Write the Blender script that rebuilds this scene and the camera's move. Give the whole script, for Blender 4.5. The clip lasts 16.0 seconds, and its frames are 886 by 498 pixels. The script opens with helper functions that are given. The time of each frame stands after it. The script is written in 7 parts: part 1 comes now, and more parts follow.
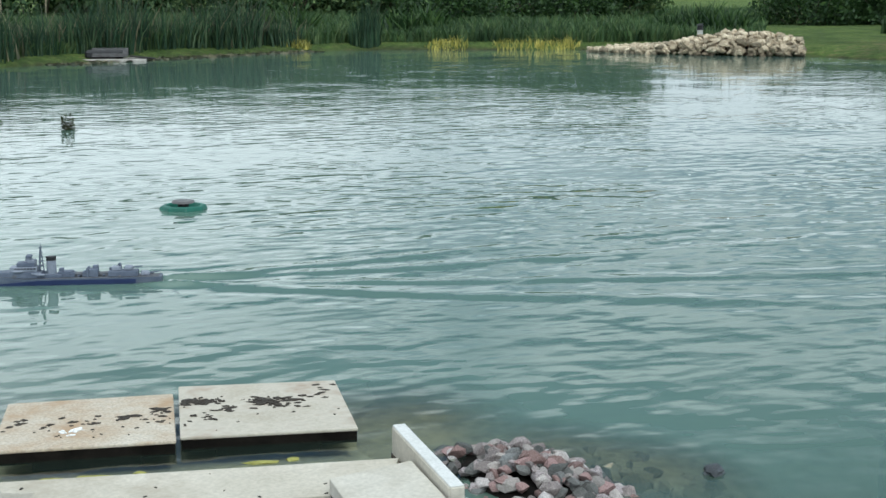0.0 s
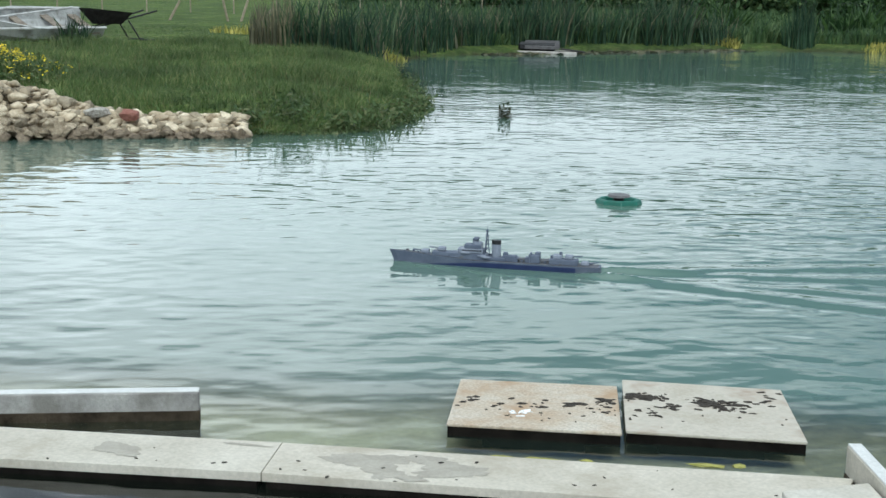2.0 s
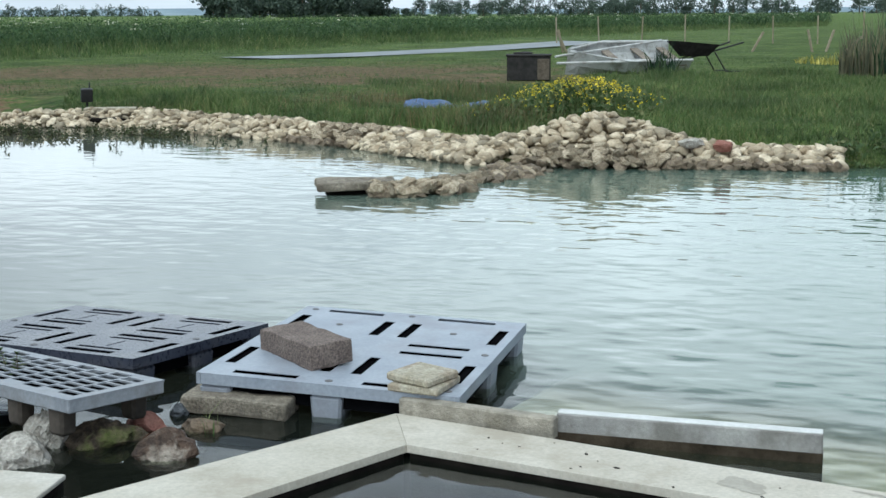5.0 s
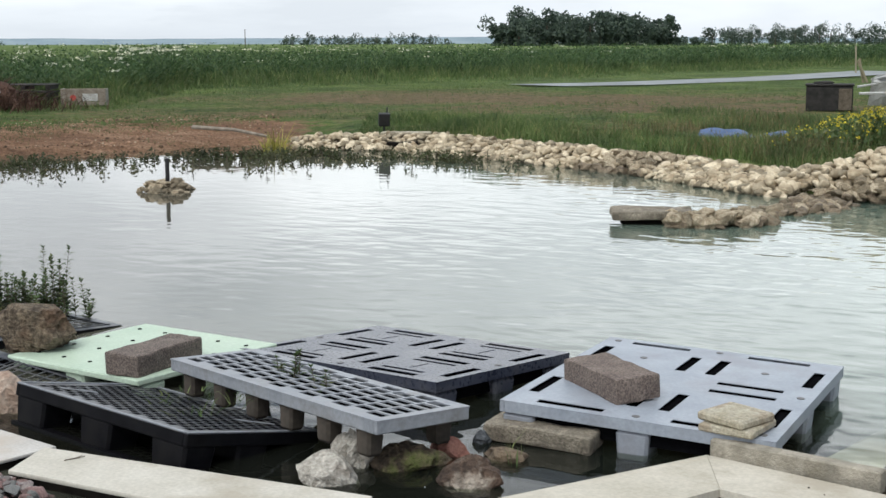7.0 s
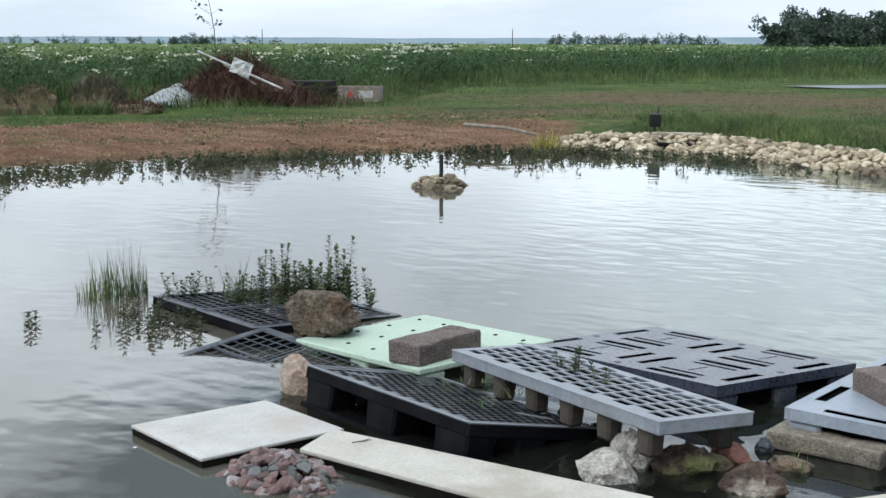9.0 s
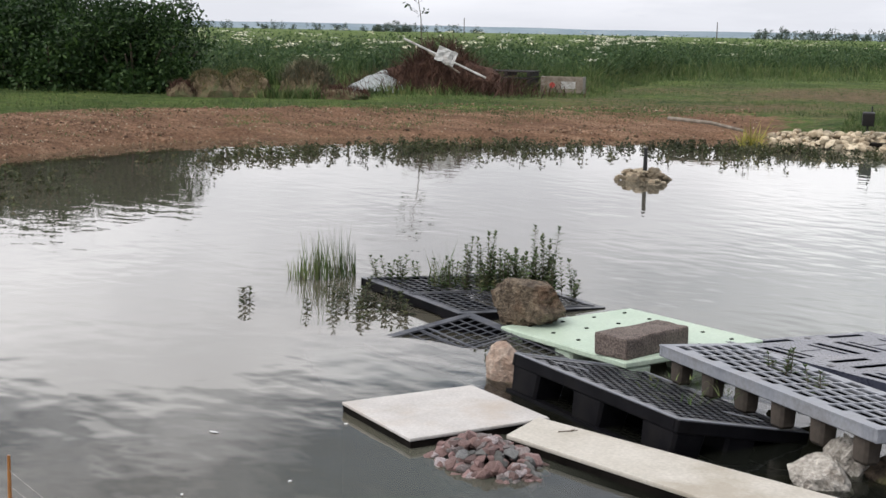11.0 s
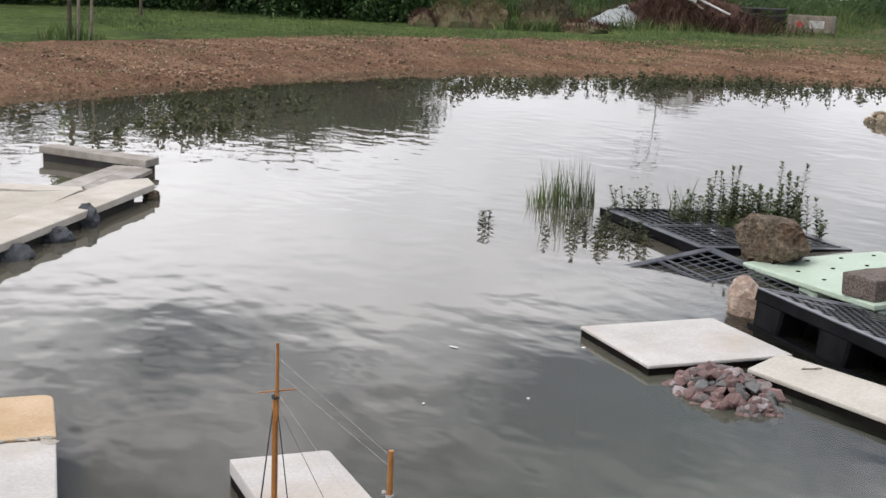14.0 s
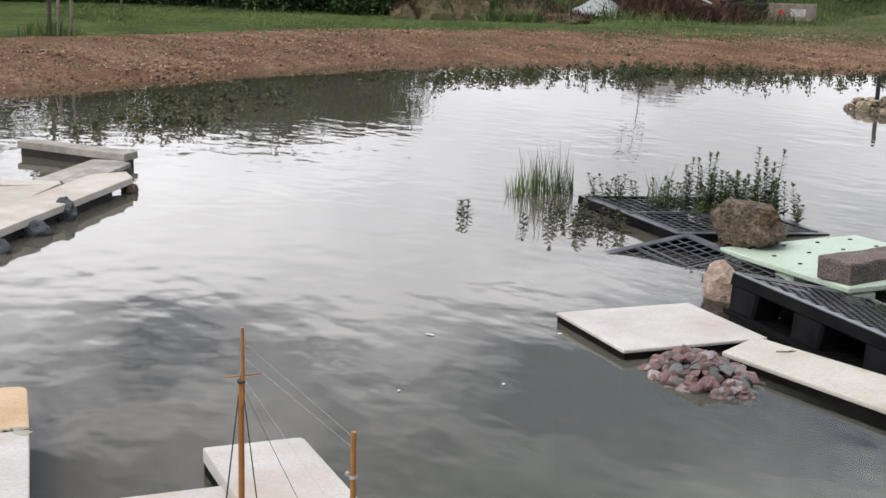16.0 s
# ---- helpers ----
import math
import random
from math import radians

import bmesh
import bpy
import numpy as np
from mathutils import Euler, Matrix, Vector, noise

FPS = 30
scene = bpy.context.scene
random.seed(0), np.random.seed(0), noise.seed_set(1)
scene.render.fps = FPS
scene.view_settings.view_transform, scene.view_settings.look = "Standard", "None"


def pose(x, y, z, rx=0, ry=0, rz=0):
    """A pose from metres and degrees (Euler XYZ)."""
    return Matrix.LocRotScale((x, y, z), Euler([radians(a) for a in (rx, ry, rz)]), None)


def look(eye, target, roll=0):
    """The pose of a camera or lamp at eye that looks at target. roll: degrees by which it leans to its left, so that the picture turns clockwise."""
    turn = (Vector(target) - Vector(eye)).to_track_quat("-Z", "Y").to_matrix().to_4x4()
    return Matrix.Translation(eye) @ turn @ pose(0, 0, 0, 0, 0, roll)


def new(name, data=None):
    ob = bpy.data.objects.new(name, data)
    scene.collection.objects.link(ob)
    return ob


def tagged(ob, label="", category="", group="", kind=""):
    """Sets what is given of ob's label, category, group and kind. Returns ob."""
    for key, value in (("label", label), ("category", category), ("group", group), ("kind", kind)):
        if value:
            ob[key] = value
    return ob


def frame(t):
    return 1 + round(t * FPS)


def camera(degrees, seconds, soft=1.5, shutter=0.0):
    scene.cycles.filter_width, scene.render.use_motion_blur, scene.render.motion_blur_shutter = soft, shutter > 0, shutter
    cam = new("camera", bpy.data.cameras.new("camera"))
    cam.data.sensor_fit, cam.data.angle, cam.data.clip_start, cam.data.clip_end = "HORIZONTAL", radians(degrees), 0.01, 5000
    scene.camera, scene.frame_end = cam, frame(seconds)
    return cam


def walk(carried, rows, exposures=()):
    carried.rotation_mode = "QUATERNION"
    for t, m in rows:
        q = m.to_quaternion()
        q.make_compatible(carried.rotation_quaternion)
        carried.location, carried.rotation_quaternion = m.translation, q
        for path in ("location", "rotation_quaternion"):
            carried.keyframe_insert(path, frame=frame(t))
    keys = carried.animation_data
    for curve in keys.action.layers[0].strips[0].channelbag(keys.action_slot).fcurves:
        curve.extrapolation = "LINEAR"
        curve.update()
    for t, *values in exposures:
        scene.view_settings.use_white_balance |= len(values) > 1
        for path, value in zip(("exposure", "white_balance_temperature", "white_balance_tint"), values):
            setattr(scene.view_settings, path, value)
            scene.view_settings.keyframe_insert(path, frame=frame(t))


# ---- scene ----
cam = camera(36.1, 16.0)
PATH = [
    (0, (0.378, -0.286, 1.547), (1.936, 0.913, 1.18), 0.0),
    (0.5, (0.334, -0.254, 1.544), (1.796, 1.059, 1.171), 0.5),
    (1, (0.308, -0.225, 1.547), (1.662, 1.199, 1.171), 0.7),
    (1.5, (0.277, -0.184, 1.549), (1.524, 1.336, 1.182), 1.1),
    (2, (0.252, -0.148, 1.546), (1.383, 1.458, 1.167), 1.3),
    (2.5, (0.222, -0.1, 1.541), (1.264, 1.553, 1.115), 0.1),
    (3, (0.208, -0.083, 1.53), (1.112, 1.655, 1.127), -0.3),
    (3.5, (0.193, -0.051, 1.536), (1.019, 1.73, 1.152), -0.9),
    (4, (0.165, -0.033, 1.538), (0.913, 1.784, 1.167), -1.0),
    (4.5, (0.117, -0.013, 1.538), (0.671, 1.875, 1.178), -1.1),
    (5, (0.081, 0.012, 1.536), (0.466, 1.945, 1.195), -0.3),
    (5.2, (0.081, 0.013, 1.543), (0.403, 1.959, 1.214), -0.1),
    (7.3, (-0.038, 0.177, 1.513), (-0.102, 2.155, 1.226), -0.5),
    (7.5, (-0.042, 0.169, 1.512), (-0.139, 2.147, 1.235), -0.7),
    (8, (-0.071, 0.158, 1.517), (-0.265, 2.127, 1.224), 0.1),
    (8.5, (-0.093, 0.157, 1.509), (-0.354, 2.118, 1.219), 0.7),
    (9, (-0.122, 0.145, 1.508), (-0.52, 2.082, 1.209), 0.1),
    (9.2, (-0.127, 0.147, 1.517), (-0.541, 2.081, 1.217), 0.6),
    (11.3, (-0.2, 0.099, 1.496), (-0.917, 1.94, 1.179), 1.1),
    (11.5, (-0.201, 0.093, 1.489), (-0.949, 1.92, 1.172), 1.1),
    (12, (-0.235, 0.09, 1.482), (-1.074, 1.876, 1.16), 1.5),
    (12.5, (-0.253, 0.076, 1.474), (-1.181, 1.815, 1.131), 1.9),
    (13, (-0.258, 0.067, 1.462), (-1.248, 1.768, 1.108), 1.9),
    (13.5, (-0.237, 0.069, 1.456), (-1.212, 1.773, 1.073), 1.7),
    (14, (-0.251, 0.068, 1.449), (-1.211, 1.773, 1.033), 2.2),
    (14.5, (-0.248, 0.06, 1.449), (-1.212, 1.764, 1.041), 2.1),
    (15, (-0.238, 0.069, 1.442), (-1.195, 1.773, 1.014), 2.1),
    (15.5, (-0.233, 0.066, 1.445), (-1.183, 1.765, 0.987), 1.8),
    (16, (-0.204, 0.08, 1.432), (-1.146, 1.792, 1.007), 1.6),
]
walk(cam, [(t, look(eye, target, roll)) for t, eye, target, roll in PATH],
     exposures=[(0.0, -0.17, 5780, 1), (5.2, -0.20, 5640, 1), (7.3, -0.14, 6300, 9), (8.2, -0.05, 6450, 11), (8.6, -0.10, 6400, 11), (9.0, -0.15, 5780, 5), (9.2, -0.15, 5780, 5), (11.3, -0.18, 6420, 14), (13.5, -0.15, 6350, 14), (15.0, -0.10, 6330, 14), (16.0, -0.1, 6330, 14)])

# ---- world, sun ----
SUN_EL, SUN_AZ = 48.0, 200.0
world = bpy.data.worlds.new("sky")
scene.world = world
world.use_nodes = True
wn, wl = world.node_tree.nodes, world.node_tree.links
wn.clear()


def wmath(op, a, b=None):
    n = wn.new("ShaderNodeMath")
    n.operation = op
    for k, v in enumerate((a, b)):
        if v is None:
            continue
        if isinstance(v, (int, float)):
            n.inputs[k].default_value = v
        else:
            wl.new(v, n.inputs[k])
    return n.outputs[0]


sky = wn.new("ShaderNodeTexSky")
sky.sky_type = "NISHITA"
sky.sun_disc = False
sky.sun_elevation, sky.sun_rotation = radians(SUN_EL), radians(SUN_AZ)
sky.air_density, sky.dust_density, sky.ozone_density = 1.0, 2.0, 1.5
coord = wn.new("ShaderNodeTexCoord")
sep = wn.new("ShaderNodeSeparateXYZ")
wl.new(coord.outputs["Generated"], sep.inputs[0])
rise = wmath("ADD", wmath("MAXIMUM", sep.outputs[2], 0.0), 0.16)
comb = wn.new("ShaderNodeCombineXYZ")
wl.new(wmath("DIVIDE", sep.outputs[0], rise), comb.inputs[0])
wl.new(wmath("DIVIDE", sep.outputs[1], rise), comb.inputs[1])
cloud_big = wn.new("ShaderNodeTexNoise")
cloud_big.noise_dimensions = "4D"
for key, value in (("W", 200.22), ("Scale", 0.55), ("Detail", 8.0), ("Roughness", 0.58)):
    cloud_big.inputs[key].default_value = value
wl.new(comb.outputs[0], cloud_big.inputs["Vector"])
cover = wn.new("ShaderNodeValToRGB")
cover.color_ramp.elements[0].position, cover.color_ramp.elements[1].position = 0.44, 0.56
# cloudier towards the west
lean_west = wmath("MINIMUM", wmath("MAXIMUM", wmath("MULTIPLY", wmath("SUBTRACT", 0.6, sep.outputs[0]), 0.10), 0.0), 0.07)
# a bank of bright cloud low round the horizon, broken by blue above it
glow_dir = wmath("POWER", wmath("MAXIMUM", wmath("ADD", wmath("MULTIPLY", sep.outputs[0], 0.22), wmath("MULTIPLY", sep.outputs[1], 0.975)), 0.0), 14.0)
bank = wn.new("ShaderNodeValToRGB")
lev = bank.color_ramp.elements
lev[0].position, lev[0].color = 0.225, (0.55, 0.55, 0.55, 1)
lev[1].position, lev[1].color = 0.72, (0.50, 0.50, 0.50, 1)
for p, g in ((0.29, 0.43), (0.45, 0.43)):
    lev.new(p).color = (g, g, g, 1)
wl.new(sep.outputs[2], bank.inputs[0])
wl.new(wmath("ADD", wmath("ADD", cloud_big.outputs["Fac"], wmath("ADD", lean_west, wmath("MULTIPLY", glow_dir, 0.10))), wmath("SUBTRACT", bank.outputs[0], 0.5)), cover.inputs[0])
shade = wn.new("ShaderNodeTexNoise")
shade.noise_dimensions = "4D"
for key, value in (("W", 180.79), ("Scale", 0.7), ("Detail", 6.0), ("Roughness", 0.6)):
    shade.inputs[key].default_value = value
wl.new(comb.outputs[0], shade.inputs["Vector"])
tone = wn.new("ShaderNodeValToRGB")
tone.color_ramp.elements[0].position, tone.color_ramp.elements[0].color = 0.36, (1.0, 1.02, 1.05, 1)
tone.color_ramp.elements[1].position, tone.color_ramp.elements[1].color = 0.62, (2.1, 2.09, 2.06, 1)
wl.new(shade.outputs["Fac"], tone.inputs[0])
dim = wn.new("ShaderNodeVectorMath")
dim.operation = "SCALE"
dim.inputs["Scale"].default_value = 0.09
wl.new(sky.outputs[0], dim.inputs[0])
# milky haze near the horizon, bright thin cloud above it, broken cloud higher up
low = wn.new("ShaderNodeValToRGB")
lev = low.color_ramp.elements
lev[0].position, lev[0].color = 0.0, (0.96, 0.96, 0.96, 1)
lev[1].position, lev[1].color = 0.16, (0.0, 0.0, 0.0, 1)
mid = lev.new(0.045)
mid.color = (0.75, 0.75, 0.75, 1)
wl.new(sep.outputs[2], low.inputs[0])
veil = wn.new("ShaderNodeValToRGB")
lev = veil.color_ramp.elements
lev[0].position, lev[0].color = 0.0, (0.86, 0.89, 0.93, 1)
lev[1].position, lev[1].color = 0.30, (0.85, 0.86, 0.88, 1)
for p, c in ((0.05, (0.82, 0.85, 0.88, 1)), (0.13, (1.15, 1.15, 1.15, 1)), (0.21, (1.30, 1.29, 1.28, 1))):
    lev.new(p).color = c
wl.new(sep.outputs[2], veil.inputs[0])
# the clouds are thinner and brighter towards the west
lit = wn.new("ShaderNodeVectorMath")
lit.operation = "SCALE"
wl.new(tone.outputs[0], lit.inputs[0])
wl.new(wmath("ADD", wmath("MULTIPLY", glow_dir, 0.40), wmath("ADD", wmath("MULTIPLY", sep.outputs[0], -0.32), 1.04)), lit.inputs["Scale"])
mixer = wn.new("ShaderNodeMix")
mixer.data_type = "RGBA"
wl.new(cover.outputs[0], mixer.inputs[0])
wl.new(dim.outputs[0], mixer.inputs[6])
wl.new(lit.outputs[0], mixer.inputs[7])
hazy = wn.new("ShaderNodeMix")
hazy.data_type = "RGBA"
wl.new(low.outputs[0], hazy.inputs[0])
wl.new(mixer.outputs[2], hazy.inputs[6])
wl.new(veil.outputs[0], hazy.inputs[7])
back = wn.new("ShaderNodeBackground")
back.inputs[1].default_value = 1.0
wl.new(hazy.outputs[2], back.inputs[0])
wout = wn.new("ShaderNodeOutputWorld")
wl.new(back.outputs[0], wout.inputs[0])

sun = new("sun", bpy.data.lights.new("sun", "SUN"))
sun.data.energy, sun.data.angle, sun.data.color = 1.4, radians(14), (1.0, 0.96, 0.9)
_az, _el = radians(SUN_AZ), radians(SUN_EL)
sun.matrix_world = look((0, 0, 30), (-math.sin(_az) * math.cos(_el), -math.cos(_az) * math.cos(_el), 30 - math.sin(_el)))


# ---- materials ----
def shader(name):
    m = bpy.data.materials.new(name)
    m.use_nodes = True
    return m, m.node_tree.nodes, m.node_tree.links, m.node_tree.nodes["Principled BSDF"]


def ramp(nodes, stops):
    r = nodes.new("ShaderNodeValToRGB")
    els = r.color_ramp.elements
    while len(els) < len(stops):
        els.new(0.5)
    for e, (p, c) in zip(els, stops):
        e.position, e.color = p, (*c, 1)
    return r


def noise_tex(nodes, links, vec, scale, detail=5.0, rough=0.6):
    n = nodes.new("ShaderNodeTexNoise")
    n.inputs["Scale"].default_value, n.inputs["Detail"].default_value, n.inputs["Roughness"].default_value = scale, detail, rough
    links.new(vec, n.inputs["Vector"])
    return n.outputs["Fac"]


def blend(nodes, links, fac, a, b, mode="MIX"):
    m = nodes.new("ShaderNodeMix")
    m.data_type, m.blend_type = "RGBA", mode
    for k, v in ((0, fac), (6, a), (7, b)):
        if isinstance(v, (int, float)):
            m.inputs[k].default_value = v
        elif isinstance(v, tuple):
            m.inputs[k].default_value = (*v, 1)
        else:
            links.new(v, m.inputs[k])
    return m.outputs[2]


def surface(name, c1, c2, scale=6.0, fine=60.0, rough=0.8, bump=0.3, depth=0.01, stain=None, stain_scale=2.0, stain_amount=0.6,
            metallic=0.0, per="", vary=0.35, spec=0.4, speck=1.0, ior=1.45):
    """A mottled surface: broad and fine variation, optional stains, relief, and a tint for each object or island."""
    m, nodes, links, bsdf = shader(name)
    vec = nodes.new("ShaderNodeTexCoord").outputs["Object"]
    if per == "object":
        info = nodes.new("ShaderNodeObjectInfo")
        add = nodes.new("ShaderNodeVectorMath")
        add.operation = "ADD"
        links.new(vec, add.inputs[0])
        links.new(info.outputs["Random"], add.inputs[1])
        vec, rnd = add.outputs[0], info.outputs["Random"]
    elif per == "island":
        rnd = nodes.new("ShaderNodeNewGeometry").outputs["Random Per Island"]
    broad = noise_tex(nodes, links, vec, scale)
    grain = noise_tex(nodes, links, vec, fine, 3.0)
    r = ramp(nodes, ((0.32, c1), (0.68, c2)))
    links.new(broad, r.inputs[0])
    g = ramp(nodes, ((0.3, (1 - 0.14 * speck,) * 3), (0.7, (1 + 0.08 * speck,) * 3)))
    links.new(grain, g.inputs[0])
    col = blend(nodes, links, 1.0, r.outputs[0], g.outputs[0], "MULTIPLY")
    if per:
        lo, hi = 1 - vary, 1 + vary * 0.8
        t = ramp(nodes, ((0.0, (lo, lo, lo * 0.96)), (0.5, (1, 0.97, 0.92)), (1.0, (hi, hi, hi))))
        links.new(rnd, t.inputs[0])
        col = blend(nodes, links, 1.0, col, t.outputs[0], "MULTIPLY")
    if stain:
        s = noise_tex(nodes, links, vec, stain_scale, 6.0, 0.65)
        sr = ramp(nodes, ((0.5, (0, 0, 0)), (0.66, (stain_amount,) * 3)))
        links.new(s, sr.inputs[0])
        col = blend(nodes, links, sr.outputs[0], col, stain)
    links.new(col, bsdf.inputs["Base Color"])
    rr = nodes.new("ShaderNodeMapRange")
    rr.inputs[3].default_value, rr.inputs[4].default_value = max(rough - 0.12, 0.02), min(rough + 0.1, 1)
    links.new(grain, rr.inputs[0])
    links.new(rr.outputs[0], bsdf.inputs["Roughness"])
    bsdf.inputs["Metallic"].default_value = metallic
    bsdf.inputs["Specular IOR Level"].default_value = spec
    bsdf.inputs["IOR"].default_value = ior
    b = nodes.new("ShaderNodeBump")
    b.inputs["Strength"].default_value, b.inputs["Distance"].default_value = bump, depth
    h = nodes.new("ShaderNodeMath")
    h.operation = "MULTIPLY_ADD"
    links.new(broad, h.inputs[0])
    h.inputs[1].default_value = 1.5
    links.new(grain, h.inputs[2])
    links.new(h.outputs[0], b.inputs["Height"])
    links.new(b.outputs[0], bsdf.inputs["Normal"])
    return m


def foliage(name, c1, c2, c3, rough=0.6, passing=0.25):
    """Leaves and blades: a colour for each island, some light passing through."""
    m, nodes, links, bsdf = shader(name)
    rnd = nodes.new("ShaderNodeNewGeometry").outputs["Random Per Island"]
    vec = nodes.new("ShaderNodeTexCoord").outputs["Object"]
    r = ramp(nodes, ((0.0, c1), (0.55, c2), (1.0, c3)))
    links.new(rnd, r.inputs[0])
    patch = noise_tex(nodes, links, vec, 0.7, 4.0)
    p = ramp(nodes, ((0.32, (0.55, 0.60, 0.58)), (0.68, (1.42, 1.34, 1.18))))
    links.new(patch, p.inputs[0])
    col = blend(nodes, links, 1.0, r.outputs[0], p.outputs[0], "MULTIPLY")
    tuft = noise_tex(nodes, links, vec, 3.2, 3.0)
    p2 = ramp(nodes, ((0.34, (0.66, 0.70, 0.66)), (0.66, (1.32, 1.27, 1.22))))
    links.new(tuft, p2.inputs[0])
    col = blend(nodes, links, 1.0, col, p2.outputs[0], "MULTIPLY")
    links.new(col, bsdf.inputs["Base Color"])
    bsdf.inputs["Roughness"].default_value = rough
    bsdf.inputs["Specular IOR Level"].default_value = 0.25
    t = nodes.new("ShaderNodeBsdfTranslucent")
    links.new(col, t.inputs[0])
    mx = nodes.new("ShaderNodeMixShader")
    mx.inputs[0].default_value = passing
    links.new(bsdf.outputs[0], mx.inputs[1])
    links.new(t.outputs[0], mx.inputs[2])
    links.new(mx.outputs[0], nodes["Material Output"].inputs[0])
    return m


M = {}
M["concrete"] = surface("pale_concrete", (0.42, 0.395, 0.34), (0.54, 0.515, 0.46), 3.0, 70, 0.85, 0.25, 0.004, (0.31, 0.27, 0.205), 2.4, 0.65, per="object", vary=0.08, speck=1.0)
M["slab_rust"] = surface("rusty_slab", (0.40, 0.31, 0.215), (0.52, 0.475, 0.40), 5.0, 90, 0.85, 0.3, 0.004, (0.33, 0.21, 0.11), 4.0, 0.75, speck=2)
M["slab_white"] = surface("white_slab", (0.40, 0.36, 0.29), (0.53, 0.495, 0.43), 5.0, 80, 0.8, 0.25, 0.003, (0.25, 0.18, 0.12), 5.0, 0.75, speck=0.9)
M["slab_pale"] = surface("pale_slab", (0.43, 0.41, 0.385), (0.54, 0.52, 0.49), 4.0, 80, 0.8, 0.25, 0.003, (0.40, 0.33, 0.26), 2.4, 0.6)
M["slab_dark"] = surface("near_black_stone", (0.005, 0.0045, 0.004), (0.014, 0.012, 0.010), 9.0, 80, 0.6, 0.4, 0.006, ior=1.12)
M["kerb"] = surface("grey_kerb", (0.20, 0.19, 0.18), (0.38, 0.37, 0.345), 5.0, 90, 0.85, 0.4, 0.006, (0.12, 0.11, 0.09), 4.0, 0.6)
M["kerb_wet"] = surface("wet_kerb", (0.020, 0.015, 0.010), (0.07, 0.055, 0.038), 9.0, 80, 0.6, 0.4, 0.006, ior=1.2)
M["kerb_top"] = surface("pale_kerb_top", (0.52, 0.52, 0.50), (0.64, 0.64, 0.62), 7.0, 90, 0.85, 0.3, 0.004)
M["kerb_old"] = surface("old_kerb", (0.22, 0.20, 0.16), (0.42, 0.38, 0.31), 12.0, 90, 0.9, 0.7, 0.012, (0.16, 0.14, 0.10), 8.0, 0.6)
M["block"] = surface("brown_block", (0.135, 0.108, 0.098), (0.205, 0.168, 0.152), 14.0, 110, 0.92, 1.0, 0.006, per="object", vary=0.12, speck=4.5)
M["block_wet"] = surface("weathered_block", (0.15, 0.125, 0.095), (0.33, 0.29, 0.225), 9.0, 90, 0.85, 0.9, 0.010, (0.07, 0.06, 0.045), 6.0, 0.7, speck=3.5)
M["capstone"] = surface("yellow_capstone", (0.30, 0.265, 0.185), (0.50, 0.46, 0.37), 9.0, 90, 0.85, 0.8, 0.010, (0.20, 0.145, 0.09), 7.0, 0.75, speck=2.5)
M["plastic_pale"] = surface("pale_plastic", (0.245, 0.272, 0.315), (0.325, 0.352, 0.395), 4.0, 60, 0.42, 0.1, 0.002, (0.22, 0.22, 0.24), 3.0, 0.6, ior=1.3)
M["plastic_navy"] = surface("navy_plastic", (0.030, 0.034, 0.052), (0.062, 0.068, 0.094), 4.0, 60, 0.30, 0.1, 0.002, (0.14, 0.135, 0.135), 3.0, 0.55, ior=1.48)
M["plastic_grey"] = surface("grey_plastic", (0.20, 0.212, 0.235), (0.32, 0.335, 0.36), 6.0, 60, 0.42, 0.1, 0.002, (0.11, 0.10, 0.09), 6.0, 0.6, ior=1.28)
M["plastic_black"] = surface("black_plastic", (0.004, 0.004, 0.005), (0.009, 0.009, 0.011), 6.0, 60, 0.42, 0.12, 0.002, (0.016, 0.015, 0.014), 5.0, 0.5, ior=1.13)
# Paler copy of the black plastic: scuffs, plus sky sheen put into the colour.
M["plastic_worn_sheen"] = surface("scuffed_sheen_black_plastic", (0.026, 0.028, 0.033), (0.095, 0.100, 0.112), 9.0, 60, 0.34, 0.12, 0.002, (0.15, 0.145, 0.135), 7.0, 0.6, ior=1.4)
M["plastic_mint"] = surface("mint_plastic", (0.40, 0.50, 0.39), (0.47, 0.56, 0.45), 4.0, 60, 0.5, 0.1, 0.002, (0.42, 0.50, 0.38), 3.0, 0.4)
# Near-black without gloss: shade in slots and under decks put into colour.
M["hole"] = surface("recess_shade", (0.003, 0.003, 0.0035), (0.006, 0.006, 0.007), 6.0, 60, 0.9, ior=1.02)
M["foot_brown"] = surface("dirty_foot", (0.03, 0.025, 0.02), (0.075, 0.062, 0.05), 8.0, 60, 0.85, 0.3, 0.005)
M["limestone"] = surface("limestone", (0.27, 0.21, 0.135), (0.57, 0.50, 0.375), 7.0, 40, 0.9, 0.8, 0.02, (0.24, 0.15, 0.09), 4.0, 0.5, per="object", vary=0.5, speck=2)
M["limestone_far"] = surface("far_limestone", (0.28, 0.22, 0.145), (0.57, 0.50, 0.375), 7.0, 40, 0.9, 0.6, 0.02, per="island", vary=0.5)
M["limestone_wet"] = surface("wet_limestone", (0.115, 0.088, 0.058), (0.25, 0.20, 0.14), 6.0, 40, 0.6, 0.6, 0.02, per="object", vary=0.3)
M["cobble"] = surface("purple_cobble", (0.15, 0.125, 0.13), (0.37, 0.33, 0.325), 14.0, 90, 0.75, 0.5, 0.006, per="object", vary=0.5)
M["cobble_red"] = surface("red_cobble", (0.17, 0.10, 0.095), (0.33, 0.235, 0.225), 14.0, 90, 0.7, 0.5, 0.006, per="object", vary=0.4)
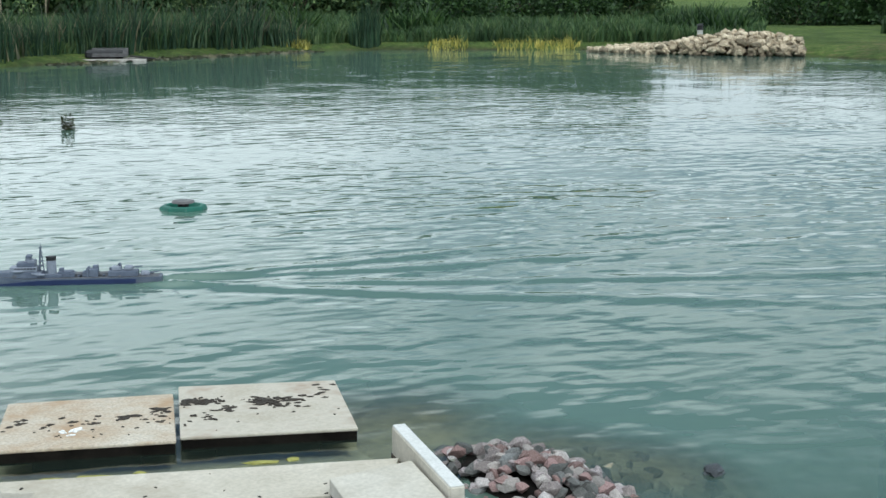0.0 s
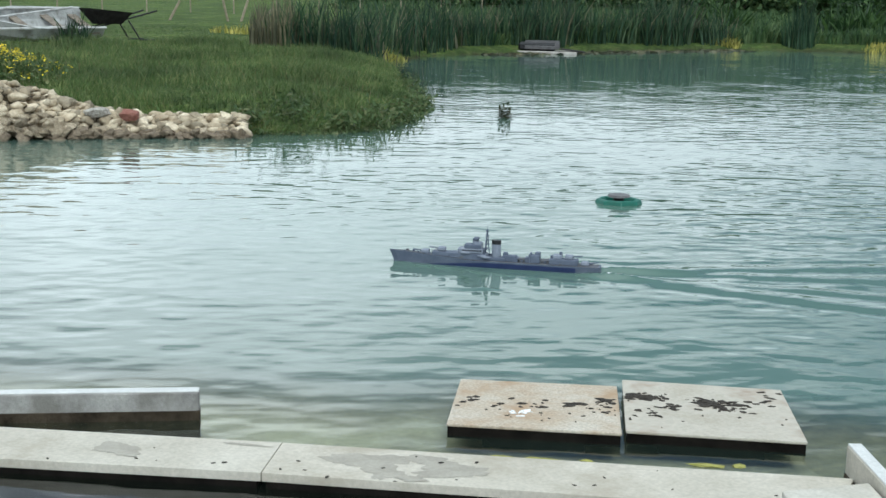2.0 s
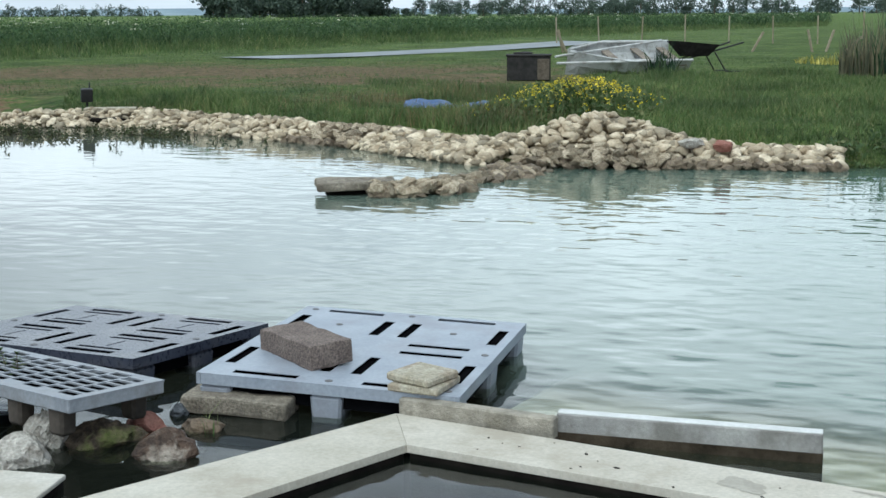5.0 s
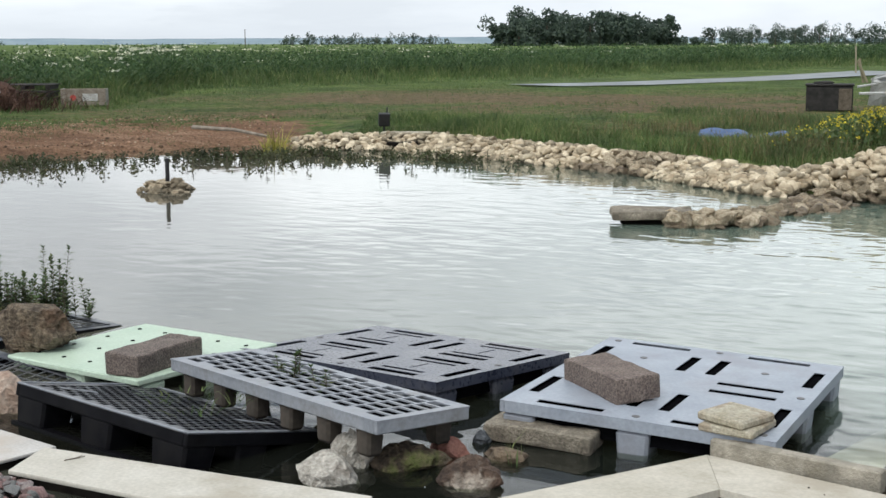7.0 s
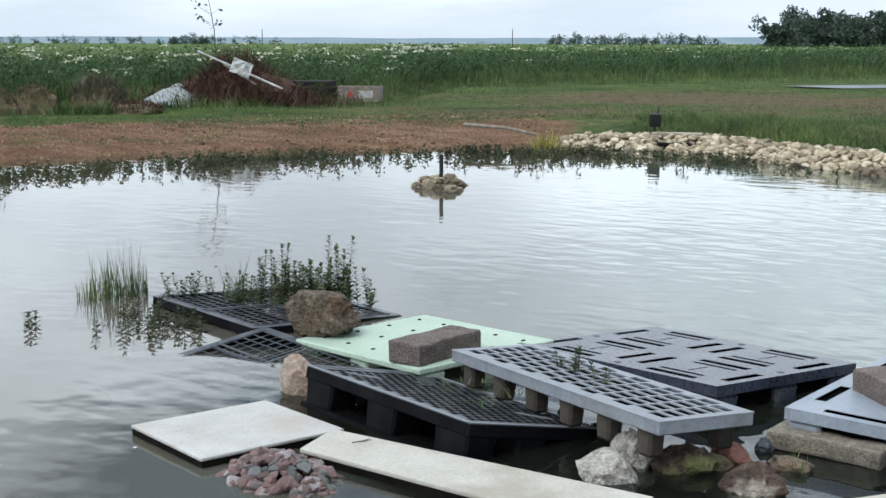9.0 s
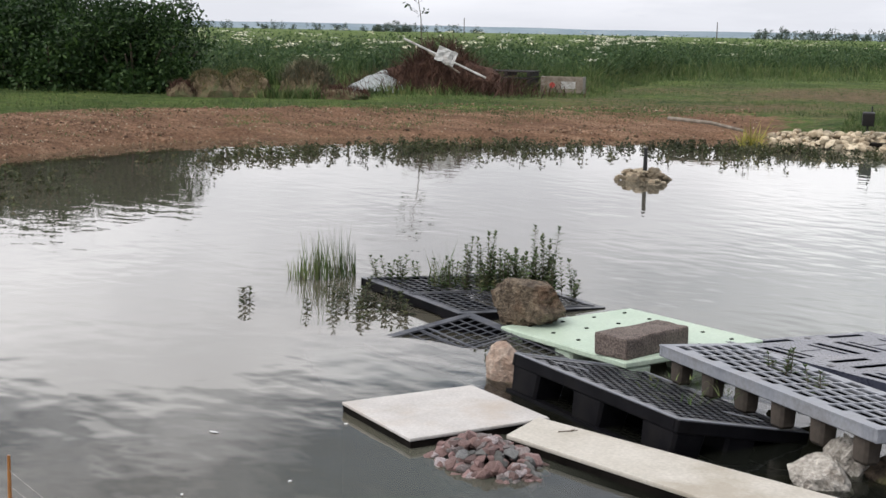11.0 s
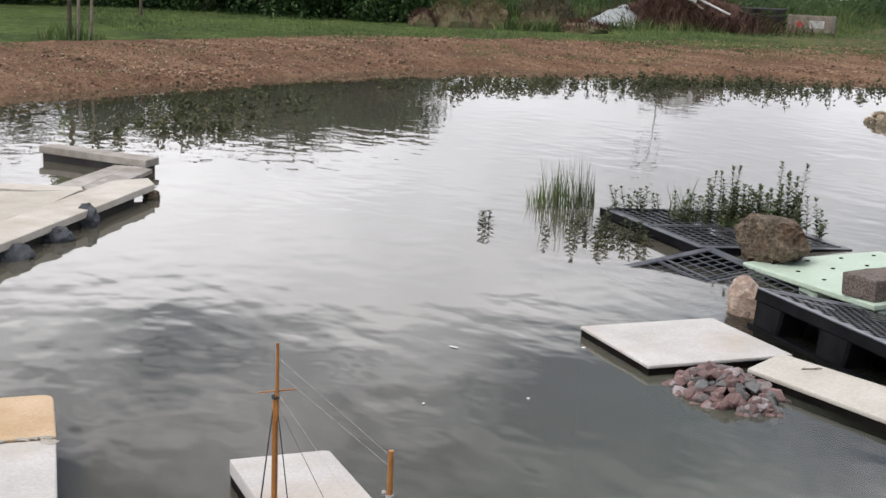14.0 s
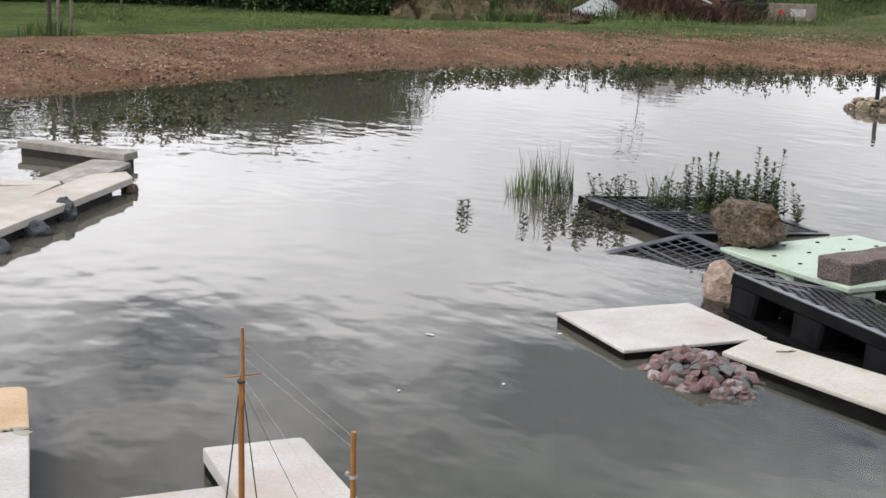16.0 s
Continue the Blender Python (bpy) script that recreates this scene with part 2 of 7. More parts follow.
M["cobble_wet"] = surface("damp_red_cobble", (0.13, 0.075, 0.07), (0.27, 0.185, 0.175), 14.0, 90, 0.6, 0.5, 0.006, per="object", vary=0.5)
M["cobble_slate"] = surface("damp_grey_cobble", (0.08, 0.085, 0.085), (0.19, 0.19, 0.185), 14.0, 90, 0.6, 0.5, 0.006, per="object", vary=0.5)
M["cobble_pale"] = surface("pale_cobble", (0.30, 0.275, 0.27), (0.52, 0.48, 0.465), 14.0, 90, 0.75, 0.5, 0.006, per="object", vary=0.4)
M["cobble_sunk"] = surface("sunken_cobble", (0.16, 0.145, 0.10), (0.30, 0.265, 0.19), 14.0, 90, 0.6, 0.5, 0.006, per="object", vary=0.4)
M["quartz"] = surface("white_stone", (0.30, 0.275, 0.235), (0.64, 0.60, 0.53), 16.0, 70, 0.8, 0.9, 0.02, (0.16, 0.13, 0.10), 11.0, 0.85, speck=2.5)
M["mossy"] = surface("mossy_stone", (0.040, 0.030, 0.020), (0.17, 0.125, 0.085), 16.0, 60, 0.8, 0.9, 0.02, (0.085, 0.115, 0.02), 7.0, 0.85, speck=3)
M["redstone"] = surface("red_stone", (0.20, 0.075, 0.055), (0.33, 0.165, 0.125), 14.0, 60, 0.8, 0.7, 0.015)
M["pinkstone"] = surface("pink_white_stone", (0.29, 0.20, 0.15), (0.52, 0.44, 0.36), 12.0, 70, 0.85, 0.8, 0.015, (0.30, 0.17, 0.11), 9.0, 0.6, speck=2.5)
M["tanstone"] = surface("tan_stone", (0.050, 0.034, 0.023), (0.26, 0.20, 0.14), 13.0, 60, 0.85, 0.8, 0.02, (0.10, 0.07, 0.04), 8.0, 0.7)
M["bandstone"] = surface("banded_stone", (0.035, 0.024, 0.018), (0.13, 0.085, 0.06), 13.0, 60, 0.8, 0.9, 0.02, (0.45, 0.40, 0.33), 5.0, 0.85, speck=3)
M["boulder"] = surface("pitted_boulder", (0.055, 0.038, 0.026), (0.27, 0.215, 0.15), 22.0, 70, 0.9, 1.0, 0.03, (0.13, 0.068, 0.038), 5.0, 0.65, speck=4.0)
M["slate"] = surface("slate_stone", (0.025, 0.028, 0.032), (0.10, 0.108, 0.118), 18.0, 80, 0.7, 0.8, 0.012)
M["timber"] = surface("weathered_timber", (0.24, 0.22, 0.20), (0.42, 0.40, 0.37), 6.0, 110, 0.85, 0.4, 0.004, (0.17, 0.14, 0.11), 3.5, 0.5, per="object", vary=0.12)
M["timber_pale"] = surface("pale_board", (0.42, 0.39, 0.34), (0.53, 0.50, 0.45), 4.0, 90, 0.85, 0.3, 0.004, (0.33, 0.27, 0.2), 3.0, 0.45, per="object", vary=0.08)
M["sandstone"] = surface("sandy_slab", (0.45, 0.31, 0.18), (0.60, 0.46, 0.31), 4.0, 90, 0.85, 0.3, 0.004)
M["varnish"] = surface("varnished_spar", (0.30, 0.12, 0.035), (0.42, 0.19, 0.06), 30.0, 160, 0.4, 0.1, 0.001)
M["thread"] = surface("dark_thread", (0.03, 0.03, 0.03), (0.06, 0.06, 0.06), 60.0, 160, 0.8)
M["thread_pale"] = surface("pale_thread", (0.32, 0.30, 0.28), (0.45, 0.43, 0.4), 60.0, 160, 0.8)
M["droppings"] = surface("droppings", (0.018, 0.014, 0.010), (0.05, 0.04, 0.03), 30.0, 120, 0.75, 0.6, 0.004)
M["feather"] = surface("white_splash", (0.78, 0.78, 0.78), (0.86, 0.86, 0.86), 30.0, 120, 0.8)
M["weed"] = surface("yellow_weed", (0.20, 0.20, 0.04), (0.36, 0.34, 0.10), 20.0, 90, 0.7)
M["damp"] = surface("damp_stain", (0.29, 0.265, 0.215), (0.38, 0.35, 0.29), 9.0, 60, 0.55, 0.1, 0.002)
M["hull_navy"] = surface("navy_hull", (0.016, 0.026, 0.080), (0.026, 0.038, 0.105), 8.0, 90, 0.45, 0.08, 0.001)
M["ship_grey"] = surface("ship_grey", (0.085, 0.100, 0.140), (0.13, 0.15, 0.195), 12.0, 120, 0.5, 0.1, 0.001, ior=1.28)
M["ship_pale"] = surface("pale_ship_grey", (0.17, 0.19, 0.235), (0.26, 0.28, 0.33), 12.0, 120, 0.5, 0.1, 0.001, ior=1.28)
M["ship_deck"] = surface("ship_deck", (0.075, 0.08, 0.09), (0.125, 0.13, 0.145), 14.0, 120, 0.7, 0.1, 0.001)
M["ship_black"] = surface("black_funnel_top", (0.012, 0.012, 0.014), (0.022, 0.022, 0.026), 14.0, 120, 0.5)
M["float_green"] = surface("green_float", (0.008, 0.080, 0.055), (0.020, 0.135, 0.095), 9.0, 60, 0.5, 0.3, 0.006)
M["cap_grey"] = surface("grey_cap", (0.10, 0.095, 0.095), (0.17, 0.165, 0.165), 9.0, 60, 0.6)
M["metal_black"] = surface("black_metal", (0.010, 0.010, 0.011), (0.022, 0.022, 0.024), 9.0, 90, 0.5)
M["tarp_grey"] = surface("grey_sheet", (0.26, 0.29, 0.28), (0.40, 0.43, 0.42), 2.5, 40, 0.6, 0.3, 0.02)
M["tarp_blue"] = surface("blue_sheet", (0.05, 0.09, 0.19), (0.09, 0.14, 0.26), 4.0, 40, 0.45, 0.3, 0.02)
M["white_paint"] = surface("flaking_white_paint", (0.40, 0.40, 0.38), (0.58, 0.58, 0.56), 6.0, 60, 0.6, 0.2, 0.004, (0.24, 0.21, 0.17), 4.0, 0.7)
M["boat_grey"] = surface("grey_boat_paint", (0.34, 0.345, 0.33), (0.52, 0.525, 0.51), 5.0, 60, 0.65, 0.2, 0.004, (0.16, 0.15, 0.12), 4.0, 0.7)
M["old_wood"] = surface("old_wood", (0.16, 0.13, 0.10), (0.30, 0.26, 0.21), 8.0, 90, 0.9, 0.4, 0.005)
M["dark_wood"] = surface("dark_wood", (0.012, 0.011, 0.010), (0.034, 0.031, 0.028), 8.0, 90, 0.85, 0.4, 0.006)
M["post_wood"] = surface("fence_wood", (0.22, 0.19, 0.13), (0.34, 0.29, 0.21), 8.0, 90, 0.9, 0.3, 0.004, per="object", vary=0.12)
M["bark"] = surface("bark", (0.07, 0.055, 0.04), (0.14, 0.115, 0.085), 16.0, 60, 0.95, 0.7, 0.01)
M["brush"] = surface("dead_brush", (0.042, 0.023, 0.017), (0.115, 0.062, 0.044), 9.0, 60, 0.95, 0.3, 0.01, per="island", vary=0.5)
M["straw"] = surface("old_straw", (0.11, 0.082, 0.048), (0.23, 0.175, 0.105), 5.0, 60, 0.95, 0.8, 0.03, (0.075, 0.105, 0.04), 3.0, 0.85, speck=3)
M["print_red"] = surface("red_print", (0.42, 0.06, 0.05), (0.5, 0.09, 0.07), 9.0, 60, 0.6)
M["clod"] = surface("soil_clod", (0.15, 0.088, 0.054), (0.33, 0.21, 0.138), 9.0, 60, 0.95, 0.5, 0.01, per="island", vary=0.75)
M["ledge"] = surface("silty_ledge", (0.34, 0.30, 0.22), (0.52, 0.475, 0.37), 2.5, 40, 0.9, 0.3, 0.006, (0.20, 0.175, 0.12), 2.6, 0.6)
M["liner"] = surface("black_liner", (0.006, 0.006, 0.0065), (0.014, 0.014, 0.014), 6.0, 60, 0.4, 0.4, 0.008)
M["road"] = surface("pale_road", (0.18, 0.195, 0.20), (0.27, 0.285, 0.285), 1.0, 12, 0.9, 0.3, 0.02)
M["grass"] = foliage("grass_blades", (0.058, 0.102, 0.034), (0.098, 0.155, 0.056), (0.19, 0.205, 0.098))
M["seed_head"] = foliage("seeding_grass", (0.080, 0.095, 0.042), (0.135, 0.118, 0.060), (0.22, 0.17, 0.10))
M["reed"] = foliage("reed_blades", (0.018, 0.046, 0.028), (0.034, 0.074, 0.042), (0.085, 0.125, 0.066))
M["reed_dry"] = foliage("dry_reed", (0.06, 0.07, 0.05), (0.12, 0.12, 0.085), (0.22, 0.2, 0.14))
M["sedge"] = foliage("yellow_sedge", (0.20, 0.20, 0.05), (0.34, 0.32, 0.08), (0.46, 0.43, 0.15))
M["flower"] = foliage("yellow_petal", (0.50, 0.40, 0.02), (0.66, 0.55, 0.03), (0.75, 0.66, 0.06), 0.6, 0.15)
M["umbel"] = foliage("white_umbel", (0.55, 0.57, 0.48), (0.68, 0.69, 0.60), (0.8, 0.8, 0.74), 0.7, 0.15)
M["field"] = foliage("field_weeds", (0.036, 0.074, 0.034), (0.058, 0.108, 0.044), (0.105, 0.15, 0.065))
M["hedge"] = foliage("hedge_leaf", (0.014, 0.036, 0.013), (0.028, 0.062, 0.020), (0.06, 0.11, 0.035), 0.5)
M["leaf_light"] = foliage("light_leaf", (0.07, 0.14, 0.03), (0.11, 0.20, 0.045), (0.17, 0.26, 0.07), 0.5)
M["waterplant"] = foliage("water_plant_leaf", (0.050, 0.085, 0.035), (0.085, 0.13, 0.055), (0.14, 0.15, 0.075))
M["shallow_leaf"] = foliage("shallow_plant_leaf", (0.036, 0.046, 0.022), (0.062, 0.080, 0.038), (0.10, 0.095, 0.055))
# Leaf greens paled and blued: distance haze put into the colour.
M["hazy_far_leaf"] = foliage("hazy_far_leaf", (0.050, 0.076, 0.070), (0.072, 0.104, 0.090), (0.105, 0.140, 0.115))
# Blue-grey base: the haze over far hills is part of the colour.
M["hill"] = surface("hazy_far_hill", (0.16, 0.22, 0.26), (0.24, 0.30, 0.33), 0.01, 0.2, 0.95, 0.0)


def ground_material():
    """Grass, bare soil, dry grass and silt, told apart by the zones of the plan, with ragged edges."""
    m, nodes, links, bsdf = shader("ground")
    vec = nodes.new("ShaderNodeTexCoord").outputs["Object"]
    att = nodes.new("ShaderNodeAttribute")
    att.attribute_name = "zone"
    sp = nodes.new("ShaderNodeSeparateColor")
    links.new(att.outputs["Color"], sp.inputs[0])
    n1 = noise_tex(nodes, links, vec, 0.55, 7.0, 0.65)
    n2 = noise_tex(nodes, links, vec, 4.0, 6.0, 0.7)
    n3 = noise_tex(nodes, links, vec, 22.0, 5.0, 0.7)
    grass = ramp(nodes, ((0.3, (0.055, 0.098, 0.026)), (0.5, (0.092, 0.145, 0.038)), (0.72, (0.15, 0.17, 0.066))))
    links.new(n2, grass.inputs[0])
    dry = ramp(nodes, ((0.3, (0.085, 0.095, 0.035)), (0.5, (0.165, 0.125, 0.066)), (0.75, (0.27, 0.18, 0.105))))
    links.new(n2, dry.inputs[0])
    soil_fine = ramp(nodes, ((0.25, (0.50, 0.47, 0.45)), (0.5, (1.0, 1.0, 1.0)), (0.75, (1.7, 1.75, 1.8))))
    links.new(n3, soil_fine.inputs[0])
    stretch = nodes.new("ShaderNodeMapping")
    stretch.inputs["Rotation"].default_value = (0, 0, radians(-38))
    stretch.inputs["Scale"].default_value = (0.5, 1.7, 1.0)
    links.new(vec, stretch.inputs["Vector"])
    n4 = noise_tex(nodes, links, stretch.outputs[0], 1.3, 7.0, 0.7)
    soil_broad = ramp(nodes, ((0.32, (0.150, 0.086, 0.052)), (0.5, (0.27, 0.156, 0.094)), (0.68, (0.38, 0.245, 0.158))))
    links.new(n4, soil_broad.inputs[0])
    soil_mix = blend(nodes, links, 1.0, soil_broad.outputs[0], soil_fine.outputs[0], "MULTIPLY")
    silt = ramp(nodes, ((0.3, (0.030, 0.026, 0.014)), (0.7, (0.075, 0.062, 0.036))))
    links.new(n2, silt.inputs[0])

    def edge(value, sharp=5.0):
        a = nodes.new("ShaderNodeMath")
        a.operation = "ADD"
        links.new(value, a.inputs[0])
        mulm = nodes.new("ShaderNodeMath")
        mulm.operation = "MULTIPLY_ADD"
        links.new(n2, mulm.inputs[0])
        mulm.inputs[1].default_value, mulm.inputs[2].default_value = 1.2, -0.6
        links.new(mulm.outputs[0], a.inputs[1])
        mr = nodes.new("ShaderNodeMapRange")
        mr.inputs[1].default_value, mr.inputs[2].default_value = 0.5 - 0.5 / sharp, 0.5 + 0.5 / sharp
        links.new(a.outputs[0], mr.inputs[0])
        return mr.outputs[0]

    tint = ramp(nodes, ((0.35, (0.55, 0.62, 0.55)), (0.65, (1.4, 1.3, 1.15))))
    links.new(n1, tint.inputs[0])
    g = blend(nodes, links, 1.0, grass.outputs[0], tint.outputs[0], "MULTIPLY")
    n5 = noise_tex(nodes, links, vec, 7.0, 9.0, 0.78)
    rough_turf = ramp(nodes, ((0.33, (0.55, 0.55, 0.55)), (0.5, (1.0, 1.0, 1.0)), (0.67, (1.65, 1.6, 1.5))))
    links.new(n5, rough_turf.inputs[0])
    c = blend(nodes, links, edge(sp.outputs[2], 2.0), g, dry.outputs[0])
    c = blend(nodes, links, 1.0, c, rough_turf.outputs[0], "MULTIPLY")
    c = blend(nodes, links, edge(sp.outputs[0]), c, soil_mix)
    c = blend(nodes, links, sp.outputs[1], c, silt.outputs[0])
    links.new(c, bsdf.inputs["Base Color"])
    bsdf.inputs["Roughness"].default_value = 0.95
    bsdf.inputs["Specular IOR Level"].default_value = 0.2
    b = nodes.new("ShaderNodeBump")
    b.inputs["Strength"].default_value, b.inputs["Distance"].default_value = 1.0, 0.11
    links.new(n3, b.inputs["Height"])
    b2 = nodes.new("ShaderNodeBump")
    b2.inputs["Strength"].default_value, b2.inputs["Distance"].default_value = 0.6, 0.12
    links.new(n2, b2.inputs["Height"])
    links.new(b.outputs[0], b2.inputs["Normal"])
    links.new(b2.outputs[0], bsdf.inputs["Normal"])
    return m


def water_material():
    """Turbid pond water: a mirror by Fresnel over green silt that lets some of the shallows show."""
    m, nodes, links, bsdf = shader("pond_water")
    nodes.remove(bsdf)
    vec = nodes.new("ShaderNodeTexCoord").outputs["Object"]
    calm = noise_tex(nodes, links, vec, 0.13, 3.0)
    amp = nodes.new("ShaderNodeMapRange")
    amp.inputs[1].default_value, amp.inputs[2].default_value = 0.35, 0.65
    amp.inputs[3].default_value, amp.inputs[4].default_value = 0.25, 1.0
    links.new(calm, amp.inputs[0])
    # the breeze is stronger over the open eastern water
    spx = nodes.new("ShaderNodeSeparateXYZ")
    links.new(vec, spx.inputs[0])
    east = nodes.new("ShaderNodeMapRange")
    east.inputs[1].default_value, east.inputs[2].default_value = -2.0, 8.0
    east.inputs[3].default_value, east.inputs[4].default_value = 0.24, 1.0
    links.new(spx.outputs[0], east.inputs[0])
    amp2 = nodes.new("ShaderNodeMath")
    amp2.operation = "MULTIPLY"
    links.new(amp.outputs[0], amp2.inputs[0])
    links.new(east.outputs[0], amp2.inputs[1])
    # calmer under the lee of the far shore
    reach = nodes.new("ShaderNodeVectorMath")
    reach.operation = "LENGTH"
    links.new(vec, reach.inputs[0])
    lee = nodes.new("ShaderNodeMapRange")
    lee.inputs[1].default_value, lee.inputs[2].default_value = 9.0, 21.0
    lee.inputs[3].default_value, lee.inputs[4].default_value = 1.0, 0.30
    links.new(reach.outputs["Value"], lee.inputs[0])
    amp3 = nodes.new("ShaderNodeMath")
    amp3.operation = "MULTIPLY"
    links.new(amp2.outputs[0], amp3.inputs[0])
    links.new(lee.outputs[0], amp3.inputs[1])
    amp2 = amp3
    turn = nodes.new("ShaderNodeMapping")
    turn.inputs["Rotation"].default_value = (0, 0, radians(30))
    links.new(vec, turn.inputs["Vector"])
    swirl = nodes.new("ShaderNodeMapping")
    swirl.inputs["Scale"].default_value = (0.78, 1.18, 1.0)
    links.new(turn.outputs[0], swirl.inputs["Vector"])
    normal = None
    for scale, detail, dist in ((1.0, 1.0, 0.018), (4.0, 1.0, 0.026), (9.0, 1.0, 0.0055)):
        h = noise_tex(nodes, links, swirl.outputs[0], scale, detail, 0.5)
        hm = nodes.new("ShaderNodeMath")
        hm.operation = "MULTIPLY"
        links.new(h, hm.inputs[0])
        links.new(amp2.outputs[0], hm.inputs[1])
        b = nodes.new("ShaderNodeBump")
        b.inputs["Strength"].default_value, b.inputs["Distance"].default_value = 1.0, dist
        links.new(hm.outputs[0], b.inputs["Height"])
        if normal:
            links.new(normal, b.inputs["Normal"])
        normal = b.outputs[0]
    fres = nodes.new("ShaderNodeFresnel")
    fres.inputs["IOR"].default_value = 1.33
    links.new(normal, fres.inputs["Normal"])
    gloss = nodes.new("ShaderNodeBsdfGlossy")
    gloss.inputs["Roughness"].default_value = 0.015
    gloss.inputs["Color"].default_value = (1, 1, 1, 1)
    links.new(normal, gloss.inputs["Normal"])
    body = nodes.new("ShaderNodeBsdfDiffuse")
    # the western bay is browner, the open water greener
    silt = nodes.new("ShaderNodeMapRange")
    silt.inputs[1].default_value, silt.inputs[2].default_value = -2.5, 4.5
    links.new(spx.outputs[0], silt.inputs[0])
    west = ramp(nodes, ((0.3, (0.086, 0.080, 0.060)), (0.7, (0.104, 0.096, 0.074))))
    links.new(calm, west.inputs[0])
    open_col = ramp(nodes, ((0.3, (0.100, 0.165, 0.132)), (0.7, (0.122, 0.190, 0.155))))
    links.new(calm, open_col.inputs[0])
    links.new(blend(nodes, links, silt.outputs[0], west.outputs[0], open_col.outputs[0]), body.inputs[0])
    clear = nodes.new("ShaderNodeBsdfTransparent")
    clear.inputs[0].default_value = (0.82, 0.88, 0.80, 1)
    mx = nodes.new("ShaderNodeMixShader")
    depth = nodes.new("ShaderNodeAttribute")
    depth.attribute_name = "clearness"
    links.new(depth.outputs["Fac"], mx.inputs[0])
    links.new(body.outputs[0], mx.inputs[1])
    links.new(clear.outputs[0], mx.inputs[2])
    top = nodes.new("ShaderNodeMixShader")
    links.new(fres.outputs[0], top.inputs[0])
    links.new(mx.outputs[0], top.inputs[1])
    links.new(gloss.outputs[0], top.inputs[2])
    links.new(top.outputs[0], nodes["Material Output"].inputs[0])
    return m


M["ground"], M["water"] = ground_material(), water_material()


# ---- mesh helpers ----
def finish(name, bm, material, parent=None, label="", m=None, smooth=False):
    me = bpy.data.meshes.new(name)
    if smooth:
        for f in bm.faces:
            f.smooth = True
    bm.to_mesh(me)
    bm.free()
    me.materials.append(M[material])
    ob = new(name, me)
    if parent is not None:
        ob.parent = parent
    if m is not None:
        ob.matrix_basis = m
    if label:
        ob["label"] = label
    return ob


def part(name, bm, material, parent, label="", m=None, smooth=False):
    return finish(name, bm, material, parent, label, m, smooth)


def thing(name, label, category, m=None, group="", kind=""):
    ob = new(name)
    ob.empty_display_size = 0.1
    if m is not None:
        ob.matrix_basis = m
    return tagged(ob, label, category, group, kind)


def box(w, d, h, m=None, bevel=0.0, bm=None, segs=1):
    """A box that stands on z = 0, its edges rounded."""
    out = bmesh.new()
    bmesh.ops.create_cube(out, size=1.0, matrix=Matrix.Translation((0, 0, h / 2)) @ Matrix.Diagonal((w, d, h, 1)))
    if bevel:
        bmesh.ops.bevel(out, geom=out.edges[:], offset=bevel, segments=segs, affect="EDGES", profile=0.6)
    if m is not None:
        out.transform(m)
    return join(bm, out)


def join(bm, other):
    if bm is None:
        return other
    me = bpy.data.meshes.new("tmp")
    other.to_mesh(me)
    other.free()
    bm.from_mesh(me)
    bpy.data.meshes.remove(me)
    return bm


def tube(r1, r2, h, m=None, segs=12, bm=None, caps=True):
    out = bmesh.new()
    bmesh.ops.create_cone(out, cap_ends=caps, segments=segs, radius1=r1, radius2=r2, depth=h, matrix=Matrix.Translation((0, 0, h / 2)))
    if m is not None:
        out.transform(m)
    return join(bm, out)


def rod(a, b, r, r2=None, segs=6, bm=None):
    a, b = Vector(a), Vector(b)
    q = (b - a).to_track_quat("Z", "Y").to_matrix().to_4x4()
    return tube(r, r if r2 is None else r2, (b - a).length, Matrix.Translation(a) @ q, segs, bm)


def prism(points, z0, z1, bevel=0.0, wobble=0.0):
    """A slab over a plan outline, from z0 to z1, its edges worn."""
    bm = bmesh.new()
    vs = [bm.verts.new((x, y, z0)) for x, y in points]
    f = bm.faces.new(vs)
    if f.normal.z > 0:
        f.normal_flip()
    r = bmesh.ops.extrude_face_region(bm, geom=[f])
    bmesh.ops.translate(bm, verts=[v for v in r["geom"] if isinstance(v, bmesh.types.BMVert)], vec=(0, 0, z1 - z0))
    bmesh.ops.recalc_face_normals(bm, faces=bm.faces[:])
    if bevel:
        bmesh.ops.bevel(bm, geom=bm.edges[:], offset=bevel, segments=2, affect="EDGES", profile=0.6)
    return bm


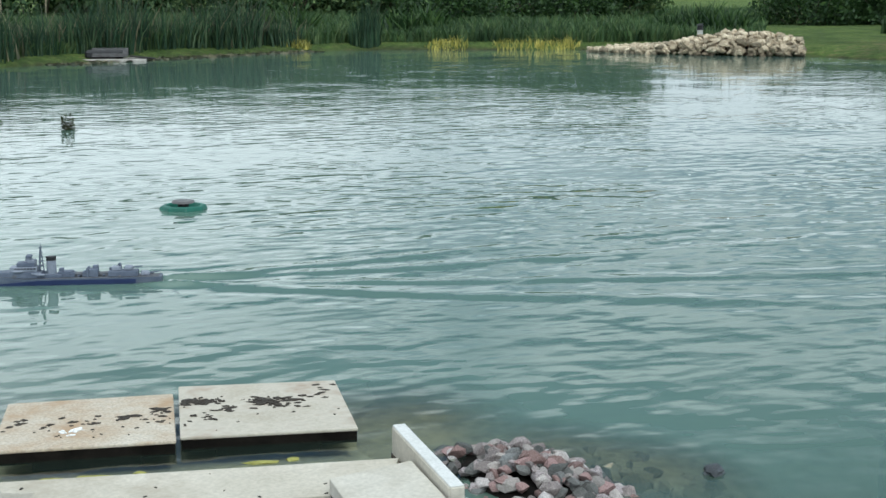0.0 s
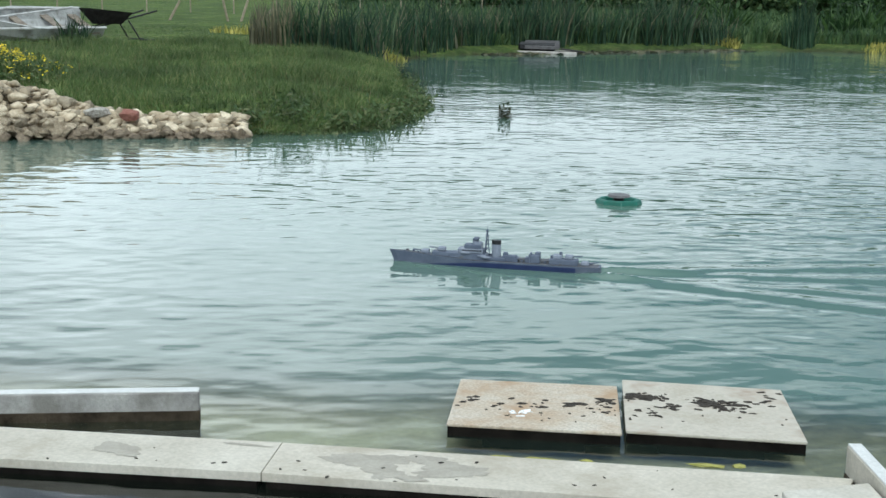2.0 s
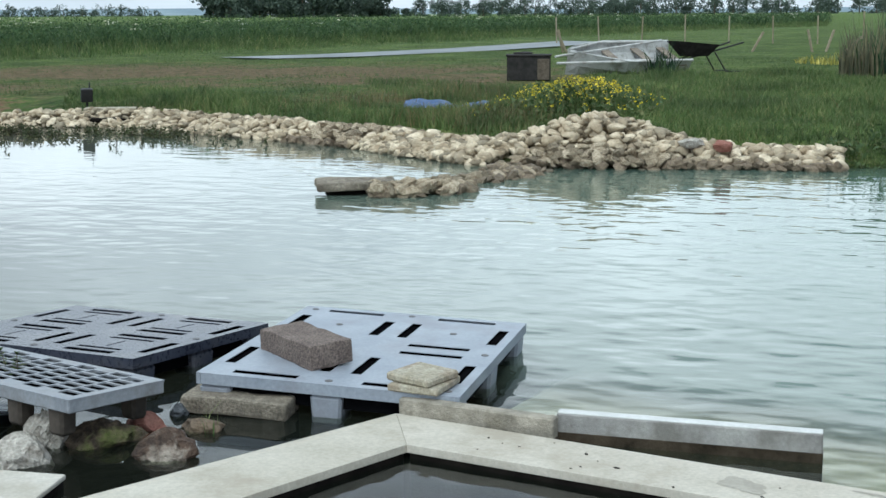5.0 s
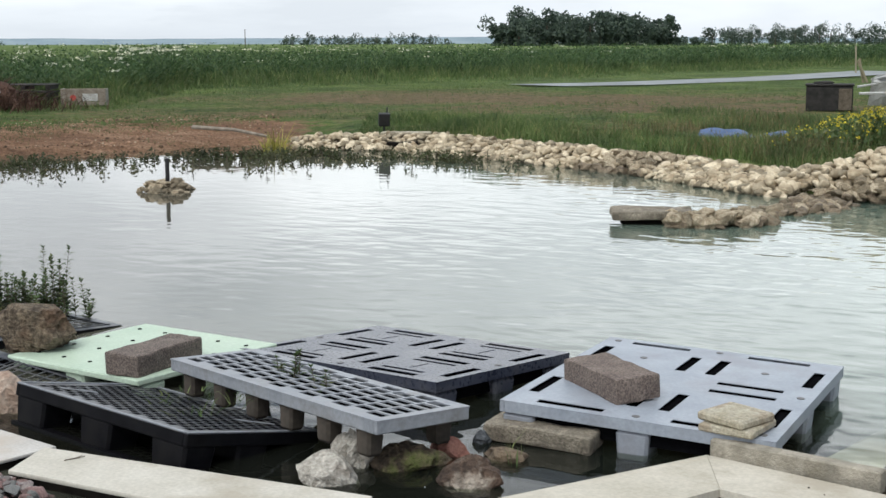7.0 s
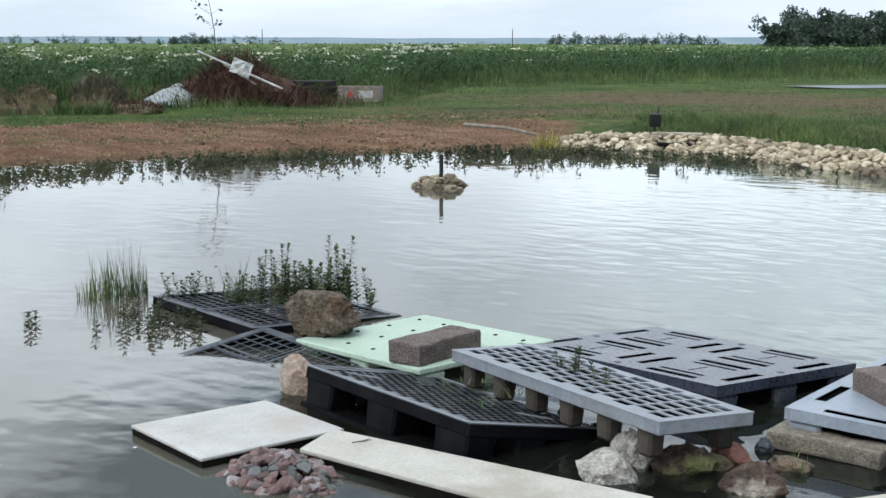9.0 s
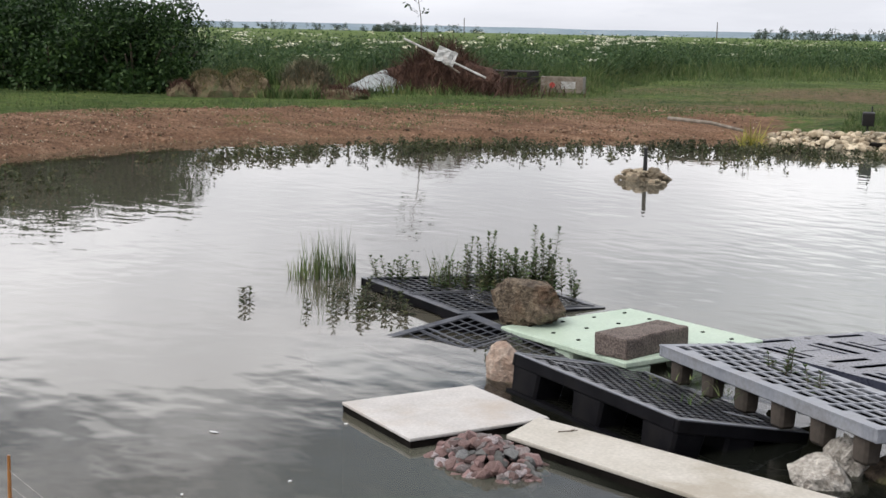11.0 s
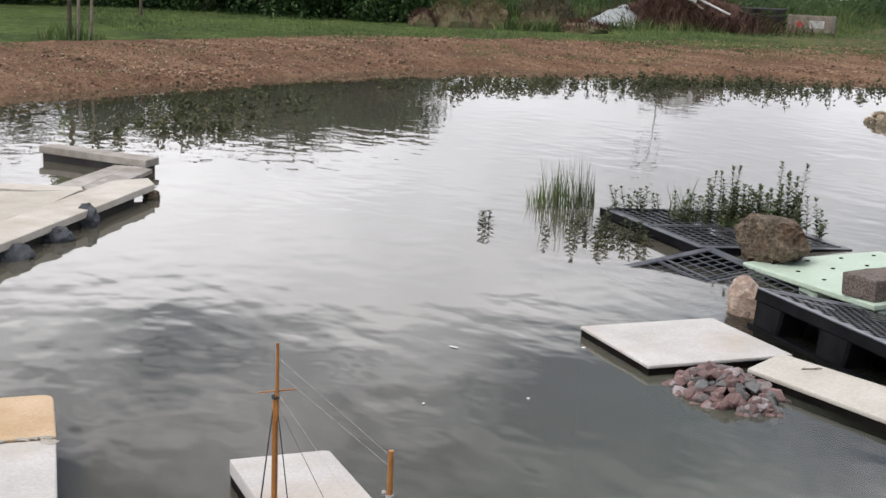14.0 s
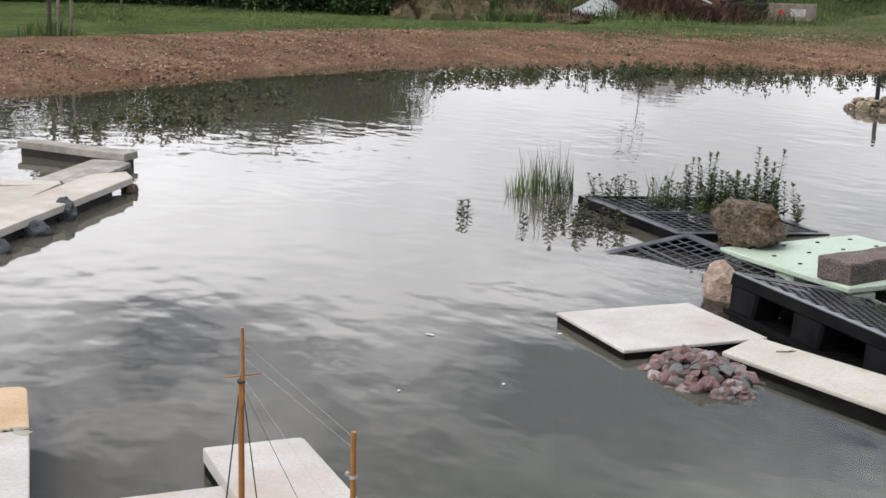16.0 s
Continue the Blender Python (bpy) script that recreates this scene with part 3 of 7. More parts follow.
def plate(w, d, th, holes):
    """A flat plate, top at z = 0, with rectangular holes (x0, y0, x1, y1) right through it."""
    xs = sorted({-w / 2, w / 2, *(round(v, 4) for h in holes for v in (h[0], h[2]))})
    ys = sorted({-d / 2, d / 2, *(round(v, 4) for h in holes for v in (h[1], h[3]))})
    nx, ny = len(xs) - 1, len(ys) - 1
    solid = np.ones((nx, ny), bool)
    cx, cy = (np.array(xs[1:]) + xs[:-1]) / 2, (np.array(ys[1:]) + ys[:-1]) / 2
    for x0, y0, x1, y1 in holes:
        solid[np.ix_((cx > x0) & (cx < x1), (cy > y0) & (cy < y1))] = False
    bm = bmesh.new()
    grid = {}

    def v(i, j, k):
        if (i, j, k) not in grid:
            grid[i, j, k] = bm.verts.new((xs[i], ys[j], -th * k))
        return grid[i, j, k]

    for i in range(nx):
        for j in range(ny):
            if not solid[i, j]:
                continue
            bm.faces.new((v(i, j, 0), v(i + 1, j, 0), v(i + 1, j + 1, 0), v(i, j + 1, 0)))
            bm.faces.new((v(i, j, 1), v(i, j + 1, 1), v(i + 1, j + 1, 1), v(i + 1, j, 1)))
            for di, dj, a, b in ((-1, 0, (0, 1), (0, 0)), (1, 0, (1, 0), (1, 1)), (0, -1, (0, 0), (1, 0)), (0, 1, (1, 1), (0, 1))):
                p, q = i + di, j + dj
                if not (0 <= p < nx and 0 <= q < ny and solid[p, q]):
                    bm.faces.new((v(i + a[0], j + a[1], 0), v(i + a[0], j + a[1], 1), v(i + b[0], j + b[1], 1), v(i + b[0], j + b[1], 0)))
    return bm


def rock(seed, sx, sy, sz, subdiv=2, rough=0.3, facet=0.0, freq=1.6):
    """A lump of stone about its own middle."""
    bm = bmesh.new()
    bmesh.ops.create_icosphere(bm, subdivisions=subdiv, radius=0.5)
    off = Vector((seed * 3.7, seed * 1.9, seed * 5.3))
    rng = random.Random(seed)
    planes = [(Vector((rng.uniform(-1, 1), rng.uniform(-1, 1), rng.uniform(-1, 1))).normalized(), rng.uniform(0.30, 0.44) if facet < 9 else rng.uniform(0.22, 0.38)) for _ in range(int(facet))]
    for v in bm.verts:
        n = v.co.normalized()
        k = 1 + rough * (noise.noise(n * freq + off) + 0.5 * noise.noise(n * freq * 2.6 + off))
        if subdiv > 2:
            k += rough * 0.22 * noise.noise(n * 7 + off) + rough * 0.14 * noise.noise(n * 17 + off)
        co = v.co * k
        for pn, dist in planes:
            over = co.dot(pn) - dist
            if over > 0:
                co = co - pn * over * (0.85 if facet < 9 else 0.97)
        v.co = Vector((co.x * sx, co.y * sy, co.z * sz))
    return bm


def mesh_of(name, bm, material, smooth=False):
    me = bpy.data.meshes.new(name)
    if smooth:
        for f in bm.faces:
            f.smooth = True
    bm.to_mesh(me)
    bm.free()
    me.materials.append(M[material])
    return me


def mesh_from_arrays(name, verts, faces, material):
    """faces: rows of four corners, the last of which is -1 for a triangle."""
    verts, faces = np.asarray(verts, np.float32), np.asarray(faces, np.int32)
    me = bpy.data.meshes.new(name)
    counts = np.where(faces[:, 3] < 0, 3, 4).astype(np.int32)
    loops = faces[faces >= 0].astype(np.int32)
    me.vertices.add(len(verts))
    me.vertices.foreach_set("co", verts.ravel())
    me.loops.add(len(loops))
    me.loops.foreach_set("vertex_index", loops)
    me.polygons.add(len(faces))
    starts = np.r_[0, np.cumsum(counts)[:-1]].astype(np.int32)
    me.polygons.foreach_set("loop_start", starts)
    me.update(calc_edges=True)
    me.materials.append(M[material])
    return me


def blades(name, base, height, width, material, lean=0.35, seed=1, parent=None, jitter=0.35):
    """Upright blades, one at each base point (x, y, z), bent over at the tip."""
    rng = np.random.default_rng(seed)
    base = np.asarray(base, float)
    n = len(base)
    h = np.broadcast_to(height, (n,)) * rng.uniform(1 - jitter, 1 + jitter, n)
    w = np.broadcast_to(width, (n,)) * rng.uniform(0.7, 1.3, n) / 2
    a, b = rng.uniform(0, 2 * np.pi, n), rng.uniform(0, 2 * np.pi, n)
    side = np.stack([np.cos(a), np.sin(a), np.zeros(n)], 1) * w[:, None]
    tilt = np.stack([np.cos(b), np.sin(b), np.zeros(n)], 1) * (h * lean * rng.uniform(0.1, 1.0, n))[:, None]
    up = np.stack([np.zeros(n), np.zeros(n), h], 1)
    v = np.stack([base - side, base + side, base + side * 0.8 + up * 0.55 + tilt * 0.3, base - side * 0.8 + up * 0.55 + tilt * 0.3, base + up + tilt], 1)
    i = np.arange(n)[:, None] * 5
    faces = np.concatenate([np.concatenate([i, i + 1, i + 2, i + 3], 1), np.concatenate([i + 3, i + 2, i + 4, np.full((n, 1), -1)], 1)])
    ob = new(name, mesh_from_arrays(name, v.reshape(-1, 3), faces, material))
    if parent is not None:
        ob.parent = parent
    return ob


def leaves(name, centres, size, material, seed=1, parent=None, flat=0.0):
    """Small leaves turned every way, one at each centre."""
    rng = np.random.default_rng(seed)
    c = np.asarray(centres, float)
    n = len(c)
    d1 = rng.normal(size=(n, 3))
    d1[:, 2] *= 1 - flat
    d1 /= np.linalg.norm(d1, axis=1, keepdims=True) + 1e-9
    d2 = np.cross(d1, rng.normal(size=(n, 3)) * [1 - flat * 0.8, 1 - flat * 0.8, 1])
    d2 /= np.linalg.norm(d2, axis=1, keepdims=True) + 1e-9
    s = (np.broadcast_to(size, (n,)) * rng.uniform(0.6, 1.4, n))[:, None]
    v = np.stack([c - d1 * s * 0.6, c + d2 * s * 0.3, c + d1 * s * 0.6, c - d2 * s * 0.3], 1)
    i = np.arange(n)[:, None] * 4
    ob = new(name, mesh_from_arrays(name, v.reshape(-1, 3), np.concatenate([i, i + 1, i + 2, i + 3], 1), material))
    if parent is not None:
        ob.parent = parent
    return ob


# ---- the lie of the land ----
POND = np.array([(-9.3, 8.6), (-9.45, 10), (-9.5, 12), (-9.1, 14.4), (-8.0, 16.5), (-6.5, 17.9), (-4.4, 19.05), (-2.4, 19.9), (-0.8, 19.9),
                 (0.2, 18.9), (1.5, 16.9), (2.5, 15.5), (3.0, 14.0), (3.9, 13.2), (5.4, 12.95), (6.7, 12.45), (8.0, 12.4), (8.8, 13.0),
                 (10.6, 15.2), (12.5, 18.5), (13.9, 20.7), (15.2, 23.5), (17.8, 25.4), (22.5, 26.2), (28, 26.2), (30.3, 25.6), (34.3, 20.5),
                 (33.5, 17), (34.5, 14.5), (33.1, 11.4), (30, 5), (22, -2), (12, -4), (6, -2), (4.2, 0.3), (3.6, 1.0), (2, 0.9), (-1.5, 0.9),
                 (-4, 0.5), (-8, 2), (-9.3, 5)])


def shore_distance(x, y):
    """Metres from the water's edge; negative in the pond."""
    p = np.stack([np.ravel(x), np.ravel(y)], 1)
    best, inside = np.full(len(p), 1e9), np.zeros(len(p), bool)
    for a, b in zip(POND, np.roll(POND, -1, 0)):
        ab, ap = b - a, p - a
        t = np.clip((ap @ ab) / (ab @ ab), 0, 1)
        best = np.minimum(best, np.hypot(*(ap - t[:, None] * ab).T))
        cross = ((a[1] > p[:, 1]) != (b[1] > p[:, 1])) & (p[:, 0] < (b[0] - a[0]) * (p[:, 1] - a[1]) / (b[1] - a[1] + 1e-12) + a[0])
        inside ^= cross
    return np.where(inside, -best, best)


def waves(x, y, seed, scale):
    """Smooth unevenness of the ground, about -1 to 1."""
    rng = np.random.default_rng(seed)
    out = 0
    for k in range(7):
        a, f, ph = rng.uniform(0, 2 * np.pi), scale * rng.uniform(0.5, 2.2), rng.uniform(0, 6.28)
        out = out + np.sin((x * np.cos(a) + y * np.sin(a)) * f + ph)
    return out / 4


def left_bank(x, y):
    return np.clip((-1.6 - x) / 1.6, 0, 1) * np.clip((y - 1) / 3, 0, 1)


def height(x, y):
    x, y = np.asarray(x, float), np.asarray(y, float)
    d = shore_distance(x, y).reshape(x.shape) + 0.12 * waves(x, y, 3, 2.2)
    k = 0.9 + 2.6 * left_bank(x, y)
    up = 0.30 * (1 - np.exp(-np.maximum(d, 0) / k)) + 0.025 * waves(x, y, 5, 1.3) * np.clip(d / 2, 0, 1) + np.clip((d - 8) / 60, 0, 1) * 0.1
    # a trodden scarp and ruts along the bare western bank
    bare = left_bank(x, y) * np.clip(d / 0.3, 0, 1) * np.clip((4.2 - d) / 1.0, 0, 1)
    line = d + 0.28 * waves(x, y, 31, 0.9)
    up = up + bare * (0.055 * np.tanh((line - 1.0) / 0.12) + 0.03 * np.tanh((line - 2.1) / 0.15) + 0.022 * waves(x, y, 32, 5.0) + 0.014 * waves(x, y, 33, 11.0))
    down = -0.9 * (1 - np.exp(np.minimum(d, 0) / 1.6))
    return np.where(d > 0, up, down)


def on_ground(x, y):
    return float(height(np.array([x]), np.array([y]))[0])


# the edge of the uncut field, seen from the middle of the near bank
FIELD = np.array([(-40, 22), (-19, 25.5), (-13.5, 26.6), (-10, 28.8), (-7.9, 31.5), (-8.4, 42), (-3.5, 46.6), (4.5, 55), (15, 69), (30, 86), (60, 118)])


def field_depth(x, y):
    """How far a place lies behind the field's edge, as a share of its distance."""
    ang = np.arctan2(x, y)
    fa = np.arctan2(FIELD[:, 0], FIELD[:, 1])
    order = np.argsort(fa)
    edge = np.interp(ang, fa[order], np.hypot(*FIELD.T)[order], left=60, right=130)
    return np.hypot(x, y) / edge - 1


def build_ground():
    rad = np.concatenate([[0.05], np.geomspace(0.5, 12, 50), np.geomspace(12.12, 30, 150), np.geomspace(30.3, 45, 40), np.geomspace(46.5, 4000, 45)])
    n_ang = 900
    ang = np.linspace(0, 2 * np.pi, n_ang, endpoint=False)
    R, A = np.meshgrid(rad, ang, indexing="ij")
    x, y = R * np.sin(A), 1.0 + R * np.cos(A)
    z = height(x, y)
    fd = field_depth(x, y)
    z = z + 0.55 * np.clip((fd - 0.5) / 0.6, 0, 1) * (R > 30)
    v = np.stack([x, y, z], -1).reshape(-1, 3)
    i, j = np.meshgrid(np.arange(len(rad) - 1), np.arange(n_ang), indexing="ij")
    k = (j + 1) % n_ang
    f = np.stack([i * n_ang + j, i * n_ang + k, (i + 1) * n_ang + k, (i + 1) * n_ang + j], -1).reshape(-1, 4)[:, ::-1]
    me = mesh_from_arrays("ground", v, f, "ground")
    d = shore_distance(x, y).reshape(x.shape)
    soil = left_bank(x, y) * np.clip(1.0 - (d - (2.55 + 0.5 * waves(x, y, 9, 0.5) + 0.9 * np.clip((-7 - x) / 2, 0, 1))) / 1.2, 0, 1) * (d > -0.5)
    silt = np.clip(1 - (d + 0.05) / 0.15, 0, 1)
    dry = np.exp(-(((x - 2) / 10) ** 2 + ((y - 28) / 8) ** 2)) * (0.85 + 0.5 * waves(x, y, 12, 0.6) + 0.35 * waves(x, y, 13, 1.7)) + 0.7 * np.exp(-(((x - 40) / 7) ** 2 + ((y - 11) / 3) ** 2))
    col = np.stack([soil, silt, np.clip(dry, 0, 1), np.ones_like(x)], -1).reshape(-1, 4).astype(np.float32)
    att = me.color_attributes.new("zone", "FLOAT_COLOR", "POINT")
    att.data.foreach_set("color", col.ravel())
    for p in me.polygons:
        p.use_smooth = True
    ob = new("ground", me)
    tagged(ob, "grass, bare brown soil bank and silty pond bed", "ground", kind="structure")


LEDGE = [(1.0, 4.82), (3.75, 2.40), (4.92, 3.73), (2.17, 6.15)]
POOL = [(0.85, 4.60), (-0.9, 3.45), (0.4, 0.5), (3.6, 2.2)]
BOAT = (4.83, 5.83)
BOAT_YAW = 133.5


def wake(x, y):
    """Height of the ridges that trail behind the model ship."""
    a = radians(BOAT_YAW)
    dx, dy = x - BOAT[0], y - BOAT[1]
    back = -(dx * math.cos(a) + dy * math.sin(a))
    side = -dx * math.sin(a) + dy * math.cos(a)
    side = side + 0.018 * np.maximum(back, 0) ** 2
    z = 0
    b = np.maximum(back - 0.45, 0)
    live = np.clip((back - 0.42) / 0.25, 0, 1) * np.exp(-b / 5.5)
    for reach, wide, amp in ((0.11, 0.07, 0.011), (0.30, 0.10, 0.012), (0.21, 0.05, 0.006)):
        for s in (-1, 1):
            off = side - s * (0.05 + reach * b)
            w = wide + 0.04 * b
            z = z + live * amp * np.exp(-((off / w) ** 2)) * np.cos(off / w * 2.4)
    bow = np.maximum(back + 0.55, 0)
    for s in (-1, 1):
        off = side - s * (0.03 + 0.27 * bow)
        z = z + 0.006 * np.exp(-((off / 0.05) ** 2)) * np.cos(off / 0.05 * 2) * np.exp(-bow / 1.6) * (back > -0.55)
    z = z + live * 0.004 * np.sin(back * 11 + side * 9) * np.exp(-((side / (0.12 + 0.12 * b)) ** 2))
    return z


def build_water():
    xs = np.concatenate([np.linspace(-12, -2.6, 50), np.linspace(-2.5, 0.4, 40), np.arange(0.5, 10.0, 0.035), np.linspace(10.1, 38, 90)])
    ys = np.concatenate([np.linspace(-5, -0.1, 15), np.arange(0.0, 8.6, 0.035), np.linspace(8.7, 28, 80)])
    X, Y = np.meshgrid(xs, ys, indexing="ij")
    z = wake(X, Y) + 0.0035 * waves(X, Y, 21, 3.0) * np.clip((X + 1) / 6, 0, 1)
    v = np.stack([X, Y, z], -1).reshape(-1, 3)
    i, j = np.meshgrid(np.arange(len(xs) - 1), np.arange(len(ys) - 1), indexing="ij")
    n = len(ys)
    f = np.stack([i * n + j, (i + 1) * n + j, (i + 1) * n + j + 1, i * n + j + 1], -1).reshape(-1, 4)
    me = mesh_from_arrays("water", v, f, "water")
    # how much of the bed shows: little where the silty water is deep
    depth = np.maximum(-height(X, Y), 0)

    def within(outline):
        on = np.ones(X.shape, bool)
        for a, b in zip(outline, outline[1:] + outline[:1]):
            on &= (b[0] - a[0]) * (Y - a[1]) - (b[1] - a[1]) * (X - a[0]) > 0
        return on

    clear = 0.12 + 0.75 * np.exp(-depth / 0.2)
    # the silt hides the ledge and the sunken stones little by little
    a, b = np.array(LEDGE[0]), np.array(LEDGE[1])
    along = (b - a) / np.hypot(*(b - a))
    t, off = (X - a[0]) * along[0] + (Y - a[1]) * along[1], -(X - a[0]) * along[1] + (Y - a[1]) * along[0]
    ragged = off + 0.10 * waves(X, Y, 27, 5.0)
    shoal = np.clip((1.20 - ragged) / 0.65, 0, 1) * (off > -0.12) * np.clip((t + 0.1) / 0.3, 0, 1) * np.clip((4.3 - t) / 0.5, 0, 1)
    clear = np.maximum(clear, 0.92 * shoal)
    stones = np.clip(1.5 - np.hypot((X - 4.15) / 0.36, (Y - 1.97) / 0.56) + 0.12 * waves(X, Y, 28, 6.0), 0, 1)
    clear = np.maximum(clear, 0.80 * stones)
    raft = np.clip(1.5 - np.maximum(abs((X + 2.45) * 0.83 + (Y - 5.92) * 0.56) / 0.42, abs(-(X + 2.45) * 0.56 + (Y - 5.92) * 0.83) / 0.42), 0, 1)
    clear = np.maximum(clear, 0.42 * np.clip(raft * 2, 0, 1))
    clear = np.where(within(POOL), 0.97, clear)
    dock = np.clip(1.6 - np.hypot((X + 0.25) / 1.05, (Y - 5.1) / 1.2), 0, 1)
    dock = np.maximum(dock, np.clip(1.6 - np.hypot(X - 0.35, Y - 5.25), 0, 1))
    under = np.clip(1.5 - np.hypot(((X + 1.35) * 0.76 - (Y - 5.35) * 0.65) / 0.75, ((X + 1.35) * 0.65 + (Y - 5.35) * 0.76) / 0.5), 0, 1)
    dock = np.maximum(dock, under)
    clear = np.where(~within(POOL), np.maximum(clear, 0.93 * np.clip(dock * 1.6, 0, 1)), clear)
    att = me.attributes.new("clearness", "FLOAT", "POINT")
    att.data.foreach_set("value", clear.ravel().astype(np.float32))
    for p in me.polygons:
        p.use_smooth = True
    tagged(new("water", me), "rippled grey-green pond water mirroring clouds", "water", kind="structure")


build_ground()
build_water()


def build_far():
    # low hills along the horizon, blue with haze painted into their colour
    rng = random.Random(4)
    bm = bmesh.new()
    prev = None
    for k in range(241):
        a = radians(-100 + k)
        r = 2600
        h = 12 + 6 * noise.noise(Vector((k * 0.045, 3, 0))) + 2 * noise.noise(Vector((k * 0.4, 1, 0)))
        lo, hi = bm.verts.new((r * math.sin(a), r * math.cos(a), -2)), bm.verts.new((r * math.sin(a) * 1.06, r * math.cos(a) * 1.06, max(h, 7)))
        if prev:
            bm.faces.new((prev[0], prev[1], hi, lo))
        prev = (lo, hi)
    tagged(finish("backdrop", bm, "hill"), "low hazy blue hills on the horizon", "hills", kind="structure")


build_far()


def wood(name, label, x0, x1, y, tall, count, seed, spread=10, leaf=0.55, per=420):
    """A far stand of trees: trunks and uneven crowns of leaf clumps."""
    rng = np.random.default_rng(seed)
    pts, bm = [], bmesh.new()
    for k in range(count):
        cx, cy = x0 + (x1 - x0) * (k + 0.5 + rng.uniform(-0.4, 0.4)) / count, y + rng.uniform(-spread, spread)
        h = tall * rng.uniform(0.75, 1.05) * (0.72 if k in (0, count - 1) else 1)
        rad = h * rng.uniform(0.38, 0.52)
        bm = tube(h * 0.03, h * 0.015, h * 0.6, pose(cx, cy, 0.2), 6, bm)
        for _ in range(14):
            c = np.array([cx, cy, 0.2 + h * rng.uniform(0.04, 0.80)]) + rng.normal(size=3) * [rad * 0.6, rad * 0.6, h * 0.08]
            q = rng.normal(size=(per // 14, 3))
            q /= np.linalg.norm(q, axis=1, keepdims=True)
            pts.append(c + q * rad * rng.uniform(0.35, 0.6) * rng.uniform(0.4, 1.0, (len(q), 1)))
    root = thing(name, label, "trees", kind="stuff")
    part("trunk", bm, "bark", root)
    leaves("crown", np.concatenate(pts), leaf * tall / 8, "hazy_far_leaf", seed, root)


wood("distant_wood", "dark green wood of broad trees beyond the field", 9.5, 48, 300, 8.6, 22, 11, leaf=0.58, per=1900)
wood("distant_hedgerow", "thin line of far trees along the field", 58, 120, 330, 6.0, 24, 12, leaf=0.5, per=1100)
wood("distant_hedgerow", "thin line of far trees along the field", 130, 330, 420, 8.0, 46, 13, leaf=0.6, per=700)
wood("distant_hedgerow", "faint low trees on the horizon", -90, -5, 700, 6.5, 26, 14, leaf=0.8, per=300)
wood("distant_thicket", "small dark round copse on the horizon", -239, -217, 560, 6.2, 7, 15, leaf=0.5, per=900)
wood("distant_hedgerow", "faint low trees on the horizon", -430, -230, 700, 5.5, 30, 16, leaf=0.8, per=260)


def edge_points(line, n, depth, seed, eye=(0.0, 0.0), power=1.6):
    """Random places behind a line on the plan, pushed away from the near bank."""
    rng = np.random.default_rng(seed)
    line = np.asarray(line, float)
    seg = np.hypot(*np.diff(line, axis=0).T) / np.hypot(*((line[1:] + line[:-1]) / 2).T)
    cum = np.r_[0, np.cumsum(seg)] / seg.sum()
    t = rng.uniform(0, 1, n)
    p = np.stack([np.interp(t, cum, line[:, 0]), np.interp(t, cum, line[:, 1])], 1)
    return p * (1 + depth * rng.uniform(0, 1, n)[:, None] ** power)


def with_height(p, dz=-0.02):
    return np.column_stack([p, height(p[:, 0], p[:, 1]) + dz])


def build_field():
    p = edge_points(FIELD, 62000, 0.9, 31)
    base = with_height(p)
    base[:, 2] += 0.55 * np.clip((field_depth(p[:, 0], p[:, 1]) - 0.5) / 0.6, 0, 1)
    far = np.hypot(*p.T)
    tall = 0.85 + 0.25 * waves(p[:, 0], p[:, 1], 41, 0.5)
    tall = np.clip(tall, 0.45, 1.3) * np.clip(1.15 - field_depth(p[:, 0], p[:, 1]) * 0.5, 0.5, 1.1)
    ob = blades("field_weeds", base, tall * 0.72, 0.010 + 0.0004 * far, "field", 1.1, 32)
    tagged(ob, "tall green weeds and grass of an uncut field", "weeds", kind="stuff")
    rng = np.random.default_rng(33)
    lv = base[rng.uniform(0, 1, len(base)) < 0.6]
    pick = np.repeat(lv, 3, 0)
    pick = pick + np.column_stack([rng.normal(size=(len(pick), 2)) * 0.25, rng.uniform(0.05, 0.85, len(pick))])
    ob = leaves("field_foliage", pick, 0.05 + 0.0008 * np.hypot(pick[:, 0], pick[:, 1]), "field", 36)
    tagged(ob, "leafy green weeds filling the uncut field", "weeds", kind="stuff")
    # lower growth that thins out before the field's edge
    mg = edge_points(FIELD * 0.80, 46000, 0.27, 37, power=0.6)
    fd = field_depth(mg[:, 0], mg[:, 1])
    rise = np.clip(1 + fd / 0.17, 0, 1)
    mg, rise = mg[rise > 0.05], rise[rise > 0.05]
    # grass stays short round the mounds of cuttings
    rise = np.where((mg[:, 0] > -14.3) & (mg[:, 0] < -10.2) & (mg[:, 1] < 25.9), rise * 0.35, rise)
    ob = blades("field_margin", with_height(mg), 0.06 + 0.42 * rise ** 1.8, 0.008 + 0.0003 * np.hypot(*mg.T), "grass", 0.9, 38)
    tagged(ob, "lighter green grass along the margin of the field", "grass", kind="stuff")
    q = edge_points(FIELD, 760, 0.7, 34, power=0.75)
    keep = rng.uniform(0, 1, len(q)) < np.where(q[:, 0] < -6, 1.0, 0.45)
    q = q[keep]
    top = with_height(q, 0.0)
    top[:, 2] += rng.uniform(0.5, 1.1, len(q)) + 0.55 * np.clip((field_depth(q[:, 0], q[:, 1]) - 0.5) / 0.6, 0, 1)
    heads = np.repeat(top, 14, 0)
    heads += rng.normal(size=heads.shape) * np.array([0.11, 0.11, 0.02])
    ob = leaves("cow_parsley", heads, 0.075, "umbel", 35, flat=0.9)
    tagged(ob, "white flower heads of cow parsley above weeds", "wildflowers", kind="stuff")


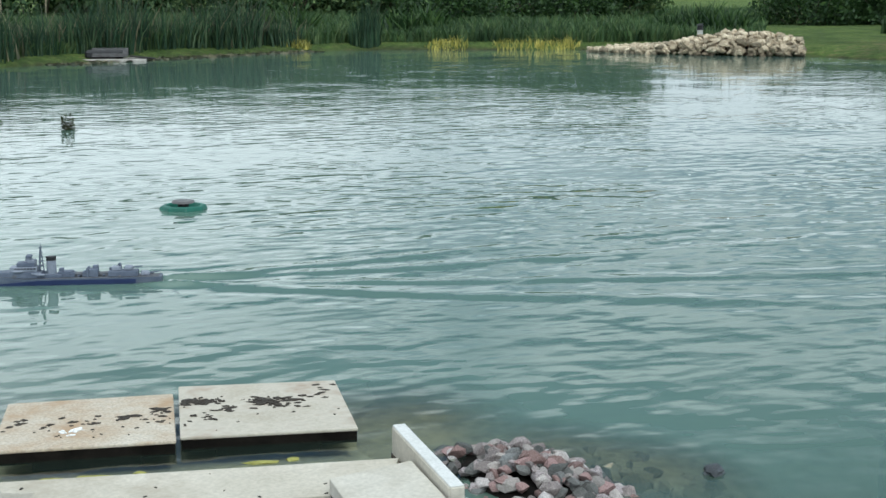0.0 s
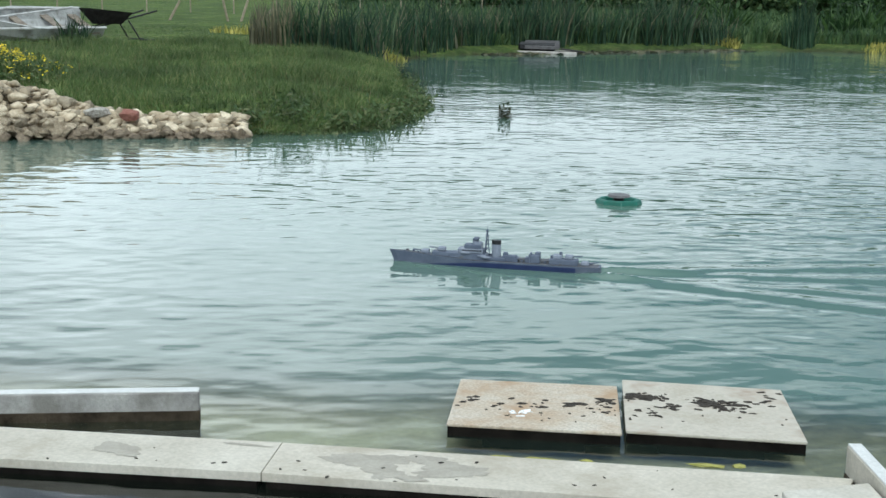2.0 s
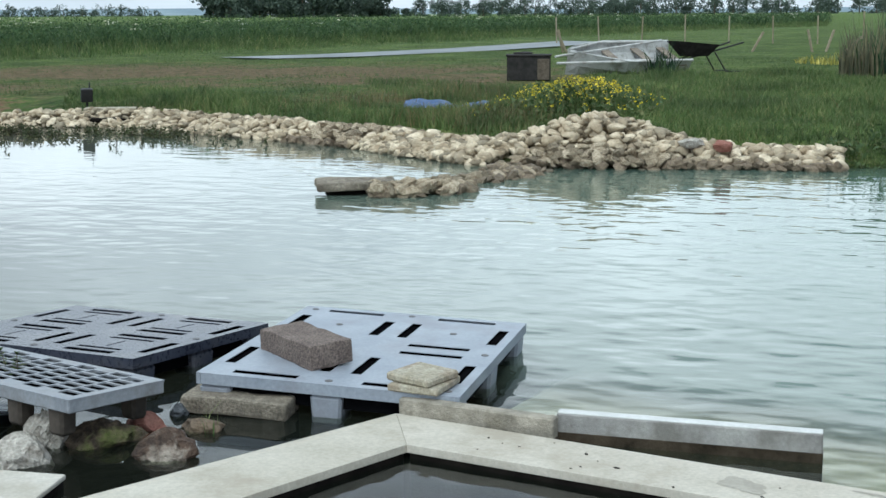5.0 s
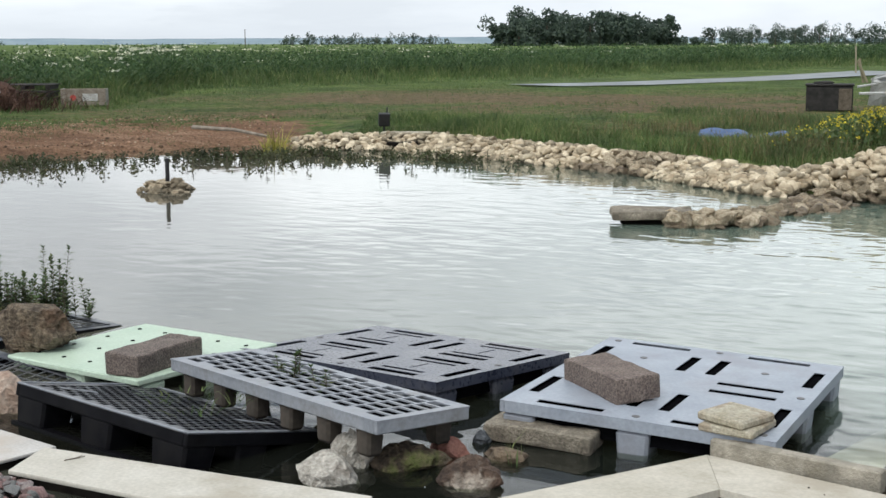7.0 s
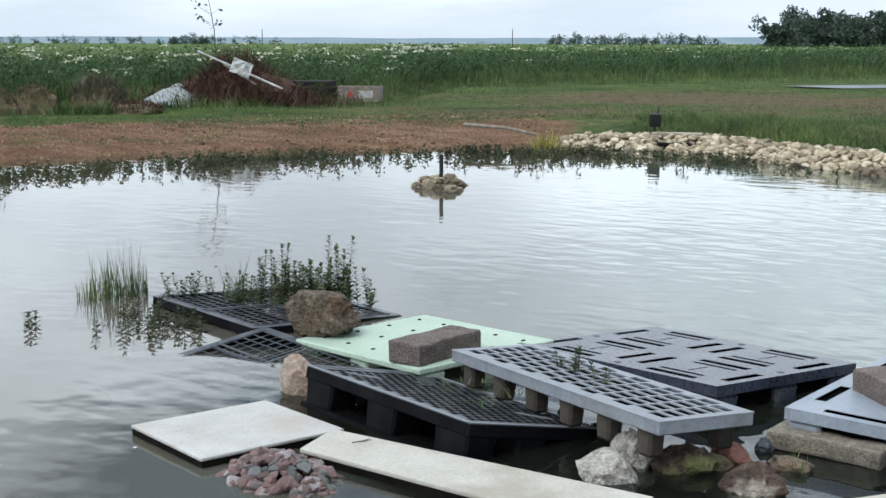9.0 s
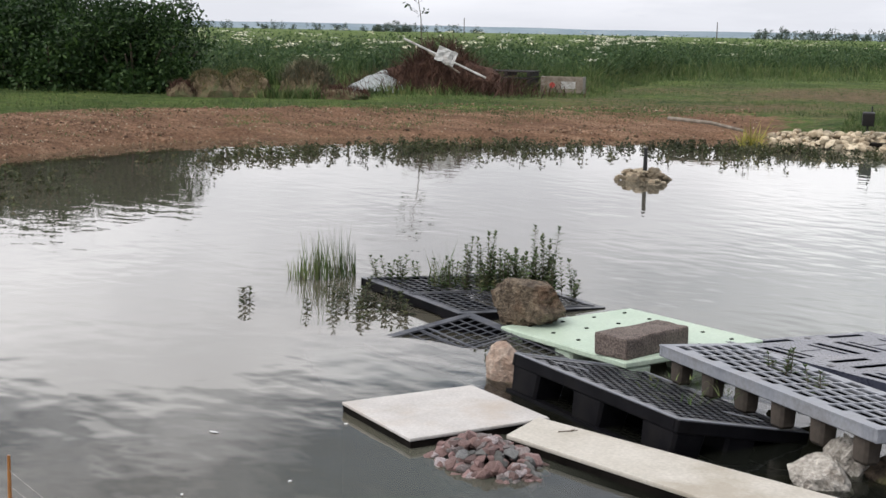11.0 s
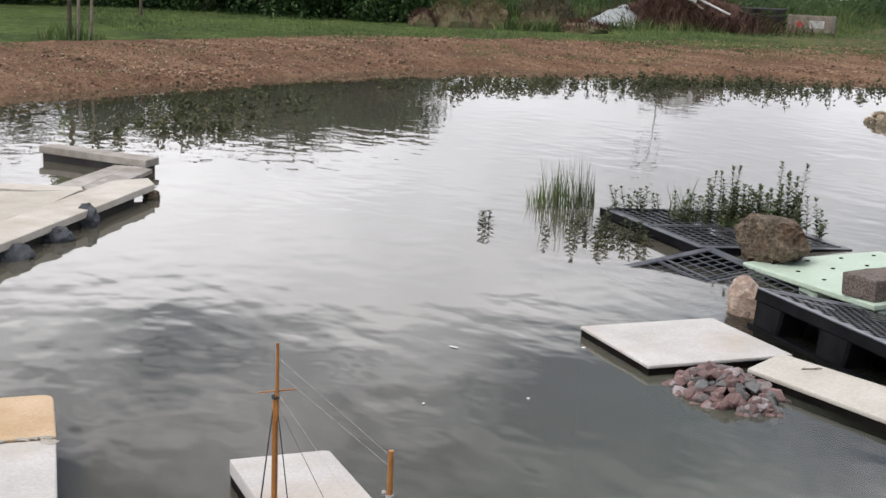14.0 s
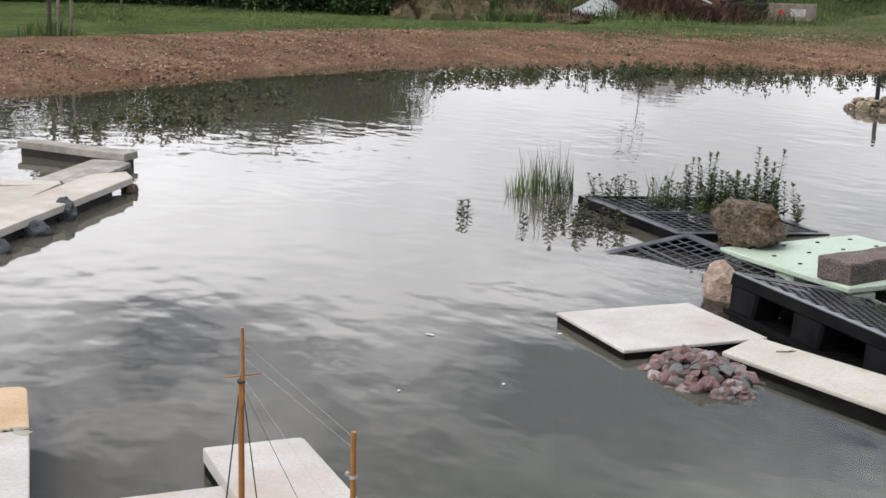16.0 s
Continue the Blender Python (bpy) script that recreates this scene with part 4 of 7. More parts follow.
build_field()
for _x in (-86.7, -38.5):
    tagged(finish("utility_pole", rod((_x, 250, 0), (_x, 250, 4.2), 0.10, 0.07, 8), "bark"), "thin distant wooden pole beyond the field", "pole", "far poles")


def build_grass():
    rng = np.random.default_rng(51)
    # long grass on the promontory and along the rocks
    n = 190000
    x, y = rng.uniform(-1.5, 16, n), rng.uniform(12.2, 26, n)
    d = shore_distance(x, y)
    ok = (d > np.where(x < 6.8, 0.75, 0.0)) & (d < np.where(x < 3.5, 2.4, 6.5) + waves(x, y, 52, 1.0)) & (rng.uniform(0, 1, n) < np.clip(1.25 - d / 7, 0.2, 1))
    p = np.stack([x, y], 1)[ok]
    tall = np.clip(0.12 + 0.07 * waves(p[:, 0], p[:, 1], 53, 1.6), 0.05, 0.34) * np.clip(0.55 + shore_distance(p[:, 0], p[:, 1]) / 2, 0.6, 1.1)
    tall = tall * np.where(p[:, 0] < 3.5, 0.95, 1.0)
    ob = blades("long_grass", with_height(p), tall, 0.010, "grass", 1.0, 54)
    tagged(ob, "long uncut green grass along the bank", "grass", kind="stuff")
    # seeding grass, reddish brown, in drifts over the green
    n = 60000
    x, y = rng.uniform(0.0, 12, n), rng.uniform(12.6, 20, n)
    d = shore_distance(x, y)
    ok = (d > np.where(x < 6.8, 0.8, 0.25)) & (d < 5.5) & (x < 9.5) & (waves(x, y, 67, 0.9) + rng.normal(size=n) * 0.35 > 0.55)
    g = np.stack([x, y], 1)[ok]
    ob = blades("seeding_grass", with_height(g), np.clip(0.22 + 0.08 * waves(g[:, 0], g[:, 1], 68, 1.8), 0.08, 0.4), 0.006, "seed_head", 0.9, 69)
    tagged(ob, "thin reddish brown seeding grass above the green", "grass", kind="stuff")
    # leafy weeds hanging over the water round the promontory
    e = np.array([(6.5, 12.6), (7.2, 12.38), (8.0, 12.35), (8.8, 12.95), (9.8, 14.1), (10.9, 15.7), (12.5, 18.4)])
    cum = np.r_[0, np.cumsum(np.hypot(*np.diff(e, axis=0).T))]
    t = rng.uniform(0, cum[-1], 3600)
    w = np.stack([np.interp(t, cum, e[:, 0]), np.interp(t, cum, e[:, 1])], 1) + rng.normal(size=(3600, 2)) * 0.10
    w = np.column_stack([w, 0.17 * rng.uniform(0, 1, 3600) * np.clip(0.2 + 1.1 * waves(w[:, 0], w[:, 1], 63, 2.2), 0.05, 1.5)])
    tagged(leaves("shore_weeds", w, 0.045, "waterplant", 65), "dark leafy weeds along the water's edge", "weeds", kind="stuff")
    # mown and trodden grass further back
    q = edge_points([(-17, 17), (-13.5, 15), (-11, 19), (-7, 21.2), (-3, 22.8), (2, 21), (6, 18), (11, 19), (16, 26)], 90000, 0.9, 55, power=1.3)
    keep = (shore_distance(q[:, 0], q[:, 1]) > 3.0) & (field_depth(q[:, 0], q[:, 1]) < 0.05)
    dry = np.exp(-(((q[:, 0] - 2) / 9) ** 2 + ((q[:, 1] - 27) / 8) ** 2))
    keep &= rng.uniform(0, 1, len(q)) > dry * (0.75 + 0.4 * waves(q[:, 0], q[:, 1], 12, 0.6))
    q = q[keep]
    ob = blades("short_grass", with_height(q), 0.055 + 0.03 * np.clip(waves(q[:, 0], q[:, 1], 14, 1.1), -1, 1), 0.012, "grass", 0.9, 56)
    tagged(ob, "short rough grass with bare patches", "grass", kind="stuff")
    # grassy slope beyond the eastern shore
    line = [(15, 24.5), (17.8, 26.2), (22.5, 27), (28.5, 27), (31, 26.2), (35.2, 20.8), (36, 16)]
    r = edge_points(line, 42000, 1.5, 57, power=1.8)
    r = r[shore_distance(r[:, 0], r[:, 1]) > 0.1]
    ob = blades("meadow_grass", with_height(r), 0.38 + 0.15 * np.clip(waves(r[:, 0], r[:, 1], 58, 0.6), -1, 1), 0.025 + 0.001 * np.hypot(*r.T), "field", 0.7, 59)
    tagged(ob, "tall dark green meadow grass behind the reeds", "grass", kind="stuff")
    # clods and pebbles on the bare soil
    c = edge_points([(-9.35, 7), (-9.55, 10), (-9.6, 12.2), (-9.15, 14.6), (-8.0, 16.7), (-6.5, 18.1), (-4.4, 19.2), (-2.6, 20.0)], 13000, 0.27, 64, power=1.1)
    c = c[shore_distance(c[:, 0], c[:, 1]) > 0.0]
    size = rng.uniform(0.012, 0.042, len(c)) * (1 + (rng.uniform(0, 1, len(c)) > 0.95) * 1.1) * np.clip(0.9 + 0.6 * waves(c[:, 0], c[:, 1], 71, 2.4), 0.45, 1.6)
    bmr = rock(66, 1.0, 0.85, 0.6, 1, 0.35, 4)
    rv, rf = np.array([v.co[:] for v in bmr.verts]), np.array([[v.index for v in f.verts] + [-1] for f in bmr.faces])
    bmr.free()
    turn = rng.uniform(0, 6.28, len(c))
    cs, sn = np.cos(turn)[:, None], np.sin(turn)[:, None]
    vv = np.stack([rv[:, 0] * cs - rv[:, 1] * sn, rv[:, 0] * sn + rv[:, 1] * cs, np.broadcast_to(rv[:, 2], (len(c), len(rv)))], -1) * size[:, None, None]
    vv = vv + with_height(c, 0.004)[:, None, :]
    ff = np.where(rf[None] >= 0, rf[None] + (np.arange(len(c)) * len(rv))[:, None, None], -1).reshape(-1, 4)
    tagged(new("soil_clods", mesh_from_arrays("soil_clods", vv.reshape(-1, 3), ff, "clod")), "brown clods and pale pebbles on bare soil", "clods", kind="stuff")
    # pale pebbles and flints turned up in the soil
    g = edge_points([(-9.4, 7), (-9.6, 10), (-9.65, 12.2), (-9.2, 14.6), (-8.05, 16.8), (-6.5, 18.2), (-4.4, 19.3), (-2.6, 20.1)], 1500, 0.24, 74, power=1.0)
    size = rng.uniform(0.012, 0.034, len(g))
    vv = np.broadcast_to(rv, (len(g), *rv.shape)) * size[:, None, None] + with_height(g, 0.012)[:, None, :]
    ff = np.where(rf[None] >= 0, rf[None] + (np.arange(len(g)) * len(rv))[:, None, None], -1).reshape(-1, 4)
    tagged(new("pale_pebbles", mesh_from_arrays("pale_pebbles", vv.reshape(-1, 3), ff, "limestone_far")), "pale pebbles scattered over the bare soil", "pebbles", kind="stuff")
    # ragged turf creeping down over the soil
    tq = edge_points([(-12.2, 11.0), (-12.5, 13.0), (-11.0, 15.6), (-9.2, 18.2), (-7.4, 19.8), (-5.2, 20.9), (-3.2, 21.6)], 30000, 0.16, 75, power=0.8)
    tq = tq * 0.93
    keep = waves(tq[:, 0], tq[:, 1], 76, 1.5) + 0.5 * waves(tq[:, 0], tq[:, 1], 77, 4.0) + rng.normal(size=len(tq)) * 0.25 > 0.25
    tq = tq[keep]
    ob = blades("turf_edge", with_height(tq), 0.045, 0.012, "grass", 1.2, 78)
    tagged(ob, "ragged turf and weeds creeping over the soil", "grass", kind="stuff")
    # sparse seedlings on the bare soil
    s = edge_points([(-9.7, 9), (-9.9, 12), (-9.4, 14.8), (-8.2, 17), (-6.6, 18.4), (-4.4, 19.6), (-2.8, 20.3)], 900, 0.25, 60, power=0.6)
    ob = blades("soil_weeds", with_height(s), 0.05, 0.014, "grass", 0.9, 61)
    tagged(ob, "sparse seedling weeds on the bare soil", "weeds", kind="stuff")


build_grass()


def clump(name, label, x, y, rad, n, tall, width, material, seed, category="reeds", lean=0.25, z=None, squash=1.0, yaw=0.0, group=""):
    rng = np.random.default_rng(seed)
    a, r = rng.uniform(0, 2 * np.pi, n), rad * np.sqrt(rng.uniform(0, 1, n))
    lx, ly = r * np.cos(a), r * np.sin(a) * squash
    c, s = math.cos(radians(yaw)), math.sin(radians(yaw))
    p = np.stack([x + lx * c - ly * s, y + lx * s + ly * c], 1)
    base = with_height(p) if z is None else np.column_stack([p, np.full(n, z)])
    ob = blades(name, base, tall * (1.1 - 0.5 * (r / rad) ** 2) * rng.uniform(0.6, 1.1, n), width, material, lean, seed)
    return tagged(ob, label, category, group, kind="stuff")


# reed beds of the far shore
for k, (label, sx, sy, sr, n, tall, sq, yaw) in enumerate((
        ("dense dark green reeds at the water's edge", 13.9, 23.6, 1.3, 620, 1.25, 0.5, -20), ("tall green reeds at the water's edge", 16.2, 25.2, 0.8, 300, 1.1, 1.0, 0),
        ("tall green reeds behind the duck house", 18.0, 26.2, 1.2, 420, 1.25, 0.5, 15), ("tall green reeds behind the duck house", 19.9, 26.9, 1.0, 420, 0.95, 0.5, 10),
        ("tall green reeds behind the duck house", 22.2, 27.1, 1.5, 700, 1.45, 0.4, 8), ("tall green reeds along the far shore", 24.4, 27.3, 1.1, 420, 1.05, 0.5, 0),
        ("tall green reeds along the far shore", 26.3, 27.1, 1.4, 640, 1.5, 0.4, 0), ("tall green reeds along the far shore", 28.3, 26.9, 0.8, 220, 0.9, 0.5, 0))):
    clump("reed_bed", label, sx, sy, sr * 0.95, int(n * 0.62), tall, 0.034, "reed", 171 + k, lean=0.6, squash=sq, yaw=yaw)
    clump("reed_bed", "old grey-green reed stems among the new", sx + 0.3, sy + 0.3, sr * 1.1, n // 4, tall * 0.9, 0.03, "reed_dry", 191 + k, lean=0.7, squash=sq, yaw=yaw)
clump("reed_bed", "dark old reed stems standing in the grass", 13.0, 23.9, 0.5, 260, 1.1, 0.03, "reed_dry", 72)
clump("reed_clump", "lone dark clump of reeds at the shore", 30.7, 25.9, 0.45, 260, 1.2, 0.045, "reed", 77)
for k, (sx, sy, sr) in enumerate(((15.6, 24.0, 0.45), (28.6, 26.7, 0.35), (32.0, 23.9, 0.5), (33.3, 22.3, 0.6), (34.0, 21.4, 0.5), (15.6, 30.5, 0.6))):
    clump("sedge_tuft", "bright yellow sedge tuft on the bank", sx, sy, sr * 1.3, 200, 0.25, 0.03, "sedge", 80 + k, "sedge", 0.8)
clump("sedge_tuft", "pale yellow grass tuft above the stones", -2.62, 19.6, 0.16, 90, 0.45, 0.020, "sedge", 90, "sedge", 0.9)
for k, (sx, sy, sr) in enumerate(((34.5, 27.5, 1.4), (40, 20, 1.6), (31, 30, 1.3), (46, 15, 1.2))):
    clump("weed_patch", "dark green bushy weeds on the slope", sx, sy, sr, 420, 0.9, 0.11, "hedge", 93 + k, "weeds", 0.8)
for _k, (_x, _y, _r, _h) in enumerate(((7.30, 12.72, 0.26, 0.30), (8.20, 12.50, 0.22, 0.26), (7.75, 12.42, 0.16, 0.16), (8.9, 13.1, 0.22, 0.2), (6.8, 12.75, 0.18, 0.16), (9.9, 14.3, 0.25, 0.22))):
    _rg = np.random.default_rng(140 + _k)
    _q = _rg.normal(size=(240, 3)) * [_r * 0.5, _r * 0.5, _h * 0.32] + [_x, _y, on_ground(_x, _y) + _h * 0.5]
    tagged(leaves("shore_weed", _q[_q[:, 2] > 0.0], 0.05, "waterplant", 150 + _k), "dark bushy weed at the water's edge", "weeds", "shore weeds", kind="stuff")
clump("reed_clump", "dark spiky reeds growing before the old dinghy", 9.75, 26.1, 0.32, 90, 0.62, 0.03, "reed", 131, lean=0.7)
# reeds standing in the water by the pallets
clump("reed_clump", "slender green reeds standing in the water", -3.68, 7.62, 0.22, 230, 0.43, 0.0075, "grass", 101, lean=0.22, z=-0.15, squash=0.7, yaw=40)
clump("reed_clump", "dry pale reed stems among the green ones", -3.66, 7.62, 0.20, 70, 0.40, 0.006, "reed_dry", 102, lean=0.2, z=-0.15, squash=0.7, yaw=40)
clump("reed_clump", "thin grass blades rising through the black pallet", -2.85, 7.50, 0.10, 34, 0.34, 0.006, "grass", 103, lean=0.5, z=-0.02)


# ---- the near edge: kerbs, slabs and the small pool ----
def slab(name, label, points, z1, thick, material, category="slab", under=True, group="paving slabs", bevel=0.006, low=-0.6):
    """A worn slab laid flat: its top, and the near-black bed under it."""
    root = thing(name, label, category, group=group)
    part("slab_top", prism(points, z1 - thick, z1, bevel), material, root)
    if under:
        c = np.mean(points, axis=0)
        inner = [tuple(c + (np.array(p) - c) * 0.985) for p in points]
        part("bed", prism(inner, low, z1 - thick + 0.002), "slab_dark", root, "near-black bed under the slab")
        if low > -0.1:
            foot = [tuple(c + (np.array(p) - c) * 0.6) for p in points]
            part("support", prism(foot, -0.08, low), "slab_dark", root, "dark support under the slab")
    return root


slab("pool_kerb", "long pale concrete kerb slab edging the pool", [(0.873, 4.908), (2.306, 3.671), (2.114, 3.454), (0.847, 4.525)], 0.05, 0.030, "concrete", "kerb", bevel=0.002)
slab("pool_kerb", "long pale concrete kerb slab with damp stains", [(2.3075, 3.6695), (3.677, 2.435), (3.408, 2.269), (2.1160, 3.4522)], 0.05, 0.030, "concrete", "kerb", bevel=0.003)
slab("pool_kerb", "pale concrete kerb slab with mottled corner", [(0.8722, 4.9085), (0.8462, 4.5245), (-0.649, 3.480), (-0.814, 3.863)], 0.0502, 0.030, "concrete", "kerb", bevel=0.002)
tagged(finish("pool_liner", prism([(0.85, 4.5), (3.5, 2.15), (2.2, 0.95), (-0.8, 3.3)], -0.40, -0.34), "liner"), "black liner on the bed of the small pool", "pool liner", kind="structure")
tagged(finish("submerged_ledge", prism(LEDGE, -0.4, -0.075, 0.01), "ledge"), "sandy concrete ledge just under the water", "ledge", kind="structure")

slab_a = slab("paving_slab", "square slab with rusty stains and bird droppings", [(2.897, 3.565), (3.264, 3.989), (3.730, 3.601), (3.357, 3.161)], 0.045, 0.012, "slab_rust", low=-0.008)
slab_b = slab("paving_slab", "square white slab scattered with dark droppings", [(3.388, 3.177), (3.807, 3.658), (4.247, 3.234), (3.844, 2.758)], 0.045, 0.012, "slab_white", low=-0.008)
slab_c = slab("paving_slab", "square white slab lying at the water", [(-2.342, 4.920), (-1.952, 5.387), (-1.516, 5.043), (-1.911, 4.565)], 0.04, 0.014, "slab_pale")
slab("paving_slab", "long cream slab leading from the pool", [(-1.555, 5.018), (-0.304, 4.470), (-0.427, 4.132), (-1.600, 4.742)], 0.045, 0.018, "concrete")
slab("paving_slab", "grey raised slab on the kerb's end", [(3.292, 2.395), (3.574, 2.301), (3.250, 1.814), (2.999, 1.960)], 0.10, 0.05, "concrete")


_tw = rod((0, 0, 0), (0.075, 0.006, 0.003), 0.0022, 0.0016, 5)
_tw = rod((0.03, 0.002, 0.001), (0.052, -0.012, 0.004), 0.0014, 0.001, 5, _tw)
_tw = rod((0.045, 0.003, 0.002), (0.068, 0.018, 0.004), 0.0014, 0.001, 5, _tw)
tagged(finish("twig", _tw, "bark", None, "", pose(-1.43, 4.845, 0.0475, 0, 0, 28)), "small brown twig lying on the cream slab", "twig")


def kerb_on_edge(name, label, a, b, z0, z1, t, material, cap=None):
    a, b = Vector(a), Vector(b)
    dvec = (b - a).normalized()
    ob = thing(name, label, "kerb stone", pose(a.x, a.y, 0, 0, 0, math.degrees(math.atan2(dvec.y, dvec.x))), group="kerb stones on edge")
    ln = (b - a).length
    part("kerb_body", box(ln, t, z1 - z0, pose(ln / 2, 0, z0), 0.006), material, ob)
    part("wet_foot", box(ln + 0.003, t + 0.004, 0.038 - z0, pose(ln / 2, 0, z0 - 0.002), 0.003), "kerb_wet", ob, "dark wet foot at the waterline")
    if cap:
        part("kerb_face", box(ln - 0.004, t - 0.006, 0.006, pose(ln / 2, 0, z1 - 0.003), 0.002), cap, ob, "pale top face")
    return ob


kerb_on_edge("kerb_stone", "old rough grey kerb stone set on edge", (0.897, 4.923), (1.391, 4.538), -0.3, 0.11, 0.055, "kerb_old")
kerb_on_edge("kerb_stone", "grey concrete kerb on edge with pale top", (1.426, 4.628), (2.251, 4.189), -0.3, 0.105, 0.055, "kerb", "kerb_top")
kerb_on_edge("kerb_stone", "white concrete kerb on edge beside the stones", (3.756, 2.502), (3.410, 1.994), -0.2, 0.13, 0.05, "concrete", "kerb_top")
kerb_on_edge("kerb_stone", "white concrete kerb on edge beside the stones", (3.376, 1.958), (3.063, 1.494), -0.2, 0.11, 0.05, "concrete", "kerb_top")


def spatter(root, points, z, hubs, material, name, label, seed):
    """Flat smears and lumps of dirt on a slab, gathered round hubs (u, v, spread u, spread v, count, least, most)."""
    rng = random.Random(seed)
    p = [Vector((*q, 0)) for q in points]
    yaw = math.degrees(math.atan2(points[3][1] - points[0][1], points[3][0] - points[0][0]))
    for hu, hv, su, sv, count, rmin, rmax in hubs:
        for _ in range(count):
            u, v = min(max(rng.gauss(hu, su), 0.03), 0.97), min(max(rng.gauss(hv, sv), 0.06), 0.94)
            c = p[0].lerp(p[1], v).lerp(p[3].lerp(p[2], v), u)
            r = rmin + (rmax - rmin) * rng.random() ** 1.8
            part(name, rock(rng.randint(1, 900), r * rng.uniform(1.6, 3.6), r * rng.uniform(0.9, 1.6), 0.004 + r * 0.22, 2, 0.95, 0, 2.2), material, root, label, pose(c.x, c.y, z + 0.001, 0, 0, yaw + rng.gauss(0, 22)))


CA = [(2.897, 3.565), (3.264, 3.989), (3.730, 3.601), (3.357, 3.161)]
CB = [(3.388, 3.177), (3.807, 3.658), (4.247, 3.234), (3.844, 2.758)]
spatter(slab_a, CA, 0.045, ((0.12, 0.52, 0.05, 0.05, 9, 0.004, 0.013), (0.26, 0.45, 0.05, 0.06, 8, 0.004, 0.016), (0.47, 0.50, 0.07, 0.06, 10, 0.004, 0.016), (0.73, 0.52, 0.02, 0.02, 3, 0.016, 0.024),
                            (0.92, 0.60, 0.05, 0.05, 16, 0.005, 0.020), (0.86, 0.42, 0.06, 0.06, 8, 0.003, 0.012), (0.5, 0.3, 0.3, 0.1, 12, 0.002, 0.006)), "droppings", "dropping", "dark dried dropping", 5)
spatter(slab_b, CB, 0.045, ((0.08, 0.64, 0.05, 0.03, 18, 0.008, 0.026), (0.20, 0.66, 0.05, 0.04, 12, 0.005, 0.018), (0.28, 0.48, 0.05, 0.03, 8, 0.008, 0.020), (0.10, 0.33, 0.06, 0.04, 12, 0.004, 0.014),
                            (0.54, 0.60, 0.06, 0.04, 34, 0.006, 0.026), (0.60, 0.52, 0.06, 0.04, 12, 0.005, 0.018), (0.74, 0.58, 0.05, 0.05, 7, 0.006, 0.016), (0.90, 0.74, 0.04, 0.08, 6, 0.006, 0.016),
                            (0.45, 0.35, 0.25, 0.15, 14, 0.002, 0.006)), "droppings", "dropping", "dark dried dropping", 8)
_rng = random.Random(3)
for _k in range(9):
    part("white_splash", rock(_k + 40, _rng.uniform(0.02, 0.05), 0.010, 0.008, 1, 0.5), "feather", slab_a, "white splash",
         pose(3.20 + _rng.uniform(-0.035, 0.035), 3.52 + _rng.uniform(-0.03, 0.03), 0.047, 0, 0, _rng.uniform(0, 180)))
for _k, (_x, _y, _l) in enumerate(((2.93, 3.27, 0.10), (3.03, 3.18, 0.12), (3.14, 3.1, 0.06), (3.46, 2.86, 0.13), (3.55, 2.8, 0.05))):
    ob = finish("weed_scrap", rock(_k + 60, _l, 0.035, 0.012, 1, 0.8), "weed", None, "", pose(_x, _y, 0.004, 0, 0, -45))
    tagged(ob, "scrap of yellow weed floating by the slab", "weed scrap", "floating scraps")


def kerb_marks():
    """Damp patches and small dirt on the long kerb."""
    rng = random.Random(12)
    k2 = [o for o in bpy.data.objects if o.name == "pool_kerb.001"][0]
    k1 = [o for o in bpy.data.objects if o.name == "pool_kerb"][0]
    def spot(t, u):
        a = Vector((0.87, 4.90, 0)).lerp(Vector((3.67, 2.43, 0)), t)
        b = Vector((0.85, 4.53, 0)).lerp(Vector((3.38, 2.29, 0)), t)
        return a.lerp(b, u)
    for lift, (root, t, u, sx, sy) in enumerate(((k2, 0.59, 0.30, 0.26, 0.07), (k2, 0.605, 0.66, 0.12, 0.08), (k2, 0.665, 0.50, 0.22, 0.07), (k2, 0.64, 0.22, 0.20, 0.05), (k1, 0.36, 0.45, 0.16, 0.07), (k1, 0.475, 0.06, 0.16, 0.012), (k2, 0.63, 0.80, 0.10, 0.03))):
        c = spot(t, u)
        bm = bmesh.new()
        bmesh.ops.create_circle(bm, cap_ends=True, segments=60, radius=0.5)
        for v in bm.verts:
            k = 1 + 0.6 * noise.noise(v.co * 2.6 + Vector((t * 40, u * 9, 0))) + 0.25 * noise.noise(v.co * 9.0 + Vector((t * 40, u * 9, 3)))
            v.co = Vector((v.co.x * sx * k, v.co.y * sy * k * 1.6, 0))
        part("damp_patch", bm, "damp", root, "damp grey patch", pose(c.x, c.y, 0.0507 + 0.0002 * lift, 0, 0, -41 + rng.uniform(-25, 25)))
    for _ in range(34):
        t, u = rng.uniform(0.03, 0.97), rng.uniform(0.08, 0.92)
        c = spot(t, u)
        r = rng.uniform(0.004, 0.013)
        part("dirt_speck", rock(rng.randint(1, 99), r * 2, r, r * 0.5, 1, 0.6), "droppings", k1 if t < 0.5 else k2, "dark dirt speck", pose(c.x, c.y, 0.051, 0, 0, rng.uniform(0, 180)))


kerb_marks()


# ---- plastic pallets ----
def feet(root, w, d, h, material, nx=3, ny=3, fw=0.14, fd=0.14, top=-0.03, taper=0.9, spread=0.985):
    for i in range(nx):
        for j in range(ny):
            x, y = (i / (nx - 1) - 0.5) * (w - fw) * spread, (j / (ny - 1) - 0.5) * (d - fd) * spread
            bm = box(fw, fd, h, pose(0, 0, top - h), 0.012)
            for v in bm.verts:
                if v.co.z < top - h / 2:
                    v.co.x *= taper
                    v.co.y *= taper
            part("foot", bm, material, root, "", pose(x, y, 0))


